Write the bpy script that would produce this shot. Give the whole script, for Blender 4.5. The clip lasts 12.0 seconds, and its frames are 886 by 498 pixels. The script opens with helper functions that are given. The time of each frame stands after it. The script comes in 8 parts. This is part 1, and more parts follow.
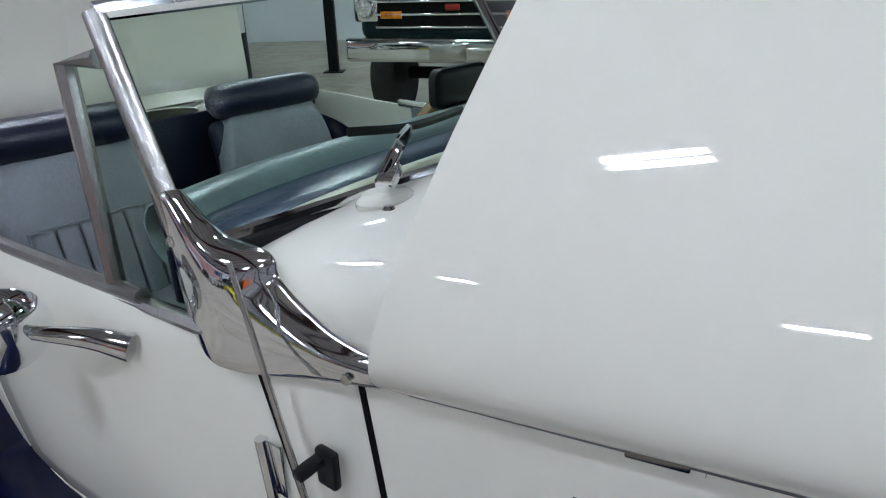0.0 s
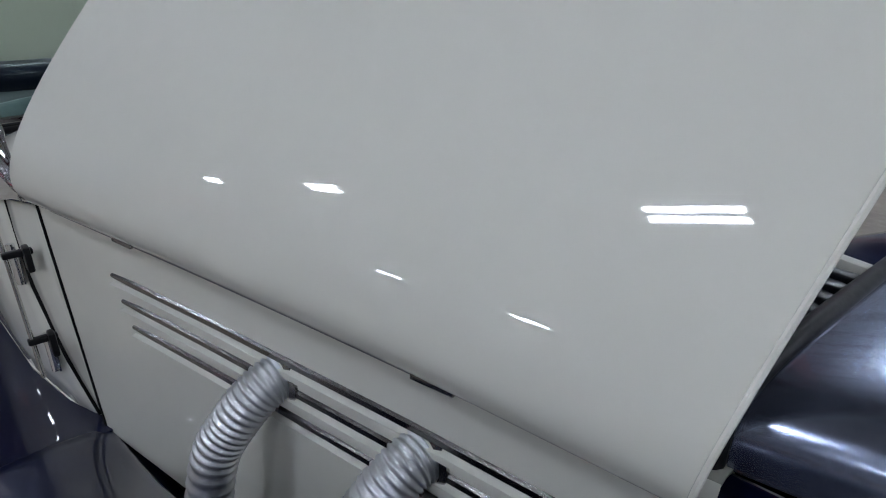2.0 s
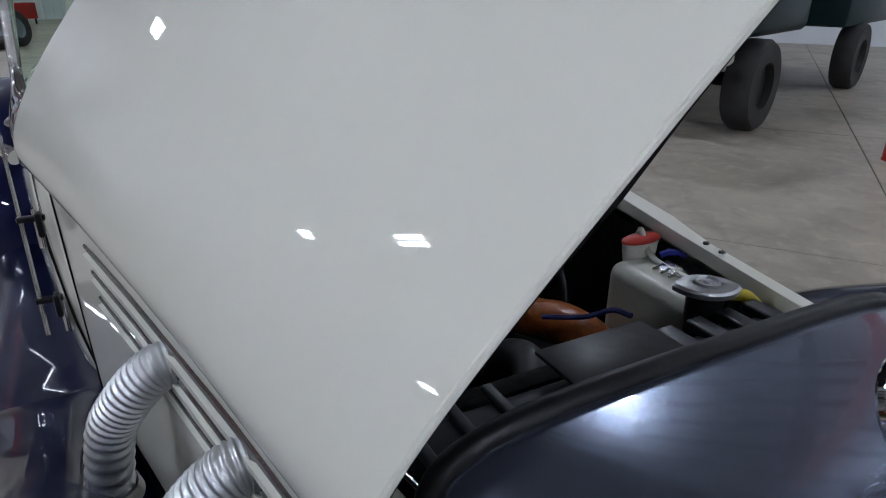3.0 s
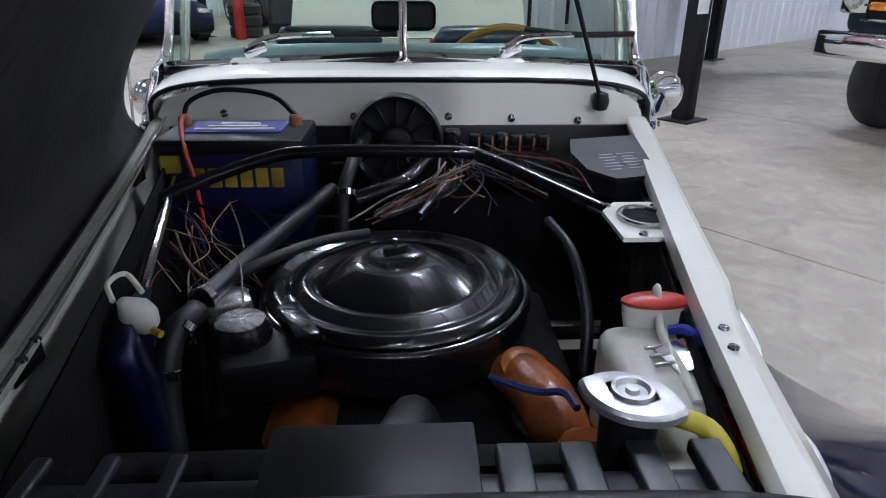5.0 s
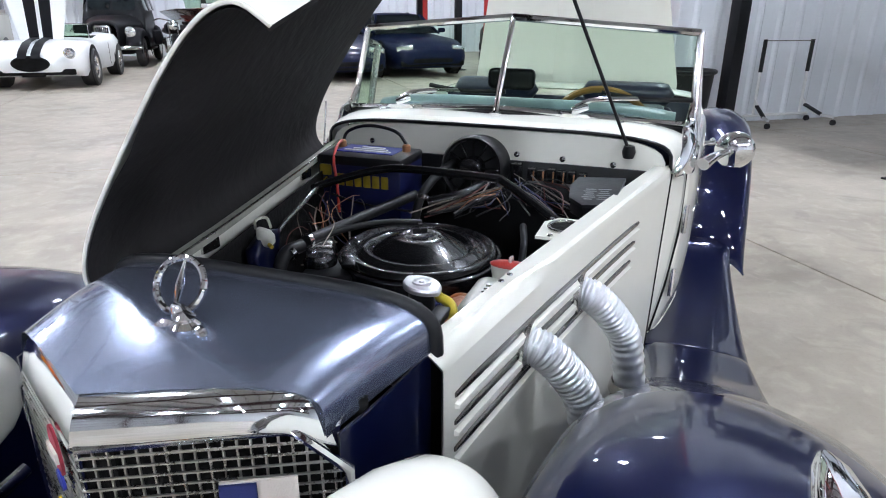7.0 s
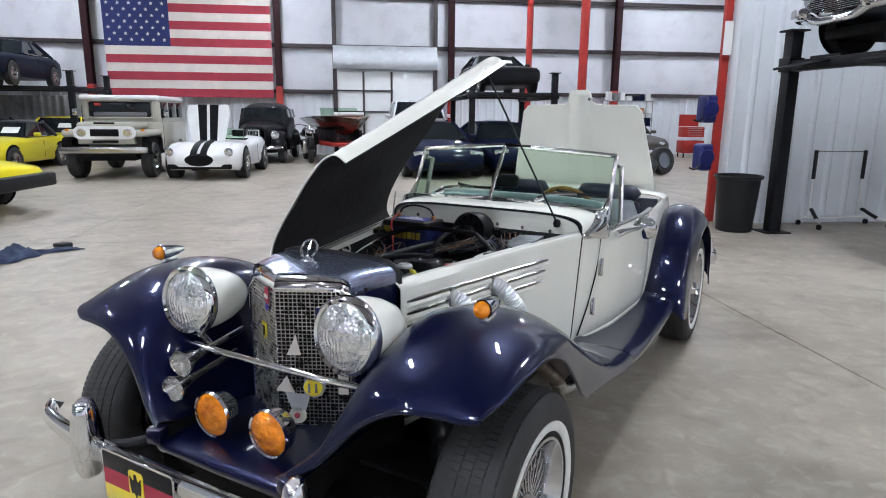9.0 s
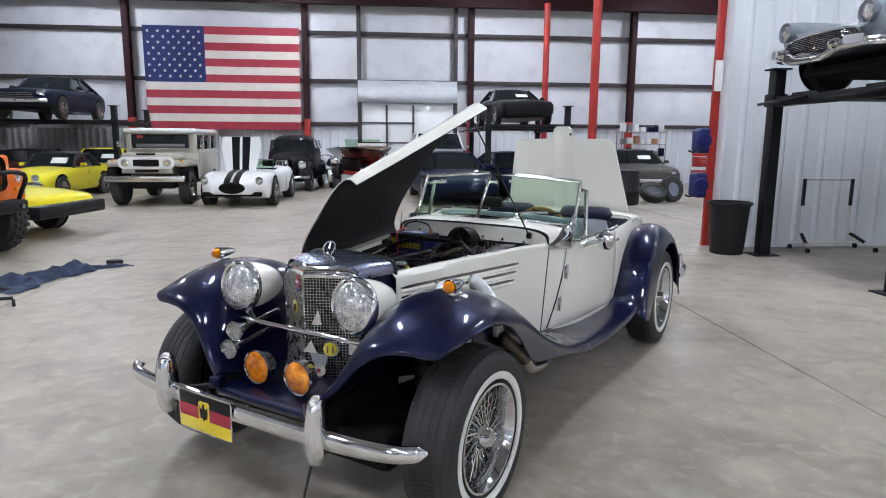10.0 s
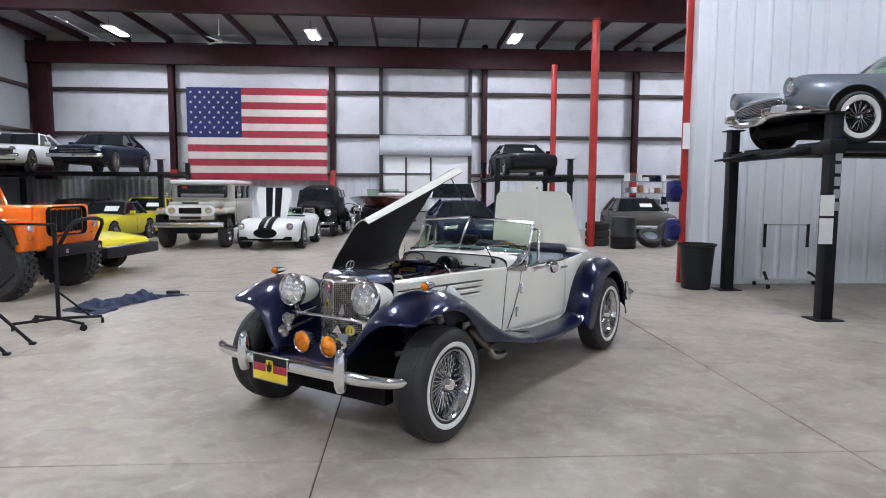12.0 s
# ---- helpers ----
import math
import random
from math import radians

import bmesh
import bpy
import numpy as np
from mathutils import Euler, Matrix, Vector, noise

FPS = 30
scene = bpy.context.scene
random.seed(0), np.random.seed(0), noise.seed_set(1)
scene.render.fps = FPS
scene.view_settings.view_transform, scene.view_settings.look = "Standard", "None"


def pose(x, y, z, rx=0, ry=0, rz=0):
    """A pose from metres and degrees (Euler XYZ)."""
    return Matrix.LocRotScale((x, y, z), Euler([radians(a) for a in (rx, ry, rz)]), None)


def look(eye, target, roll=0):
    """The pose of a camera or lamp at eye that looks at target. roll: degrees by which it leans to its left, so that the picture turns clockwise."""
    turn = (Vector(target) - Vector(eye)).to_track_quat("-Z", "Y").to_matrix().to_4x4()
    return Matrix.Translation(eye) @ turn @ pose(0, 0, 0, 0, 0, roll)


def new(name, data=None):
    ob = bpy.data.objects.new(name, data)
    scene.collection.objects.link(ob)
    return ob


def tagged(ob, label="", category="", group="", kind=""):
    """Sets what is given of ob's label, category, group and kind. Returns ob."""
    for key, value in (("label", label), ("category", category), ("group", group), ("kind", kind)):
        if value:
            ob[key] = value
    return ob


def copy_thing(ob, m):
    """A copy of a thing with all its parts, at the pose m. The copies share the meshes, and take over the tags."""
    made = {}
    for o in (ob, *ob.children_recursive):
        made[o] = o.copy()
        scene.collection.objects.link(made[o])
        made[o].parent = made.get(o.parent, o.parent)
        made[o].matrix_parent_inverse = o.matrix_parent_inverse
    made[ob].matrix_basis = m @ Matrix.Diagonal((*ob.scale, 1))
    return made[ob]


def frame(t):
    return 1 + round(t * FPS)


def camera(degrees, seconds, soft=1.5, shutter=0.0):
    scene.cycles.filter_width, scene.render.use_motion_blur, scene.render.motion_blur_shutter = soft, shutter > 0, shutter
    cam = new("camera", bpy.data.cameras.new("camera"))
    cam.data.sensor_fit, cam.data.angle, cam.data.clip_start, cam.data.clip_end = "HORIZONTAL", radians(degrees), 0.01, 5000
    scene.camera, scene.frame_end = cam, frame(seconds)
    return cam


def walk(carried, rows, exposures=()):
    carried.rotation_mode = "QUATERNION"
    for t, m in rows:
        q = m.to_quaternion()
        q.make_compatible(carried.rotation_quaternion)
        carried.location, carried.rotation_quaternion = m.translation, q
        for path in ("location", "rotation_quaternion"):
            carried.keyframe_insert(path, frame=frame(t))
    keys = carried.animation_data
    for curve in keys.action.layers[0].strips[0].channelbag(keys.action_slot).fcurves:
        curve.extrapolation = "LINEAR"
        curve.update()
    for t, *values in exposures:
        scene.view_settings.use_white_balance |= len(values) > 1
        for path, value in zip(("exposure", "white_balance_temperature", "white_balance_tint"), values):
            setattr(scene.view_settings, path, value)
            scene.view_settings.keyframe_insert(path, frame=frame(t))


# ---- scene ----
cam = camera(69.9, 12.0, soft=1.05)
PATH = [
    (0, (-0.905, 0.862, 1.268), (0.546, 1.996, 0.487), -1.5),
    (0.5, (-0.889, 0.59, 1.272), (0.556, 1.739, 0.502), 0.2),
    (1, (-0.817, 0.363, 1.262), (0.569, 1.57, 0.473), -0.2),
    (1.5, (-0.73, 0.165, 1.241), (0.555, 1.482, 0.459), -0.7),
    (2, (-0.659, -0.011, 1.251), (0.53, 1.394, 0.469), -0.0),
    (2.5, (-0.533, -0.105, 1.264), (0.513, 1.403, 0.469), 0.6),
    (2.7, (-0.474, -0.131, 1.253), (0.493, 1.431, 0.463), 0.5),
    (4.3, (-0.055, -0.058, 1.193), (0.313, 1.742, 0.404), 0.1),
    (4.5, (-0.03, -0.056, 1.188), (0.258, 1.758, 0.398), 0.2),
    (5, (0.026, -0.053, 1.184), (0.106, 1.783, 0.395), 0.3),
    (5.5, (0.078, -0.066, 1.176), (-0.036, 1.77, 0.389), 0.3),
    (6, (0.167, -0.166, 1.21), (-0.132, 1.65, 0.427), 0.3),
    (6.5, (0.308, -0.31, 1.268), (-0.162, 1.482, 0.516), 0.4),
    (6.7, (0.379, -0.382, 1.282), (-0.157, 1.398, 0.546), 0.4),
    (8.3, (1.03, -1.136, 1.412), (0.148, 0.586, 0.903), 0.3),
    (8.5, (1.123, -1.237, 1.428), (0.214, 0.478, 0.946), 0.4),
    (9, (1.359, -1.513, 1.446), (0.392, 0.186, 1.025), 0.5),
    (9.5, (1.616, -1.786, 1.464), (0.61, -0.099, 1.085), 0.4),
    (10, (1.858, -2.047, 1.47), (0.818, -0.372, 1.139), 0.4),
    (10.5, (2.113, -2.324, 1.484), (1.053, -0.651, 1.205), 0.4),
    (11, (2.382, -2.607, 1.493), (1.303, -0.939, 1.262), 0.3),
    (11.5, (2.623, -2.89, 1.493), (1.527, -1.229, 1.292), 0.3),
    (12, (2.836, -3.118, 1.507), (1.726, -1.464, 1.324), 0.3),
]
walk(cam, [(t, look(eye, target, roll)) for t, eye, target, roll in PATH], [(0, -0.04, 6200, 13), (0.5, -0.17, 6200, 13), (1, -0.36, 6200, 13), (2, -0.69, 6200, 13), (2.7, -0.6, 6200, 13), (4.3, 0.16, 6150, 14), (5.5, 0.70, 6100, 14), (6.5, 0.96, 6250, 13), (8.3, 0.57, 6350, 12), (12, 0.40, 6450, 14)])

# ---- light: a closed hall, lit by its ceiling fixtures alone ----
world = bpy.data.worlds.new("hall_world")
world.use_nodes = True
world.node_tree.nodes["Background"].inputs[0].default_value = (0.02, 0.022, 0.025, 1)
world.node_tree.nodes["Background"].inputs[1].default_value = 0.2
scene.world = world
TUBE_POWER = 235.0


# ---- materials ----
def mat(name, color, rough=0.5, metal=0.0, coat=0.0, bump=0.0, bump_scale=60.0, vary=0.0, vary_scale=6.0, spec=0.5,
        emit=0.0, trans=0.0, tint=None, rough_vary=0.0, random_vary=0.0, coat_rough=0.03, ior=1.45):
    """A surface with colour variation at a large and a small scale, uneven gloss and fine relief."""
    m = bpy.data.materials.new(name)
    m.use_nodes = True
    nt = m.node_tree
    b = nt.nodes["Principled BSDF"]
    b.inputs["Base Color"].default_value = (*color, 1)
    b.inputs["Roughness"].default_value = rough
    b.inputs["Metallic"].default_value = metal
    b.inputs["Coat Weight"].default_value = coat
    b.inputs["Coat Roughness"].default_value = coat_rough
    b.inputs["Specular IOR Level"].default_value = spec
    b.inputs["IOR"].default_value = ior
    b.inputs["Transmission Weight"].default_value = trans
    if emit:
        b.inputs["Emission Color"].default_value = (*color, 1)
        b.inputs["Emission Strength"].default_value = emit
    tc = nt.nodes.new("ShaderNodeTexCoord")
    if vary or rough_vary:
        n1 = nt.nodes.new("ShaderNodeTexNoise")
        n1.inputs["Scale"].default_value, n1.inputs["Detail"].default_value = vary_scale, 6
        n2 = nt.nodes.new("ShaderNodeTexNoise")
        n2.inputs["Scale"].default_value, n2.inputs["Detail"].default_value = vary_scale * 14, 4
        add = nt.nodes.new("ShaderNodeMath")
        add.operation = "MULTIPLY_ADD"
        add.inputs[1].default_value = 0.35
        for n in (n1, n2):
            nt.links.new(tc.outputs["Object"], n.inputs["Vector"])
        nt.links.new(n2.outputs["Fac"], add.inputs[0])
        nt.links.new(n1.outputs["Fac"], add.inputs[2])
        if vary:
            ramp = nt.nodes.new("ShaderNodeValToRGB")
            dark = tint or tuple(c * (1 - vary) for c in color)
            light = tuple(min(1, c * (1 + vary * 0.6)) for c in color)
            ramp.color_ramp.elements[0].position, ramp.color_ramp.elements[1].position = 0.38, 0.88
            ramp.color_ramp.elements[0].color, ramp.color_ramp.elements[1].color = (*dark, 1), (*light, 1)
            nt.links.new(add.outputs[0], ramp.inputs[0])
            nt.links.new(ramp.outputs[0], b.inputs["Base Color"])
        if rough_vary:
            mr = nt.nodes.new("ShaderNodeMapRange")
            mr.inputs["From Min"].default_value, mr.inputs["From Max"].default_value = 0.4, 0.9
            mr.inputs["To Min"].default_value, mr.inputs["To Max"].default_value = max(0.0, rough - rough_vary), rough + rough_vary
            nt.links.new(add.outputs[0], mr.inputs[0])
            nt.links.new(mr.outputs[0], b.inputs["Roughness"])
    if bump:
        nb = nt.nodes.new("ShaderNodeTexNoise")
        nb.inputs["Scale"].default_value, nb.inputs["Detail"].default_value = bump_scale, 5
        bp = nt.nodes.new("ShaderNodeBump")
        bp.inputs["Strength"].default_value, bp.inputs["Distance"].default_value = bump, 0.01
        nt.links.new(tc.outputs["Object"], nb.inputs["Vector"])
        nt.links.new(nb.outputs["Fac"], bp.inputs["Height"])
        nt.links.new(bp.outputs[0], b.inputs["Normal"])
    return m


CREAM = mat("cream_paint", (0.80, 0.785, 0.70), 0.5, spec=0.12, coat=1.0, vary=0.03, vary_scale=2, bump=0.006, bump_scale=220, coat_rough=0.015)
NAVY = mat("navy_paint", (0.0024, 0.0045, 0.029), 0.33, metal=0.40, spec=0.10, coat=0.9, vary=0.15, vary_scale=3, bump=0.003, bump_scale=200, coat_rough=0.010)
CHROME = mat("chrome", (0.78, 0.79, 0.80), 0.06, metal=1.0, rough_vary=0.02, vary_scale=5)
STEEL_BRIGHT = mat("brushed_steel", (0.52, 0.51, 0.49), 0.26, metal=1.0, vary=0.12, vary_scale=5)
FLEX = mat("flex_metal", (0.74, 0.75, 0.77), 0.38, metal=0.92, vary=0.08, vary_scale=20)
RUBBER = mat("tyre_rubber", (0.030, 0.029, 0.029), 0.62, spec=0.35, vary=0.3, vary_scale=8, bump=0.15, bump_scale=160)
WHITEWALL = mat("whitewall", (0.72, 0.71, 0.67), 0.55, vary=0.08, vary_scale=14)
AMBER = mat("amber_lens", (0.60, 0.185, 0.003), 0.14, spec=0.5, coat=1.0, vary=0.9, vary_scale=20, bump=0.9, bump_scale=55, tint=(0.20, 0.030, 0.001))
BLACK_GLOSS = mat("black_gloss", (0.006, 0.006, 0.007), 0.26, coat=0.55, spec=0.4, coat_rough=0.05)
BLACK_SATIN = mat("black_satin", (0.009, 0.009, 0.010), 0.40, spec=0.30, rough_vary=0.12, vary_scale=10, bump=0.05)
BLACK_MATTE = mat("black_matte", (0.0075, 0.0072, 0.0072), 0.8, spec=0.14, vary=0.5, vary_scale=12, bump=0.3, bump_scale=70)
LINER = mat("hood_liner", (0.019, 0.017, 0.0175), 0.85, vary=0.5, vary_scale=7, bump=0.35, bump_scale=30, rough_vary=0.12, spec=0.25)
SHELL = mat("polished_navy_shell", (0.30, 0.34, 0.46), 0.25, metal=0.9, coat=0.6, coat_rough=0.02, rough_vary=0.03, vary_scale=4, vary=0.2)
MESH_STEEL = mat("grille_wire_steel", (0.46, 0.45, 0.43), 0.28, metal=1.0, rough_vary=0.08, vary_scale=30)
ALU = mat("cast_aluminium", (0.50, 0.50, 0.51), 0.36, metal=0.9, vary=0.15, vary_scale=30, bump=0.1)
LEATHER_NAVY = mat("navy_leather", (0.008, 0.011, 0.026), 0.30, vary=0.2, vary_scale=9, bump=0.2, bump_scale=120)
LEATHER_GREY = mat("grey_leather", (0.20, 0.225, 0.245), 0.36, vary=0.18, vary_scale=9, bump=0.2, bump_scale=110)
DASH_TEAL = mat("dash_vinyl", (0.15, 0.205, 0.215), 0.30, vary=0.25, vary_scale=6, bump=0.12, bump_scale=90)
DASH_NAVY = mat("navy_dash_vinyl", (0.020, 0.034, 0.075), 0.24, vary=0.2, vary_scale=6, bump=0.08, bump_scale=90)
WHITE_PLASTIC = mat("white_plastic", (0.62, 0.60, 0.50), 0.38, vary=0.15, vary_scale=14)
RED_PLASTIC = mat("red_plastic", (0.46, 0.035, 0.025), 0.35, vary=0.2, vary_scale=14)
MILKY = mat("milky_plastic", (0.50, 0.495, 0.43), 0.34, vary=0.15, vary_scale=14, bump=0.04)
ORANGE_BLOCK = mat("orange_engine_paint", (0.24, 0.068, 0.016), 0.30, vary=0.55, vary_scale=18, bump=0.25, bump_scale=50)
COPPER = mat("copper_wire", (0.42, 0.2, 0.1), 0.4, metal=0.6)
BLUE_BATTERY = mat("battery_blue", (0.007, 0.010, 0.055), 0.36, vary=0.2, vary_scale=9)
YELLOW = mat("yellow_paint", (0.72, 0.56, 0.02), 0.35, coat=0.6, vary=0.1)
RED_STEEL = mat("red_steel", (0.36, 0.022, 0.016), 0.42, vary=0.25, vary_scale=3, rough_vary=0.1)
MAROON_STEEL = mat("maroon_steel", (0.027, 0.0062, 0.0085), 0.65, spec=0.25, vary=0.35, vary_scale=2.5)
GIRT = mat("dark_girt", (0.045, 0.035, 0.036), 0.6, vary=0.3, vary_scale=3)
BLACK_STEEL = mat("black_steel", (0.010, 0.010, 0.012), 0.5, spec=0.2, vary=0.4, vary_scale=4, rough_vary=0.12, bump=0.05)
WHITE_SHEET = mat("white_wall_sheet", (0.65, 0.67, 0.70), 0.42, vary=0.06, vary_scale=1.2, rough_vary=0.1)
# white film again, darkened because little lamp light reaches the roof
ROOF_FILM = mat("shaded_roof_film", (0.42, 0.42, 0.43), 0.5, vary=0.1, vary_scale=1.6, bump=0.5, bump_scale=2.6)
INSUL = mat("white_insulation_film", (0.66, 0.66, 0.69), 0.3, vary=0.07, vary_scale=1.6, bump=0.5, bump_scale=2.6, rough_vary=0.12)
PAPER = mat("paper", (0.75, 0.75, 0.73), 0.7, vary=0.05)
GREY_INK = mat("grey_ink", (0.13, 0.13, 0.14), 0.7)
FLAG_RED = mat("flag_red", (0.33, 0.030, 0.050), 0.75, vary=0.15, vary_scale=3, bump=0.2, bump_scale=500)
FLAG_WHITE = mat("flag_white", (0.60, 0.54, 0.49), 0.75, vary=0.1, vary_scale=3, bump=0.2, bump_scale=500)
FLAG_BLUE = mat("flag_blue", (0.014, 0.022, 0.11), 0.75, vary=0.15, vary_scale=3, bump=0.2, bump_scale=500)
DENIM = mat("blue_cloth", (0.022, 0.033, 0.068), 0.85, vary=0.4, vary_scale=6, bump=0.5, bump_scale=90)
TUBE = mat("lamp_tube", (0.83, 0.905, 1.0), 0.4, emit=TUBE_POWER)



def glass_mat(name, tint, rough=0.0):
    m = bpy.data.materials.new(name)
    m.use_nodes = True
    nt = m.node_tree
    nt.nodes.remove(nt.nodes["Principled BSDF"])
    out = nt.nodes["Material Output"]
    tr, gl, mix, lw, pw, ma = (nt.nodes.new(k) for k in ("ShaderNodeBsdfTransparent", "ShaderNodeBsdfGlossy", "ShaderNodeMixShader", "ShaderNodeLayerWeight", "ShaderNodeMath", "ShaderNodeMath"))
    tr.inputs[0].default_value = (*tint, 1)
    gl.inputs[0].default_value = (1, 1, 1, 1)
    gl.inputs["Roughness"].default_value = rough
    lw.inputs["Blend"].default_value = 0.5
    pw.operation, ma.operation = "POWER", "MULTIPLY_ADD"
    pw.inputs[1].default_value, ma.inputs[1].default_value, ma.inputs[2].default_value = 5.0, 0.92, 0.001
    nt.links.new(lw.outputs["Facing"], pw.inputs[0])
    nt.links.new(pw.outputs[0], ma.inputs[0])
    nt.links.new(ma.outputs[0], mix.inputs[0])
    nt.links.new(tr.outputs[0], mix.inputs[1])
    nt.links.new(gl.outputs[0], mix.inputs[2])
    nt.links.new(mix.outputs[0], out.inputs[0])
    return m


GLASS = glass_mat("clear_glass", (0.69, 0.81, 0.71), 0.03)
LAMP_GLASS = mat("lamp_lens", (0.76, 0.79, 0.81), 0.10, metal=0.8, coat=1.0, vary=0.5, vary_scale=30, bump=0.5, bump_scale=45)




def concrete():
    """Sealed concrete: blotches, fine speckle, tyre smudges and uneven gloss."""
    m = mat("sealed_concrete", (0.36, 0.335, 0.30), 0.33, spec=0.3, bump=0.05, bump_scale=18)
    nt = m.node_tree
    b = nt.nodes["Principled BSDF"]
    tc = nt.nodes.new("ShaderNodeTexCoord")

    def noise_tex(scale, detail=6, dist=0.0):
        n = nt.nodes.new("ShaderNodeTexNoise")
        n.inputs["Scale"].default_value, n.inputs["Detail"].default_value, n.inputs["Distortion"].default_value = scale, detail, dist
        nt.links.new(tc.outputs["Object"], n.inputs["Vector"])
        return n

    def mix_in(a, col, fac_node, lo, hi, amount):
        mr = nt.nodes.new("ShaderNodeMapRange")
        mr.inputs[1].default_value, mr.inputs[2].default_value, mr.inputs[4].default_value = lo, hi, amount
        nt.links.new(fac_node.outputs["Fac"], mr.inputs[0])
        mx = nt.nodes.new("ShaderNodeMix")
        mx.data_type = "RGBA"
        nt.links.new(mr.outputs[0], mx.inputs[0])
        if a is None:
            mx.inputs[6].default_value = (0.292, 0.252, 0.200, 1)
        else:
            nt.links.new(a, mx.inputs[6])
        mx.inputs[7].default_value = (*col, 1)
        return mx.outputs[2]

    c = mix_in(None, (0.42, 0.372, 0.305), noise_tex(0.5, 7, 0.6), 0.28, 0.74, 0.9)
    c = mix_in(c, (0.22, 0.19, 0.155), noise_tex(1.2, 7, 0.4), 0.38, 0.74, 0.7)
    c = mix_in(c, (0.46, 0.415, 0.345), noise_tex(4.5, 8), 0.35, 0.75, 0.4)
    c = mix_in(c, (0.20, 0.18, 0.155), noise_tex(28, 6), 0.45, 0.85, 0.2)
    c = mix_in(c, (0.14, 0.12, 0.095), noise_tex(0.9, 8, 1.2), 0.52, 0.74, 0.55)
    c = mix_in(c, (0.52, 0.465, 0.385), noise_tex(9.0, 9, 0.8), 0.52, 0.80, 0.45)
    c = mix_in(c, (0.17, 0.15, 0.125), noise_tex(2.6, 9, 1.6), 0.56, 0.70, 0.40)
    c = mix_in(c, (0.16, 0.14, 0.12), noise_tex(95, 4), 0.55, 0.85, 0.30)
    nt.links.new(c, b.inputs["Base Color"])
    mr = nt.nodes.new("ShaderNodeMapRange")
    mr.inputs[1].default_value, mr.inputs[2].default_value, mr.inputs[3].default_value, mr.inputs[4].default_value = 0.2, 0.8, 0.36, 0.46
    nt.links.new(noise_tex(2.3, 7).outputs["Fac"], mr.inputs[0])
    nt.links.new(mr.outputs[0], b.inputs["Roughness"])
    return m


CONCRETE = concrete()
JOINT = mat("floor_joint", (0.07, 0.065, 0.06), 0.8, vary=0.4, vary_scale=8)
P_STICKER_BLUE = mat("sticker_blue", (0.02, 0.03, 0.28), 0.45)
YELLOW_INK = mat("yellow_ink", (0.34, 0.25, 0.02), 0.5, vary=0.25, vary_scale=40)
# cream darkened for the shade of the raised hood, blotched at random
SHADED_CREAM = mat("shaded_cream_paint", (0.30, 0.295, 0.25), 0.6, spec=0.2, vary=0.45, vary_scale=7, bump=0.1, bump_scale=60, rough_vary=0.1)
GREY_LIGHT = mat("pale_grey_plastic", (0.32, 0.32, 0.33), 0.5)
WIRE_TAN = mat("tan_wire", (0.14, 0.115, 0.09), 0.5)
WIRE_RED = mat("red_wire", (0.10, 0.02, 0.014), 0.5)
WIRE_BLUE = mat("blue_wire", (0.015, 0.022, 0.09), 0.5)
RIM_CHROME = mat("rim_chrome", (0.66, 0.67, 0.69), 0.12, metal=1.0, rough_vary=0.05, vary_scale=9)
LOUVRE = mat("louvre_chrome", (0.26, 0.25, 0.24), 0.20, metal=1.0, rough_vary=0.04, vary_scale=12, vary=0.1)
TANK = mat("tank_plastic", (0.013, 0.0145, 0.018), 0.36, rough_vary=0.1, vary_scale=14, vary=0.3, bump=0.05)
# white insulation film of the left wall, its weaker light put into the colour
WEST_FILM = mat("shaded_insulation_film", (0.27, 0.27, 0.28), 0.5, vary=0.1, vary_scale=1.6, bump=0.5, bump_scale=2.6)


# ---- mesh helpers ----
BA = math.radians(37.1)          # the hall stands turned against the car
HALL = Matrix.Rotation(BA, 4, "Z")


def hall(u, v, z=0.0, turn=0.0):
    """A pose in the hall's own axes: u across, v deep, turned by degrees."""
    return HALL @ pose(u, v, z, 0, 0, turn)


def thing(name, label, category, m=None, group="", kind=""):
    ob = new(name)
    ob.empty_display_size = 0.05
    if m is not None:
        ob.matrix_basis = m
    return tagged(ob, label, category, group, kind)


def finish(bm, name, material, smooth=True, angle=40):
    me = bpy.data.meshes.new(name)
    bmesh.ops.recalc_face_normals(bm, faces=bm.faces)
    bm.to_mesh(me)
    bm.free()
    me.materials.append(material)
    if smooth:
        me.polygons.foreach_set("use_smooth", [True] * len(me.polygons))
        me.set_sharp_from_angle(angle=radians(angle))
    return me


def part(name, bm, material, parent, label="", m=None, smooth=True, thick=0.0, angle=40):
    """Links a bmesh as one mesh object under a thing or a part."""
    me = bm if isinstance(bm, bpy.types.Mesh) else finish(bm, name, material, smooth, angle)
    ob = new(name, me)
    ob.parent = parent
    if m is not None:
        ob.matrix_basis = m
    if thick:
        so = ob.modifiers.new("thickness", "SOLIDIFY")
        so.thickness, so.offset = thick, -1 if thick > 0 else 1
        so.thickness = abs(thick)
        wn = ob.modifiers.new("crisp_edges", "WEIGHTED_NORMAL")
        wn.weight, wn.keep_sharp = 90, True
    if label:
        ob["label"] = label
    return ob


def single(name, bm, material, label, category, m=None, group="", kind="", smooth=True, angle=40):
    ob = new(name, finish(bm, name, material, smooth, angle))
    if m is not None:
        ob.matrix_basis = m
    return tagged(ob, label, category, group, kind)


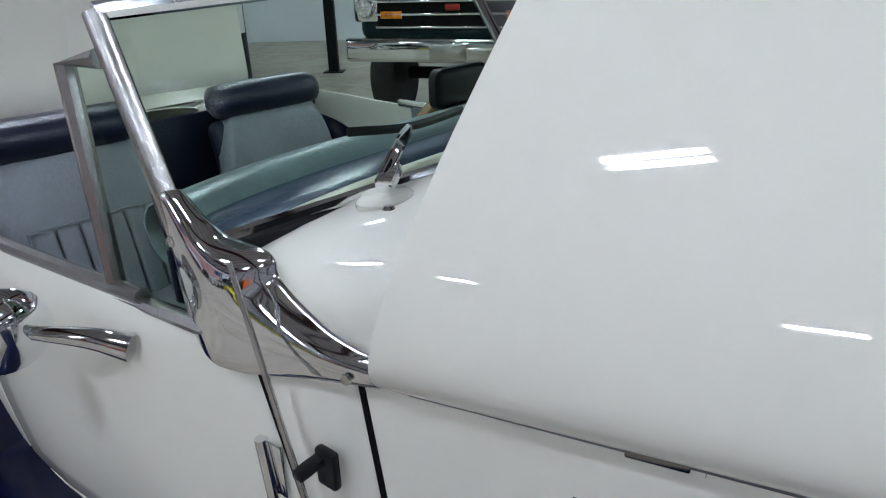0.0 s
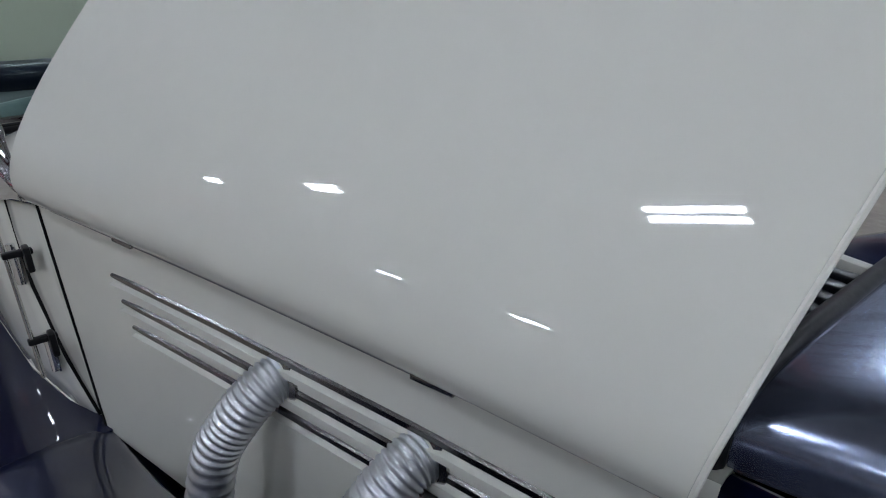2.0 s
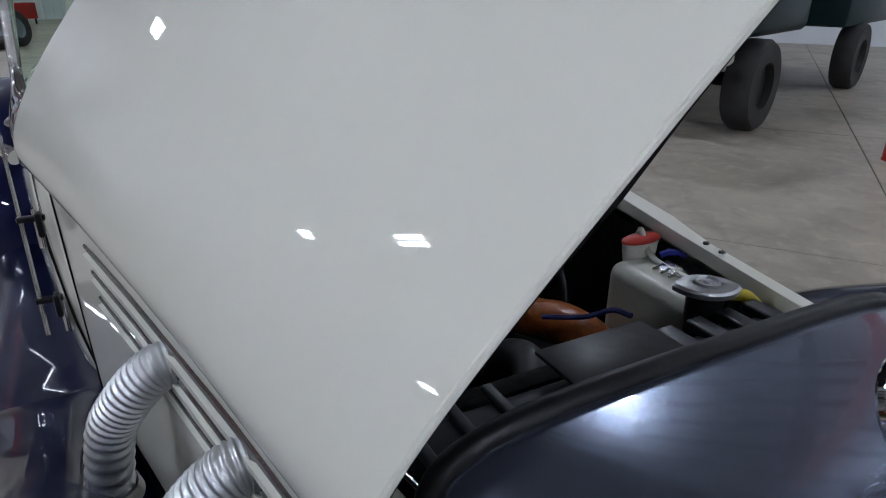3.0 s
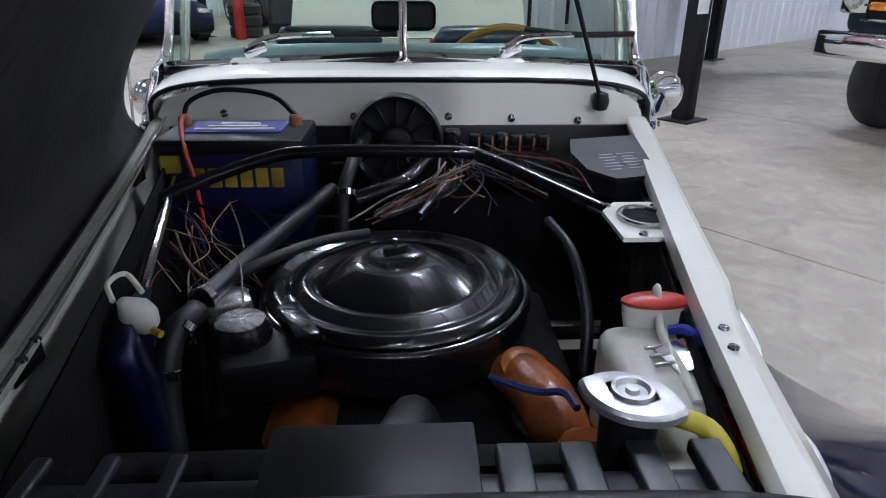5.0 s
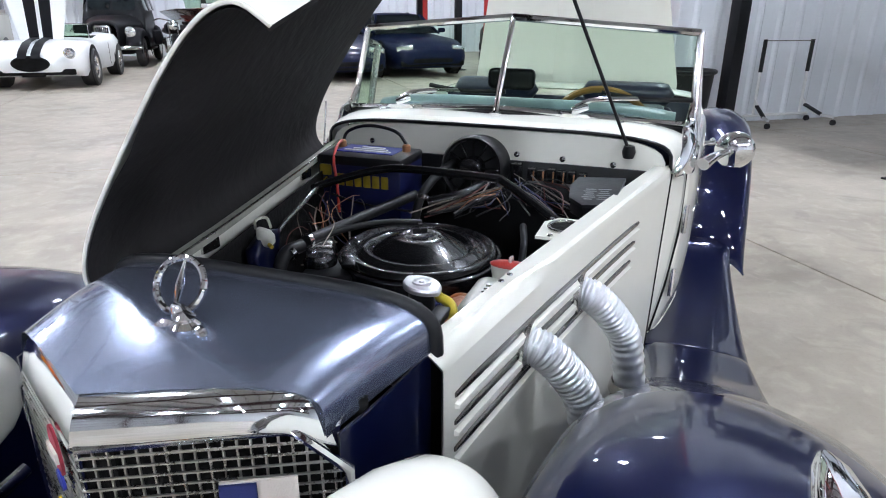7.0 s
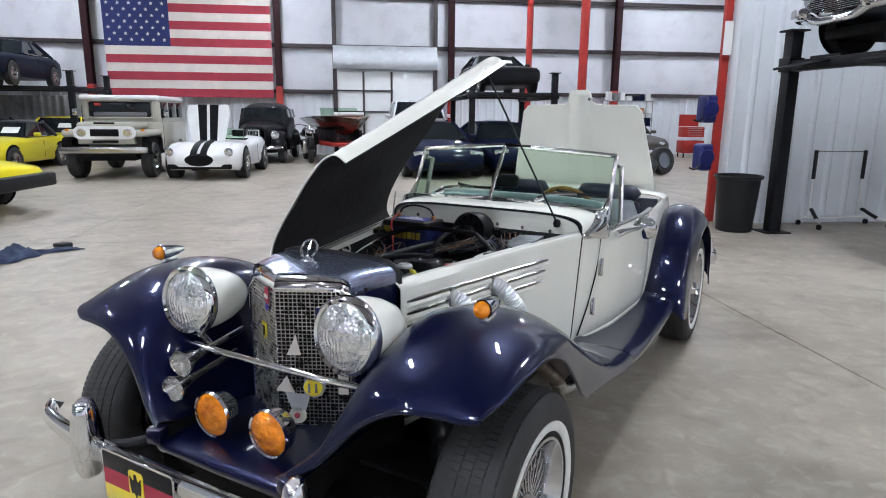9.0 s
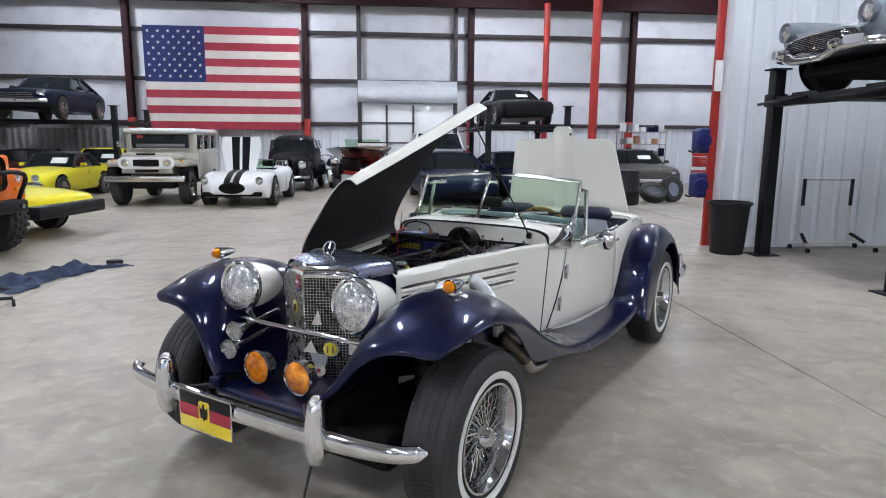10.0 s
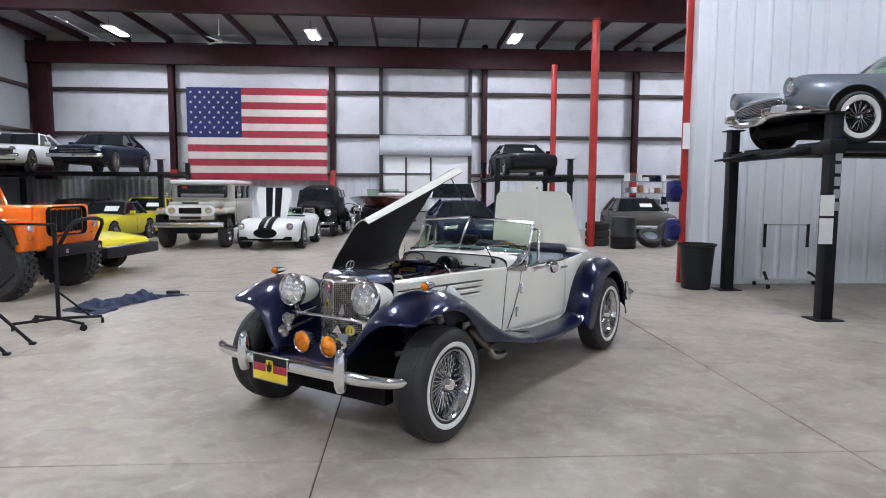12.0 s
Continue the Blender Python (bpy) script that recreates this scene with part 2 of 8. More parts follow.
def box(size, at=(0, 0, 0), bevel=0.0, rot=None, bm=None, seg=2):
    bm = bm or bmesh.new()
    g = bmesh.ops.create_cube(bm, size=1.0)
    vs = g["verts"]
    bmesh.ops.scale(bm, vec=size, verts=vs)
    if bevel:
        es = list({e for v in vs for e in v.link_edges})
        r = bmesh.ops.bevel(bm, geom=es, offset=bevel, segments=seg, profile=0.5, affect="EDGES")
        vs = list({v for v in vs if v.is_valid} | set(r["verts"]))
    if rot:
        bmesh.ops.rotate(bm, matrix=Euler([radians(a) for a in rot]).to_matrix(), verts=vs)
    bmesh.ops.translate(bm, vec=at, verts=vs)
    return bm


def ring_faces(bm, rings, closed=True, cap=(False, False)):
    vs = [[bm.verts.new(p) for p in r] for r in rings]
    n = len(vs[0])
    for a, b in zip(vs, vs[1:]):
        for i in range(n if closed else n - 1):
            j = (i + 1) % n
            bm.faces.new((a[i], a[j], b[j], b[i]))
    if cap[0]:
        bm.faces.new(vs[0][::-1])
    if cap[1]:
        bm.faces.new(vs[-1])
    return vs


def lathe(profile, n=28, bm=None, m=None, cap=(True, True)):
    """Rings of (radius, height) about z, then posed by m."""
    bm = bm or bmesh.new()
    m = m or Matrix()
    rings = [[m @ Vector((r * math.cos(2 * math.pi * i / n), r * math.sin(2 * math.pi * i / n), h)) for i in range(n)] for r, h in profile]
    ring_faces(bm, rings, True, cap)
    return bm


def aim(at, way, spin=0.0):
    """A pose at a place whose z axis runs along way."""
    return Matrix.Translation(at) @ Vector(way).to_track_quat("Z", "Y").to_matrix().to_4x4() @ Matrix.Rotation(radians(spin), 4, "Z")


def rod(a, b, r, r2=None, n=12, bm=None):
    a, b = Vector(a), Vector(b)
    return lathe([(r, 0), (r if r2 is None else r2, (b - a).length)], n, bm, aim(a, b - a))


def smooth_path(pts, steps=6):
    """Catmull-Rom through points."""
    p = [Vector(q) for q in pts]
    p = [p[0] * 2 - p[1]] + p + [p[-1] * 2 - p[-2]]
    out = []
    for i in range(1, len(p) - 2):
        for k in range(steps):
            t = k / steps
            out.append(0.5 * (2 * p[i] + (p[i + 1] - p[i - 1]) * t + (2 * p[i - 1] - 5 * p[i] + 4 * p[i + 1] - p[i + 2]) * t ** 2
                              + (3 * p[i] - p[i - 1] - 3 * p[i + 1] + p[i + 2]) * t ** 3))
    return out + [p[-2]]


def tube(pts, r, n=10, bm=None, steps=6, radius=None, flat=1.0):
    """A bent pipe through points; radius(i, count) may change it along the way."""
    bm = bm or bmesh.new()
    path = smooth_path(pts, steps) if steps else [Vector(q) for q in pts]
    rings, side = [], None
    for i, p in enumerate(path):
        d = (path[min(i + 1, len(path) - 1)] - path[max(i - 1, 0)]).normalized()
        if side is None:
            side = d.orthogonal().normalized()
        side = (side - d * side.dot(d)).normalized()
        up = d.cross(side)
        rr = radius(i, len(path)) if radius else r
        rings.append([p + (side * math.cos(2 * math.pi * k / n) + up * math.sin(2 * math.pi * k / n) * flat) * rr for k in range(n)])
    ring_faces(bm, rings, True, (True, True))
    return bm


def flex_tube(pts, r, pitch=0.012, depth=0.16, n=16, bm=None, steps=40):
    """A ribbed flexible pipe."""
    def rib(i, count):
        return r * (1 - depth * (0.5 - 0.5 * math.cos(2 * math.pi * i / 6)))
    return tube(pts, r, n, bm, steps, rib)


def grid_surface(rows, bm=None):
    bm = bm or bmesh.new()
    ring_faces(bm, rows, closed=False)
    return bm


def fine_rows(rows, along=4, across=3):
    """Refines rows of points to a smooth grid, in both directions."""
    rows = [smooth_path(r, across) for r in rows]
    cols = [smooth_path([r[i] for r in rows], along) for i in range(len(rows[0]))]
    return [[c[j] for c in cols] for j in range(len(cols[0]))]


def plate(outline, thick, m=None, bm=None, bevel=0.0):
    """A flat plate with an outline in x and y, thick along z."""
    bm = bm or bmesh.new()
    m = m or Matrix()
    lo = [bm.verts.new(m @ Vector((x, y, 0))) for x, y in outline]
    hi = [bm.verts.new(m @ Vector((x, y, thick))) for x, y in outline]
    n = len(lo)
    bm.faces.new(lo[::-1])
    bm.faces.new(hi)
    for i in range(n):
        bm.faces.new((lo[i], lo[(i + 1) % n], hi[(i + 1) % n], hi[i]))
    return bm


def round_rect(w, h, r, k=5):
    pts = []
    for cx, cy, a in ((w / 2 - r, h / 2 - r, 0), (-w / 2 + r, h / 2 - r, 90), (-w / 2 + r, -h / 2 + r, 180), (w / 2 - r, -h / 2 + r, 270)):
        pts += [(cx + r * math.cos(radians(a + 90 * i / k)), cy + r * math.sin(radians(a + 90 * i / k))) for i in range(k + 1)]
    return pts


# ---- the hall ----
U0, U1, V0, V1 = -13.3, 15.6, -31.0, 20.5


def build_floor():
    floor = tagged(new("floor", finish(box((U1 - U0 + 0.4, V1 - V0 + 0.4, 0.2), ((U0 + U1) / 2, (V0 + V1) / 2, -0.106)), "floor", JOINT, False)),
                   "sealed concrete floor in large sawn slabs", "floor", kind="structure")
    floor.matrix_basis = HALL
    us = [U0 - 0.1, -9.3, -6.2, -3.16, -0.1, 2.97, 6.05, 9.1, 12.2, U1 + 0.1]
    vs = [V0 - 0.1, -25.0, -19.0, -13.0, -8.8, -4.6, -0.75, 5.3, 11.3, 16.4, V1 + 0.1]
    gap = 0.0045
    for a, b in zip(us, us[1:]):
        for c, d in zip(vs, vs[1:]):
            bm = box((b - a - 2 * gap, d - c - 2 * gap, 0.03), ((a + b) / 2, (c + d) / 2, -0.015), 0.003, seg=1)
            part("slab", bm, CONCRETE, floor, smooth=False)


def ribbed(width, height, pitch=0.30, rib=0.035, depth=0.022):
    """A profiled metal sheet in x and z, ribs towards -y."""
    xs = []
    x = 0.0
    while x < width:
        xs += [(x, 0), (x + pitch - 3 * rib, 0), (x + pitch - 2 * rib, -depth), (x + pitch - rib, -depth)]
        x += pitch
    xs.append((x, 0))
    xs = [(min(a, width), d) for a, d in xs]
    bm = bmesh.new()
    ring_faces(bm, [[(a, d, z) for a, d in xs] for z in (0, height)], closed=False)
    return bm


def build_walls():
    # far wall: ribbed sheet below, film over the insulation above, steel girts and columns
    far = thing("wall_north", "long white wall, ribbed sheet below and insulation film above", "wall", HALL, kind="structure")
    part("wall_core", box((U1 - U0 + 0.6, 0.2, 7.6), ((U0 + U1) / 2, V1 + 0.35, 3.8)), WHITE_SHEET, far, smooth=False)
    part("sheet", ribbed(U1 - U0, 2.1), WHITE_SHEET, far, "white ribbed wall sheet", m=pose(U0, V1 + 0.06, 0), smooth=False)
    cols_u = [-13.0, -8.35, -2.45, 3.32, 9.2, 14.9]
    zs = [2.1, 3.58, 5.2, 6.9]
    for a, b in zip(cols_u, cols_u[1:]):
        for z0, z1 in zip(zs, zs[1:]):
            nx, nz = 14, 6
            rows = []
            for j in range(nz + 1):
                row = []
                for i in range(nx + 1):
                    u, z = a + (b - a) * i / nx, z0 + (z1 - z0) * j / nz
                    edge = math.sin(math.pi * i / nx) * math.sin(math.pi * j / nz)
                    row.append((u, V1 + 0.10 - 0.07 * edge - 0.05 * noise.noise((u * 1.3, z * 1.1, 3.0)) * edge, z))
                rows.append(row)
            part("insulation_panel", grid_surface(rows), INSUL, far, "white insulation film bulging between girts")
    for z in (2.1, 3.58, 5.2):
        part("girt", box((U1 - U0, 0.10, 0.13), ((U0 + U1) / 2, V1 - 0.02, z), 0.006), GIRT, far, "dark steel girt")
    for u in cols_u:
        bm = box((0.20, 0.02, 7.0), (u, V1 - 0.32, 3.5))
        box((0.20, 0.02, 7.0), (u, V1 - 0.08, 3.5), bm=bm)
        box((0.015, 0.24, 7.0), (u, V1 - 0.20, 3.5), bm=bm)
        part("column", bm, MAROON_STEEL, far, "dark maroon steel column", smooth=False)
        part("column_guard", box((0.215, 0.26, 2.25), (u, V1 - 0.205, 1.125), 0.008), RED_STEEL, far, "red painted lower column")
    # left wall
    left = thing("wall_west", "white insulated side wall with dark girts", "wall", HALL, kind="structure")
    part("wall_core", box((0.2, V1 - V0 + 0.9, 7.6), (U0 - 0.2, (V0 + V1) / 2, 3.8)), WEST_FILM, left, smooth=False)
    for z in (2.1, 3.58, 5.2):
        part("girt", box((0.1, V1 - V0, 0.13), (U0 - 0.04, (V0 + V1) / 2, z), 0.006), GIRT, left, "dark steel girt")
    for v in (-29.0, -21.9, -14.9, -7.9, -0.95, 6.1, 12.95):
        part("column", box((0.3, 0.22, 7.0), (U0 + 0.10, v, 3.5), 0.01), MAROON_STEEL, left, "dark maroon steel column")
    part("corner_column", box((0.62, 0.3, 6.2), (U0 + 0.33, V1 - 0.3, 3.1), 0.01), MAROON_STEEL, left, "deep maroon corner column")
    # partition in front on the right
    part_wall = thing("wall_partition", "white ribbed metal partition wall", "wall", HALL, kind="structure")
    part("sheet", ribbed(U1 - 5.02, 7.2, 0.305), WHITE_SHEET, part_wall, m=pose(5.02, 5.92, 0.0), smooth=False)
    part("wall_core", box((U1 - 5.03, 0.12, 7.2), ((U1 + 5.03) / 2, 6.0, 3.6)), WHITE_SHEET, part_wall, smooth=False)
    part("corner_trim", box((0.03, 0.2, 7.2), (5.015, 5.985, 3.6), 0.004), WHITE_SHEET, part_wall, "white folded corner trim")
    for k, (n, size, at) in enumerate((("wall_east", (0.2, V1 - V0 + 0.9, 7.6), (U1 + 0.2, (V0 + V1) / 2, 3.8)),
                                       ("wall_south", (U1 - U0 + 0.6, 0.2, 7.6), ((U0 + U1) / 2, V0 - 0.2, 3.8)))):
        tagged(single(n, box(size, at), WHITE_SHEET, "plain white metal wall closing the hall", "wall", HALL, kind="structure", smooth=False))


def i_beam(length, h, w, bm=None, m=None, t=0.02):
    """An I-section along x, centred."""
    bm = bm or bmesh.new()
    for size, at in (((length, w, t), (0, 0, h / 2)), ((length, w, t), (0, 0, -h / 2)), ((length, t, h - 2 * t), (0, 0, 0))):
        box(size, at, bm=bm)
    if m:
        bmesh.ops.transform(bm, matrix=m, verts=bm.verts)
    return bm


def build_roof():
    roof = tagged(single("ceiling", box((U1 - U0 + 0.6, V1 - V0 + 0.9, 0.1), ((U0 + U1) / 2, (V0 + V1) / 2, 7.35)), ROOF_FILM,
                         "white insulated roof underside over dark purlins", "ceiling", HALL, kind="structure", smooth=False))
    for v in (-29.0, -21.9, -14.9, -7.9, -0.95, 6.1, 12.95, 19.95):
        single("roof_beam", i_beam(U1 - U0, 0.72, 0.26), MAROON_STEEL, "deep maroon steel roof beam", "beam", hall((U0 + U1) / 2, v, 6.42), kind="structure", smooth=False)
    u = U0 + 0.4
    while u < U1:
        single("purlin", box((0.07, V1 - V0, 0.22), (0, 0, 0), 0.005), MAROON_STEEL, "dark steel roof purlin", "purlin", hall(u, (V0 + V1) / 2, 6.98), group="roof purlins", kind="structure")
        u += 1.52


def build_columns():
    for v in (-0.95, 6.12, 12.95, 19.2):
        bm = lathe([(0.105, 0), (0.105, 6.1)], 20) if v != 6.12 else box((0.10, 0.07, 6.1), (0, 0, 3.05), 0.006)
        u = {-0.95: 5.25, 6.12: 4.95, 12.95: 5.42, 19.2: 5.75}[v]
        ob = single("steel_column", bm, RED_STEEL, "red painted steel roof column", "column", hall(u, v), kind="structure")
        part("weld_ring", lathe([(0.108, 0.0), (0.112, 0.004), (0.106, 0.012)], 20, cap=(False, False)) if v != 6.12 else box((0.11, 0.08, 0.01), (0, 0, 0.005), 0.002), RED_STEEL, ob)


def build_lights():
    lamp = thing("ceiling_light", "bright white twin tube high bay light", "ceiling light", hall(0, 0, 6.62), group="ceiling lights")
    part("housing", box((1.26, 0.44, 0.07), (0, 0, 0.05), 0.01), WHITE_SHEET, lamp)
    for s in (-1, 1):
        part("tube", box((1.18, 0.10, 0.03), (0, 0.085 * s, 0.0), 0.01), TUBE, lamp, "glowing white tube")
    for s in (-1, 1):
        part("chain", rod((0.5 * s, 0, 0.08), (0.5 * s, 0, 0.35), 0.006), GIRT, lamp)
    first = True
    for v in (-25.6, -18.4, -11.2, -4.0, 2.95, 10.7, 17.6):
        for u in (-9.1, -2.75, 4.0, 10.8):
            if -5 < v < 0 < u < 5:
                continue                  # no lamp hangs here: the row skips this bay
            # an unseen lamp is moved in to u 8.4 to brighten the car's side
            m = hall(8.4 if -5 < v < 0 < u else u - 0.35 if 0 < v < 5 and u < 0 else u, v, 6.62, 90)
            if first:
                lamp.matrix_basis, first = m, False
            else:
                copy_thing(lamp, m)


def build_flag():
    flag = thing("flag", "large striped cloth flag hung flat on the wall", "flag", hall(-2.62, V1 - 0.40, 1.87))
    w, h = 5.15, 3.40

    def cloth(x0, x1, z0, z1, lift, name, material, lab=""):
        nx, nz = max(2, int((x1 - x0) / 0.2)), max(1, int((z1 - z0) / 0.13))
        rows = [[(-w + x0 + (x1 - x0) * i / nx, lift + 0.03 * math.sin((x0 + (x1 - x0) * i / nx) * 2.1 + 0.5) * (1 - (z0 + (z1 - z0) * j / nz) / h),
                  z0 + (z1 - z0) * j / nz - 0.03 * (x0 + (x1 - x0) * i / nx) / w * 0) for i in range(nx + 1)] for j in range(nz + 1)]
        part(name, grid_surface(rows), material, flag, lab)
    s = h / 13
    for k in range(13):
        x0 = 2.0 if k >= 6 else 0.0
        cloth(x0, w, k * s, (k + 1) * s, 0, "stripe", FLAG_RED if k % 2 == 0 else FLAG_WHITE, "red stripe" if k % 2 == 0 else "white stripe")
    cloth(0, 2.0, 6 * s, h, 0, "canton", FLAG_BLUE, "blue canton")
    star = [(0.062 * (1 if i % 2 == 0 else 0.4) * math.sin(i * math.pi / 5), 0.062 * (1 if i % 2 == 0 else 0.4) * math.cos(i * math.pi / 5)) for i in range(10)]
    star_me = finish(plate(star, 0.004), "star", FLAG_WHITE, False)
    for r in range(9):
        for c in range(6 if r % 2 == 0 else 5):
            x = -w + 2.0 * (c * 2 + (1 if r % 2 == 0 else 2)) / 12
            z = 6 * s + (h - 6 * s) * (r + 1) / 10
            part("star", star_me, FLAG_WHITE, flag, m=pose(x, -0.034 - 0.03 * math.sin((x + w) * 2.1 + 0.5) * -0.4, z, 90, 0, 0))


build_walls()
build_roof()
build_columns()
build_lights()
build_flag()


# ---- the roadster ----
car = thing("roadster", "cream and navy vintage style roadster with its hood raised", "car")


def lerp_table(table, y):
    for (a, p), (b, q) in zip(table, table[1:]):
        if y <= b:
            t = max(0.0, (y - a) / (b - a))
            return p + (q - p) * t
    return table[-1][1]


def arch(w, zs, h, y, n=3.4, k=20, drop=0.0):
    """An arched cross-section from one side to the other."""
    pts = []
    if drop:
        pts.append((-w, y, zs - drop))
    for i in range(k + 1):
        th = math.pi * i / k
        c, s = math.cos(th), math.sin(th)
        pts.append((-w * math.copysign(abs(c) ** (2 / n), c), y, zs + h * abs(s) ** (2 / n)))
    if drop:
        pts.append((w, y, zs - drop))
    return pts


HOODW = [(0.0, 0.238), (0.15, 0.270), (0.45, 0.328), (0.8, 0.405), (1.25, 0.512), (1.6, 0.6)]


def side_x(y, z):
    """Half width of the body side."""
    x = lerp_table([(1.15, 0.487), (1.25, 0.512), (1.36, 0.552), (1.6, 0.598), (2.0, 0.628), (2.4, 0.63), (2.8, 0.61), (3.2, 0.54), (3.6, 0.40)], y)
    return x - 0.016 * max(0, (0.62 - z) / 0.2) ** 1.6 - 0.012 * max(0, (z - 0.75) / 0.15) ** 2


def belt(y):
    return lerp_table([(1.2, 0.918), (1.5, 0.905), (1.9, 0.90), (2.3, 0.915), (2.6, 0.935), (3.0, 0.90), (3.6, 0.70)], y)


def door_front(z):
    return 1.322 + 0.30 * (z - 0.57)


def cowl_front(z, s=1):
    return 1.205 + 0.115 * (z - 0.53) + (0.0 if s > 0 else 0.03)


def side_panel(y0, y1, z0, z1, s, ny=12, nz=10):
    """A stretch of the body side; y0 and y1 may be slanted lines."""
    rows = []
    f0 = y0 if callable(y0) else (lambda z: y0)
    f1 = y1 if callable(y1) else (lambda z: y1)
    for j in range(nz + 1):
        row = []
        for i in range(ny + 1):
            ym = f0(0.7) + (f1(0.7) - f0(0.7)) * i / ny
            top = belt(ym) if z1 is None else z1
            z = z0 + (top - z0) * j / nz
            y = f0(z) + (f1(z) - f0(z)) * i / ny
            row.append((s * side_x(y, z), y, z))
        rows.append(row)
    return grid_surface(rows)


def front_fender(s):
    T = [  # lines across the fender, from the inner flange over the crest to the outer edge; the first is the rolled front lip
        ((0.262, -0.412, 0.507), (0.335, -0.388, 0.548), (0.385, -0.372, 0.600), (0.430, -0.362, 0.652), (0.490, -0.352, 0.704), (0.570, -0.342, 0.742), (0.660, -0.334, 0.752), (0.740, -0.326, 0.752), (0.778, -0.312, 0.760)),
        ((0.258, -0.398, 0.517), (0.327, -0.372, 0.572), (0.377, -0.350, 0.645), (0.421, -0.336, 0.703), (0.484, -0.322, 0.752), (0.570, -0.312, 0.782), (0.668, -0.304, 0.786), (0.752, -0.298, 0.776), (0.792, -0.288, 0.772)),
        ((0.252, -0.345, 0.506), (0.322, -0.300, 0.588), (0.369, -0.272, 0.692), (0.413, -0.258, 0.764), (0.480, -0.248, 0.812), (0.570, -0.240, 0.834), (0.676, -0.236, 0.832), (0.766, -0.232, 0.805), (0.804, -0.228, 0.782)),
        ((0.244, -0.220, 0.490), (0.318, -0.180, 0.585), (0.364, -0.155, 0.712), (0.398, -0.145, 0.800), (0.462, -0.135, 0.853), (0.560, -0.130, 0.880), (0.676, -0.128, 0.875), (0.776, -0.126, 0.833), (0.810, -0.124, 0.796)),
        ((0.238, -0.060, 0.475), (0.315, -0.020, 0.570), (0.366, 0.005, 0.722), (0.392, 0.015, 0.815), (0.448, 0.020, 0.872), (0.552, 0.022, 0.897), (0.675, 0.022, 0.890), (0.783, 0.022, 0.842), (0.814, 0.022, 0.800)),
    ]
    for y, pts in (
        (0.15, ((0.300, 0.45), (0.340, 0.56), (0.378, 0.70), (0.395, 0.780), (0.442, 0.845), (0.55, 0.880), (0.675, 0.874), (0.785, 0.818), (0.815, 0.755))),
        (0.26, ((0.320, 0.43), (0.365, 0.54), (0.393, 0.66), (0.405, 0.735), (0.447, 0.805), (0.55, 0.845), (0.67, 0.838), (0.785, 0.778), (0.815, 0.665))),
        (0.36, ((0.340, 0.42), (0.385, 0.52), (0.409, 0.60), (0.417, 0.685), (0.453, 0.755), (0.55, 0.797), (0.67, 0.788), (0.785, 0.722), (0.815, 0.565))),
        (0.45, ((0.355, 0.41), (0.400, 0.50), (0.422, 0.56), (0.428, 0.630), (0.459, 0.702), (0.55, 0.747), (0.67, 0.737), (0.785, 0.668), (0.815, 0.525))),
        (0.62, ((0.385, 0.39), (0.420, 0.44), (0.445, 0.49), (0.450, 0.530), (0.475, 0.600), (0.555, 0.635), (0.67, 0.625), (0.785, 0.575), (0.812, 0.492))),
        (0.80, ((0.420, 0.385), (0.450, 0.41), (0.470, 0.43), (0.473, 0.460), (0.490, 0.515), (0.56, 0.540), (0.67, 0.535), (0.78, 0.500), (0.806, 0.455))),
        (1.00, ((0.450, 0.38), (0.470, 0.395), (0.485, 0.41), (0.488, 0.422), (0.500, 0.450), (0.565, 0.467), (0.67, 0.464), (0.775, 0.440), (0.800, 0.405))),
        (1.22, ((0.470, 0.38), (0.490, 0.385), (0.500, 0.39), (0.502, 0.397), (0.510, 0.410), (0.57, 0.418), (0.67, 0.417), (0.765, 0.402), (0.792, 0.362))),
    ):
        T.append(tuple((x, y, z) for x, z in pts))
    rows = [[(s * x, y, z) for x, y, z in line] for line in T]
    f = part("front_fender", grid_surface(fine_rows(rows, 5, 4)), NAVY, car, "glossy navy front fender", thick=0.006 * s, angle=80)
    lip = [Vector(p) + Vector((0, 0.004, -0.004)) for p in rows[0]]
    part("front_lip", tube(lip, 0.0065, 8, steps=5), NAVY, f, "rolled navy front lip")
    hem = [Vector(r[-1]) + Vector((-0.004 * s, 0, 0)) for r in rows]
    part("arch_hem", tube(hem, 0.005, 8, steps=5), NAVY, f, "rolled navy wheel arch hem")
    # flange foot that meets the bumper bracket
    part("flange_foot", box((0.05, 0.05, 0.05), (s * 0.265, -0.405, 0.482), 0.008, (0, 0, -s * 18)), NAVY, f, "navy foot of the fender flange")
    part("bumper_bracket", tube([(s * 0.285, -0.38, 0.46), (s * 0.33, -0.45, 0.455), (s * 0.39, -0.505, 0.455)], 0.016, 8), BLACK_STEEL, f, "black bumper bracket")
    return f


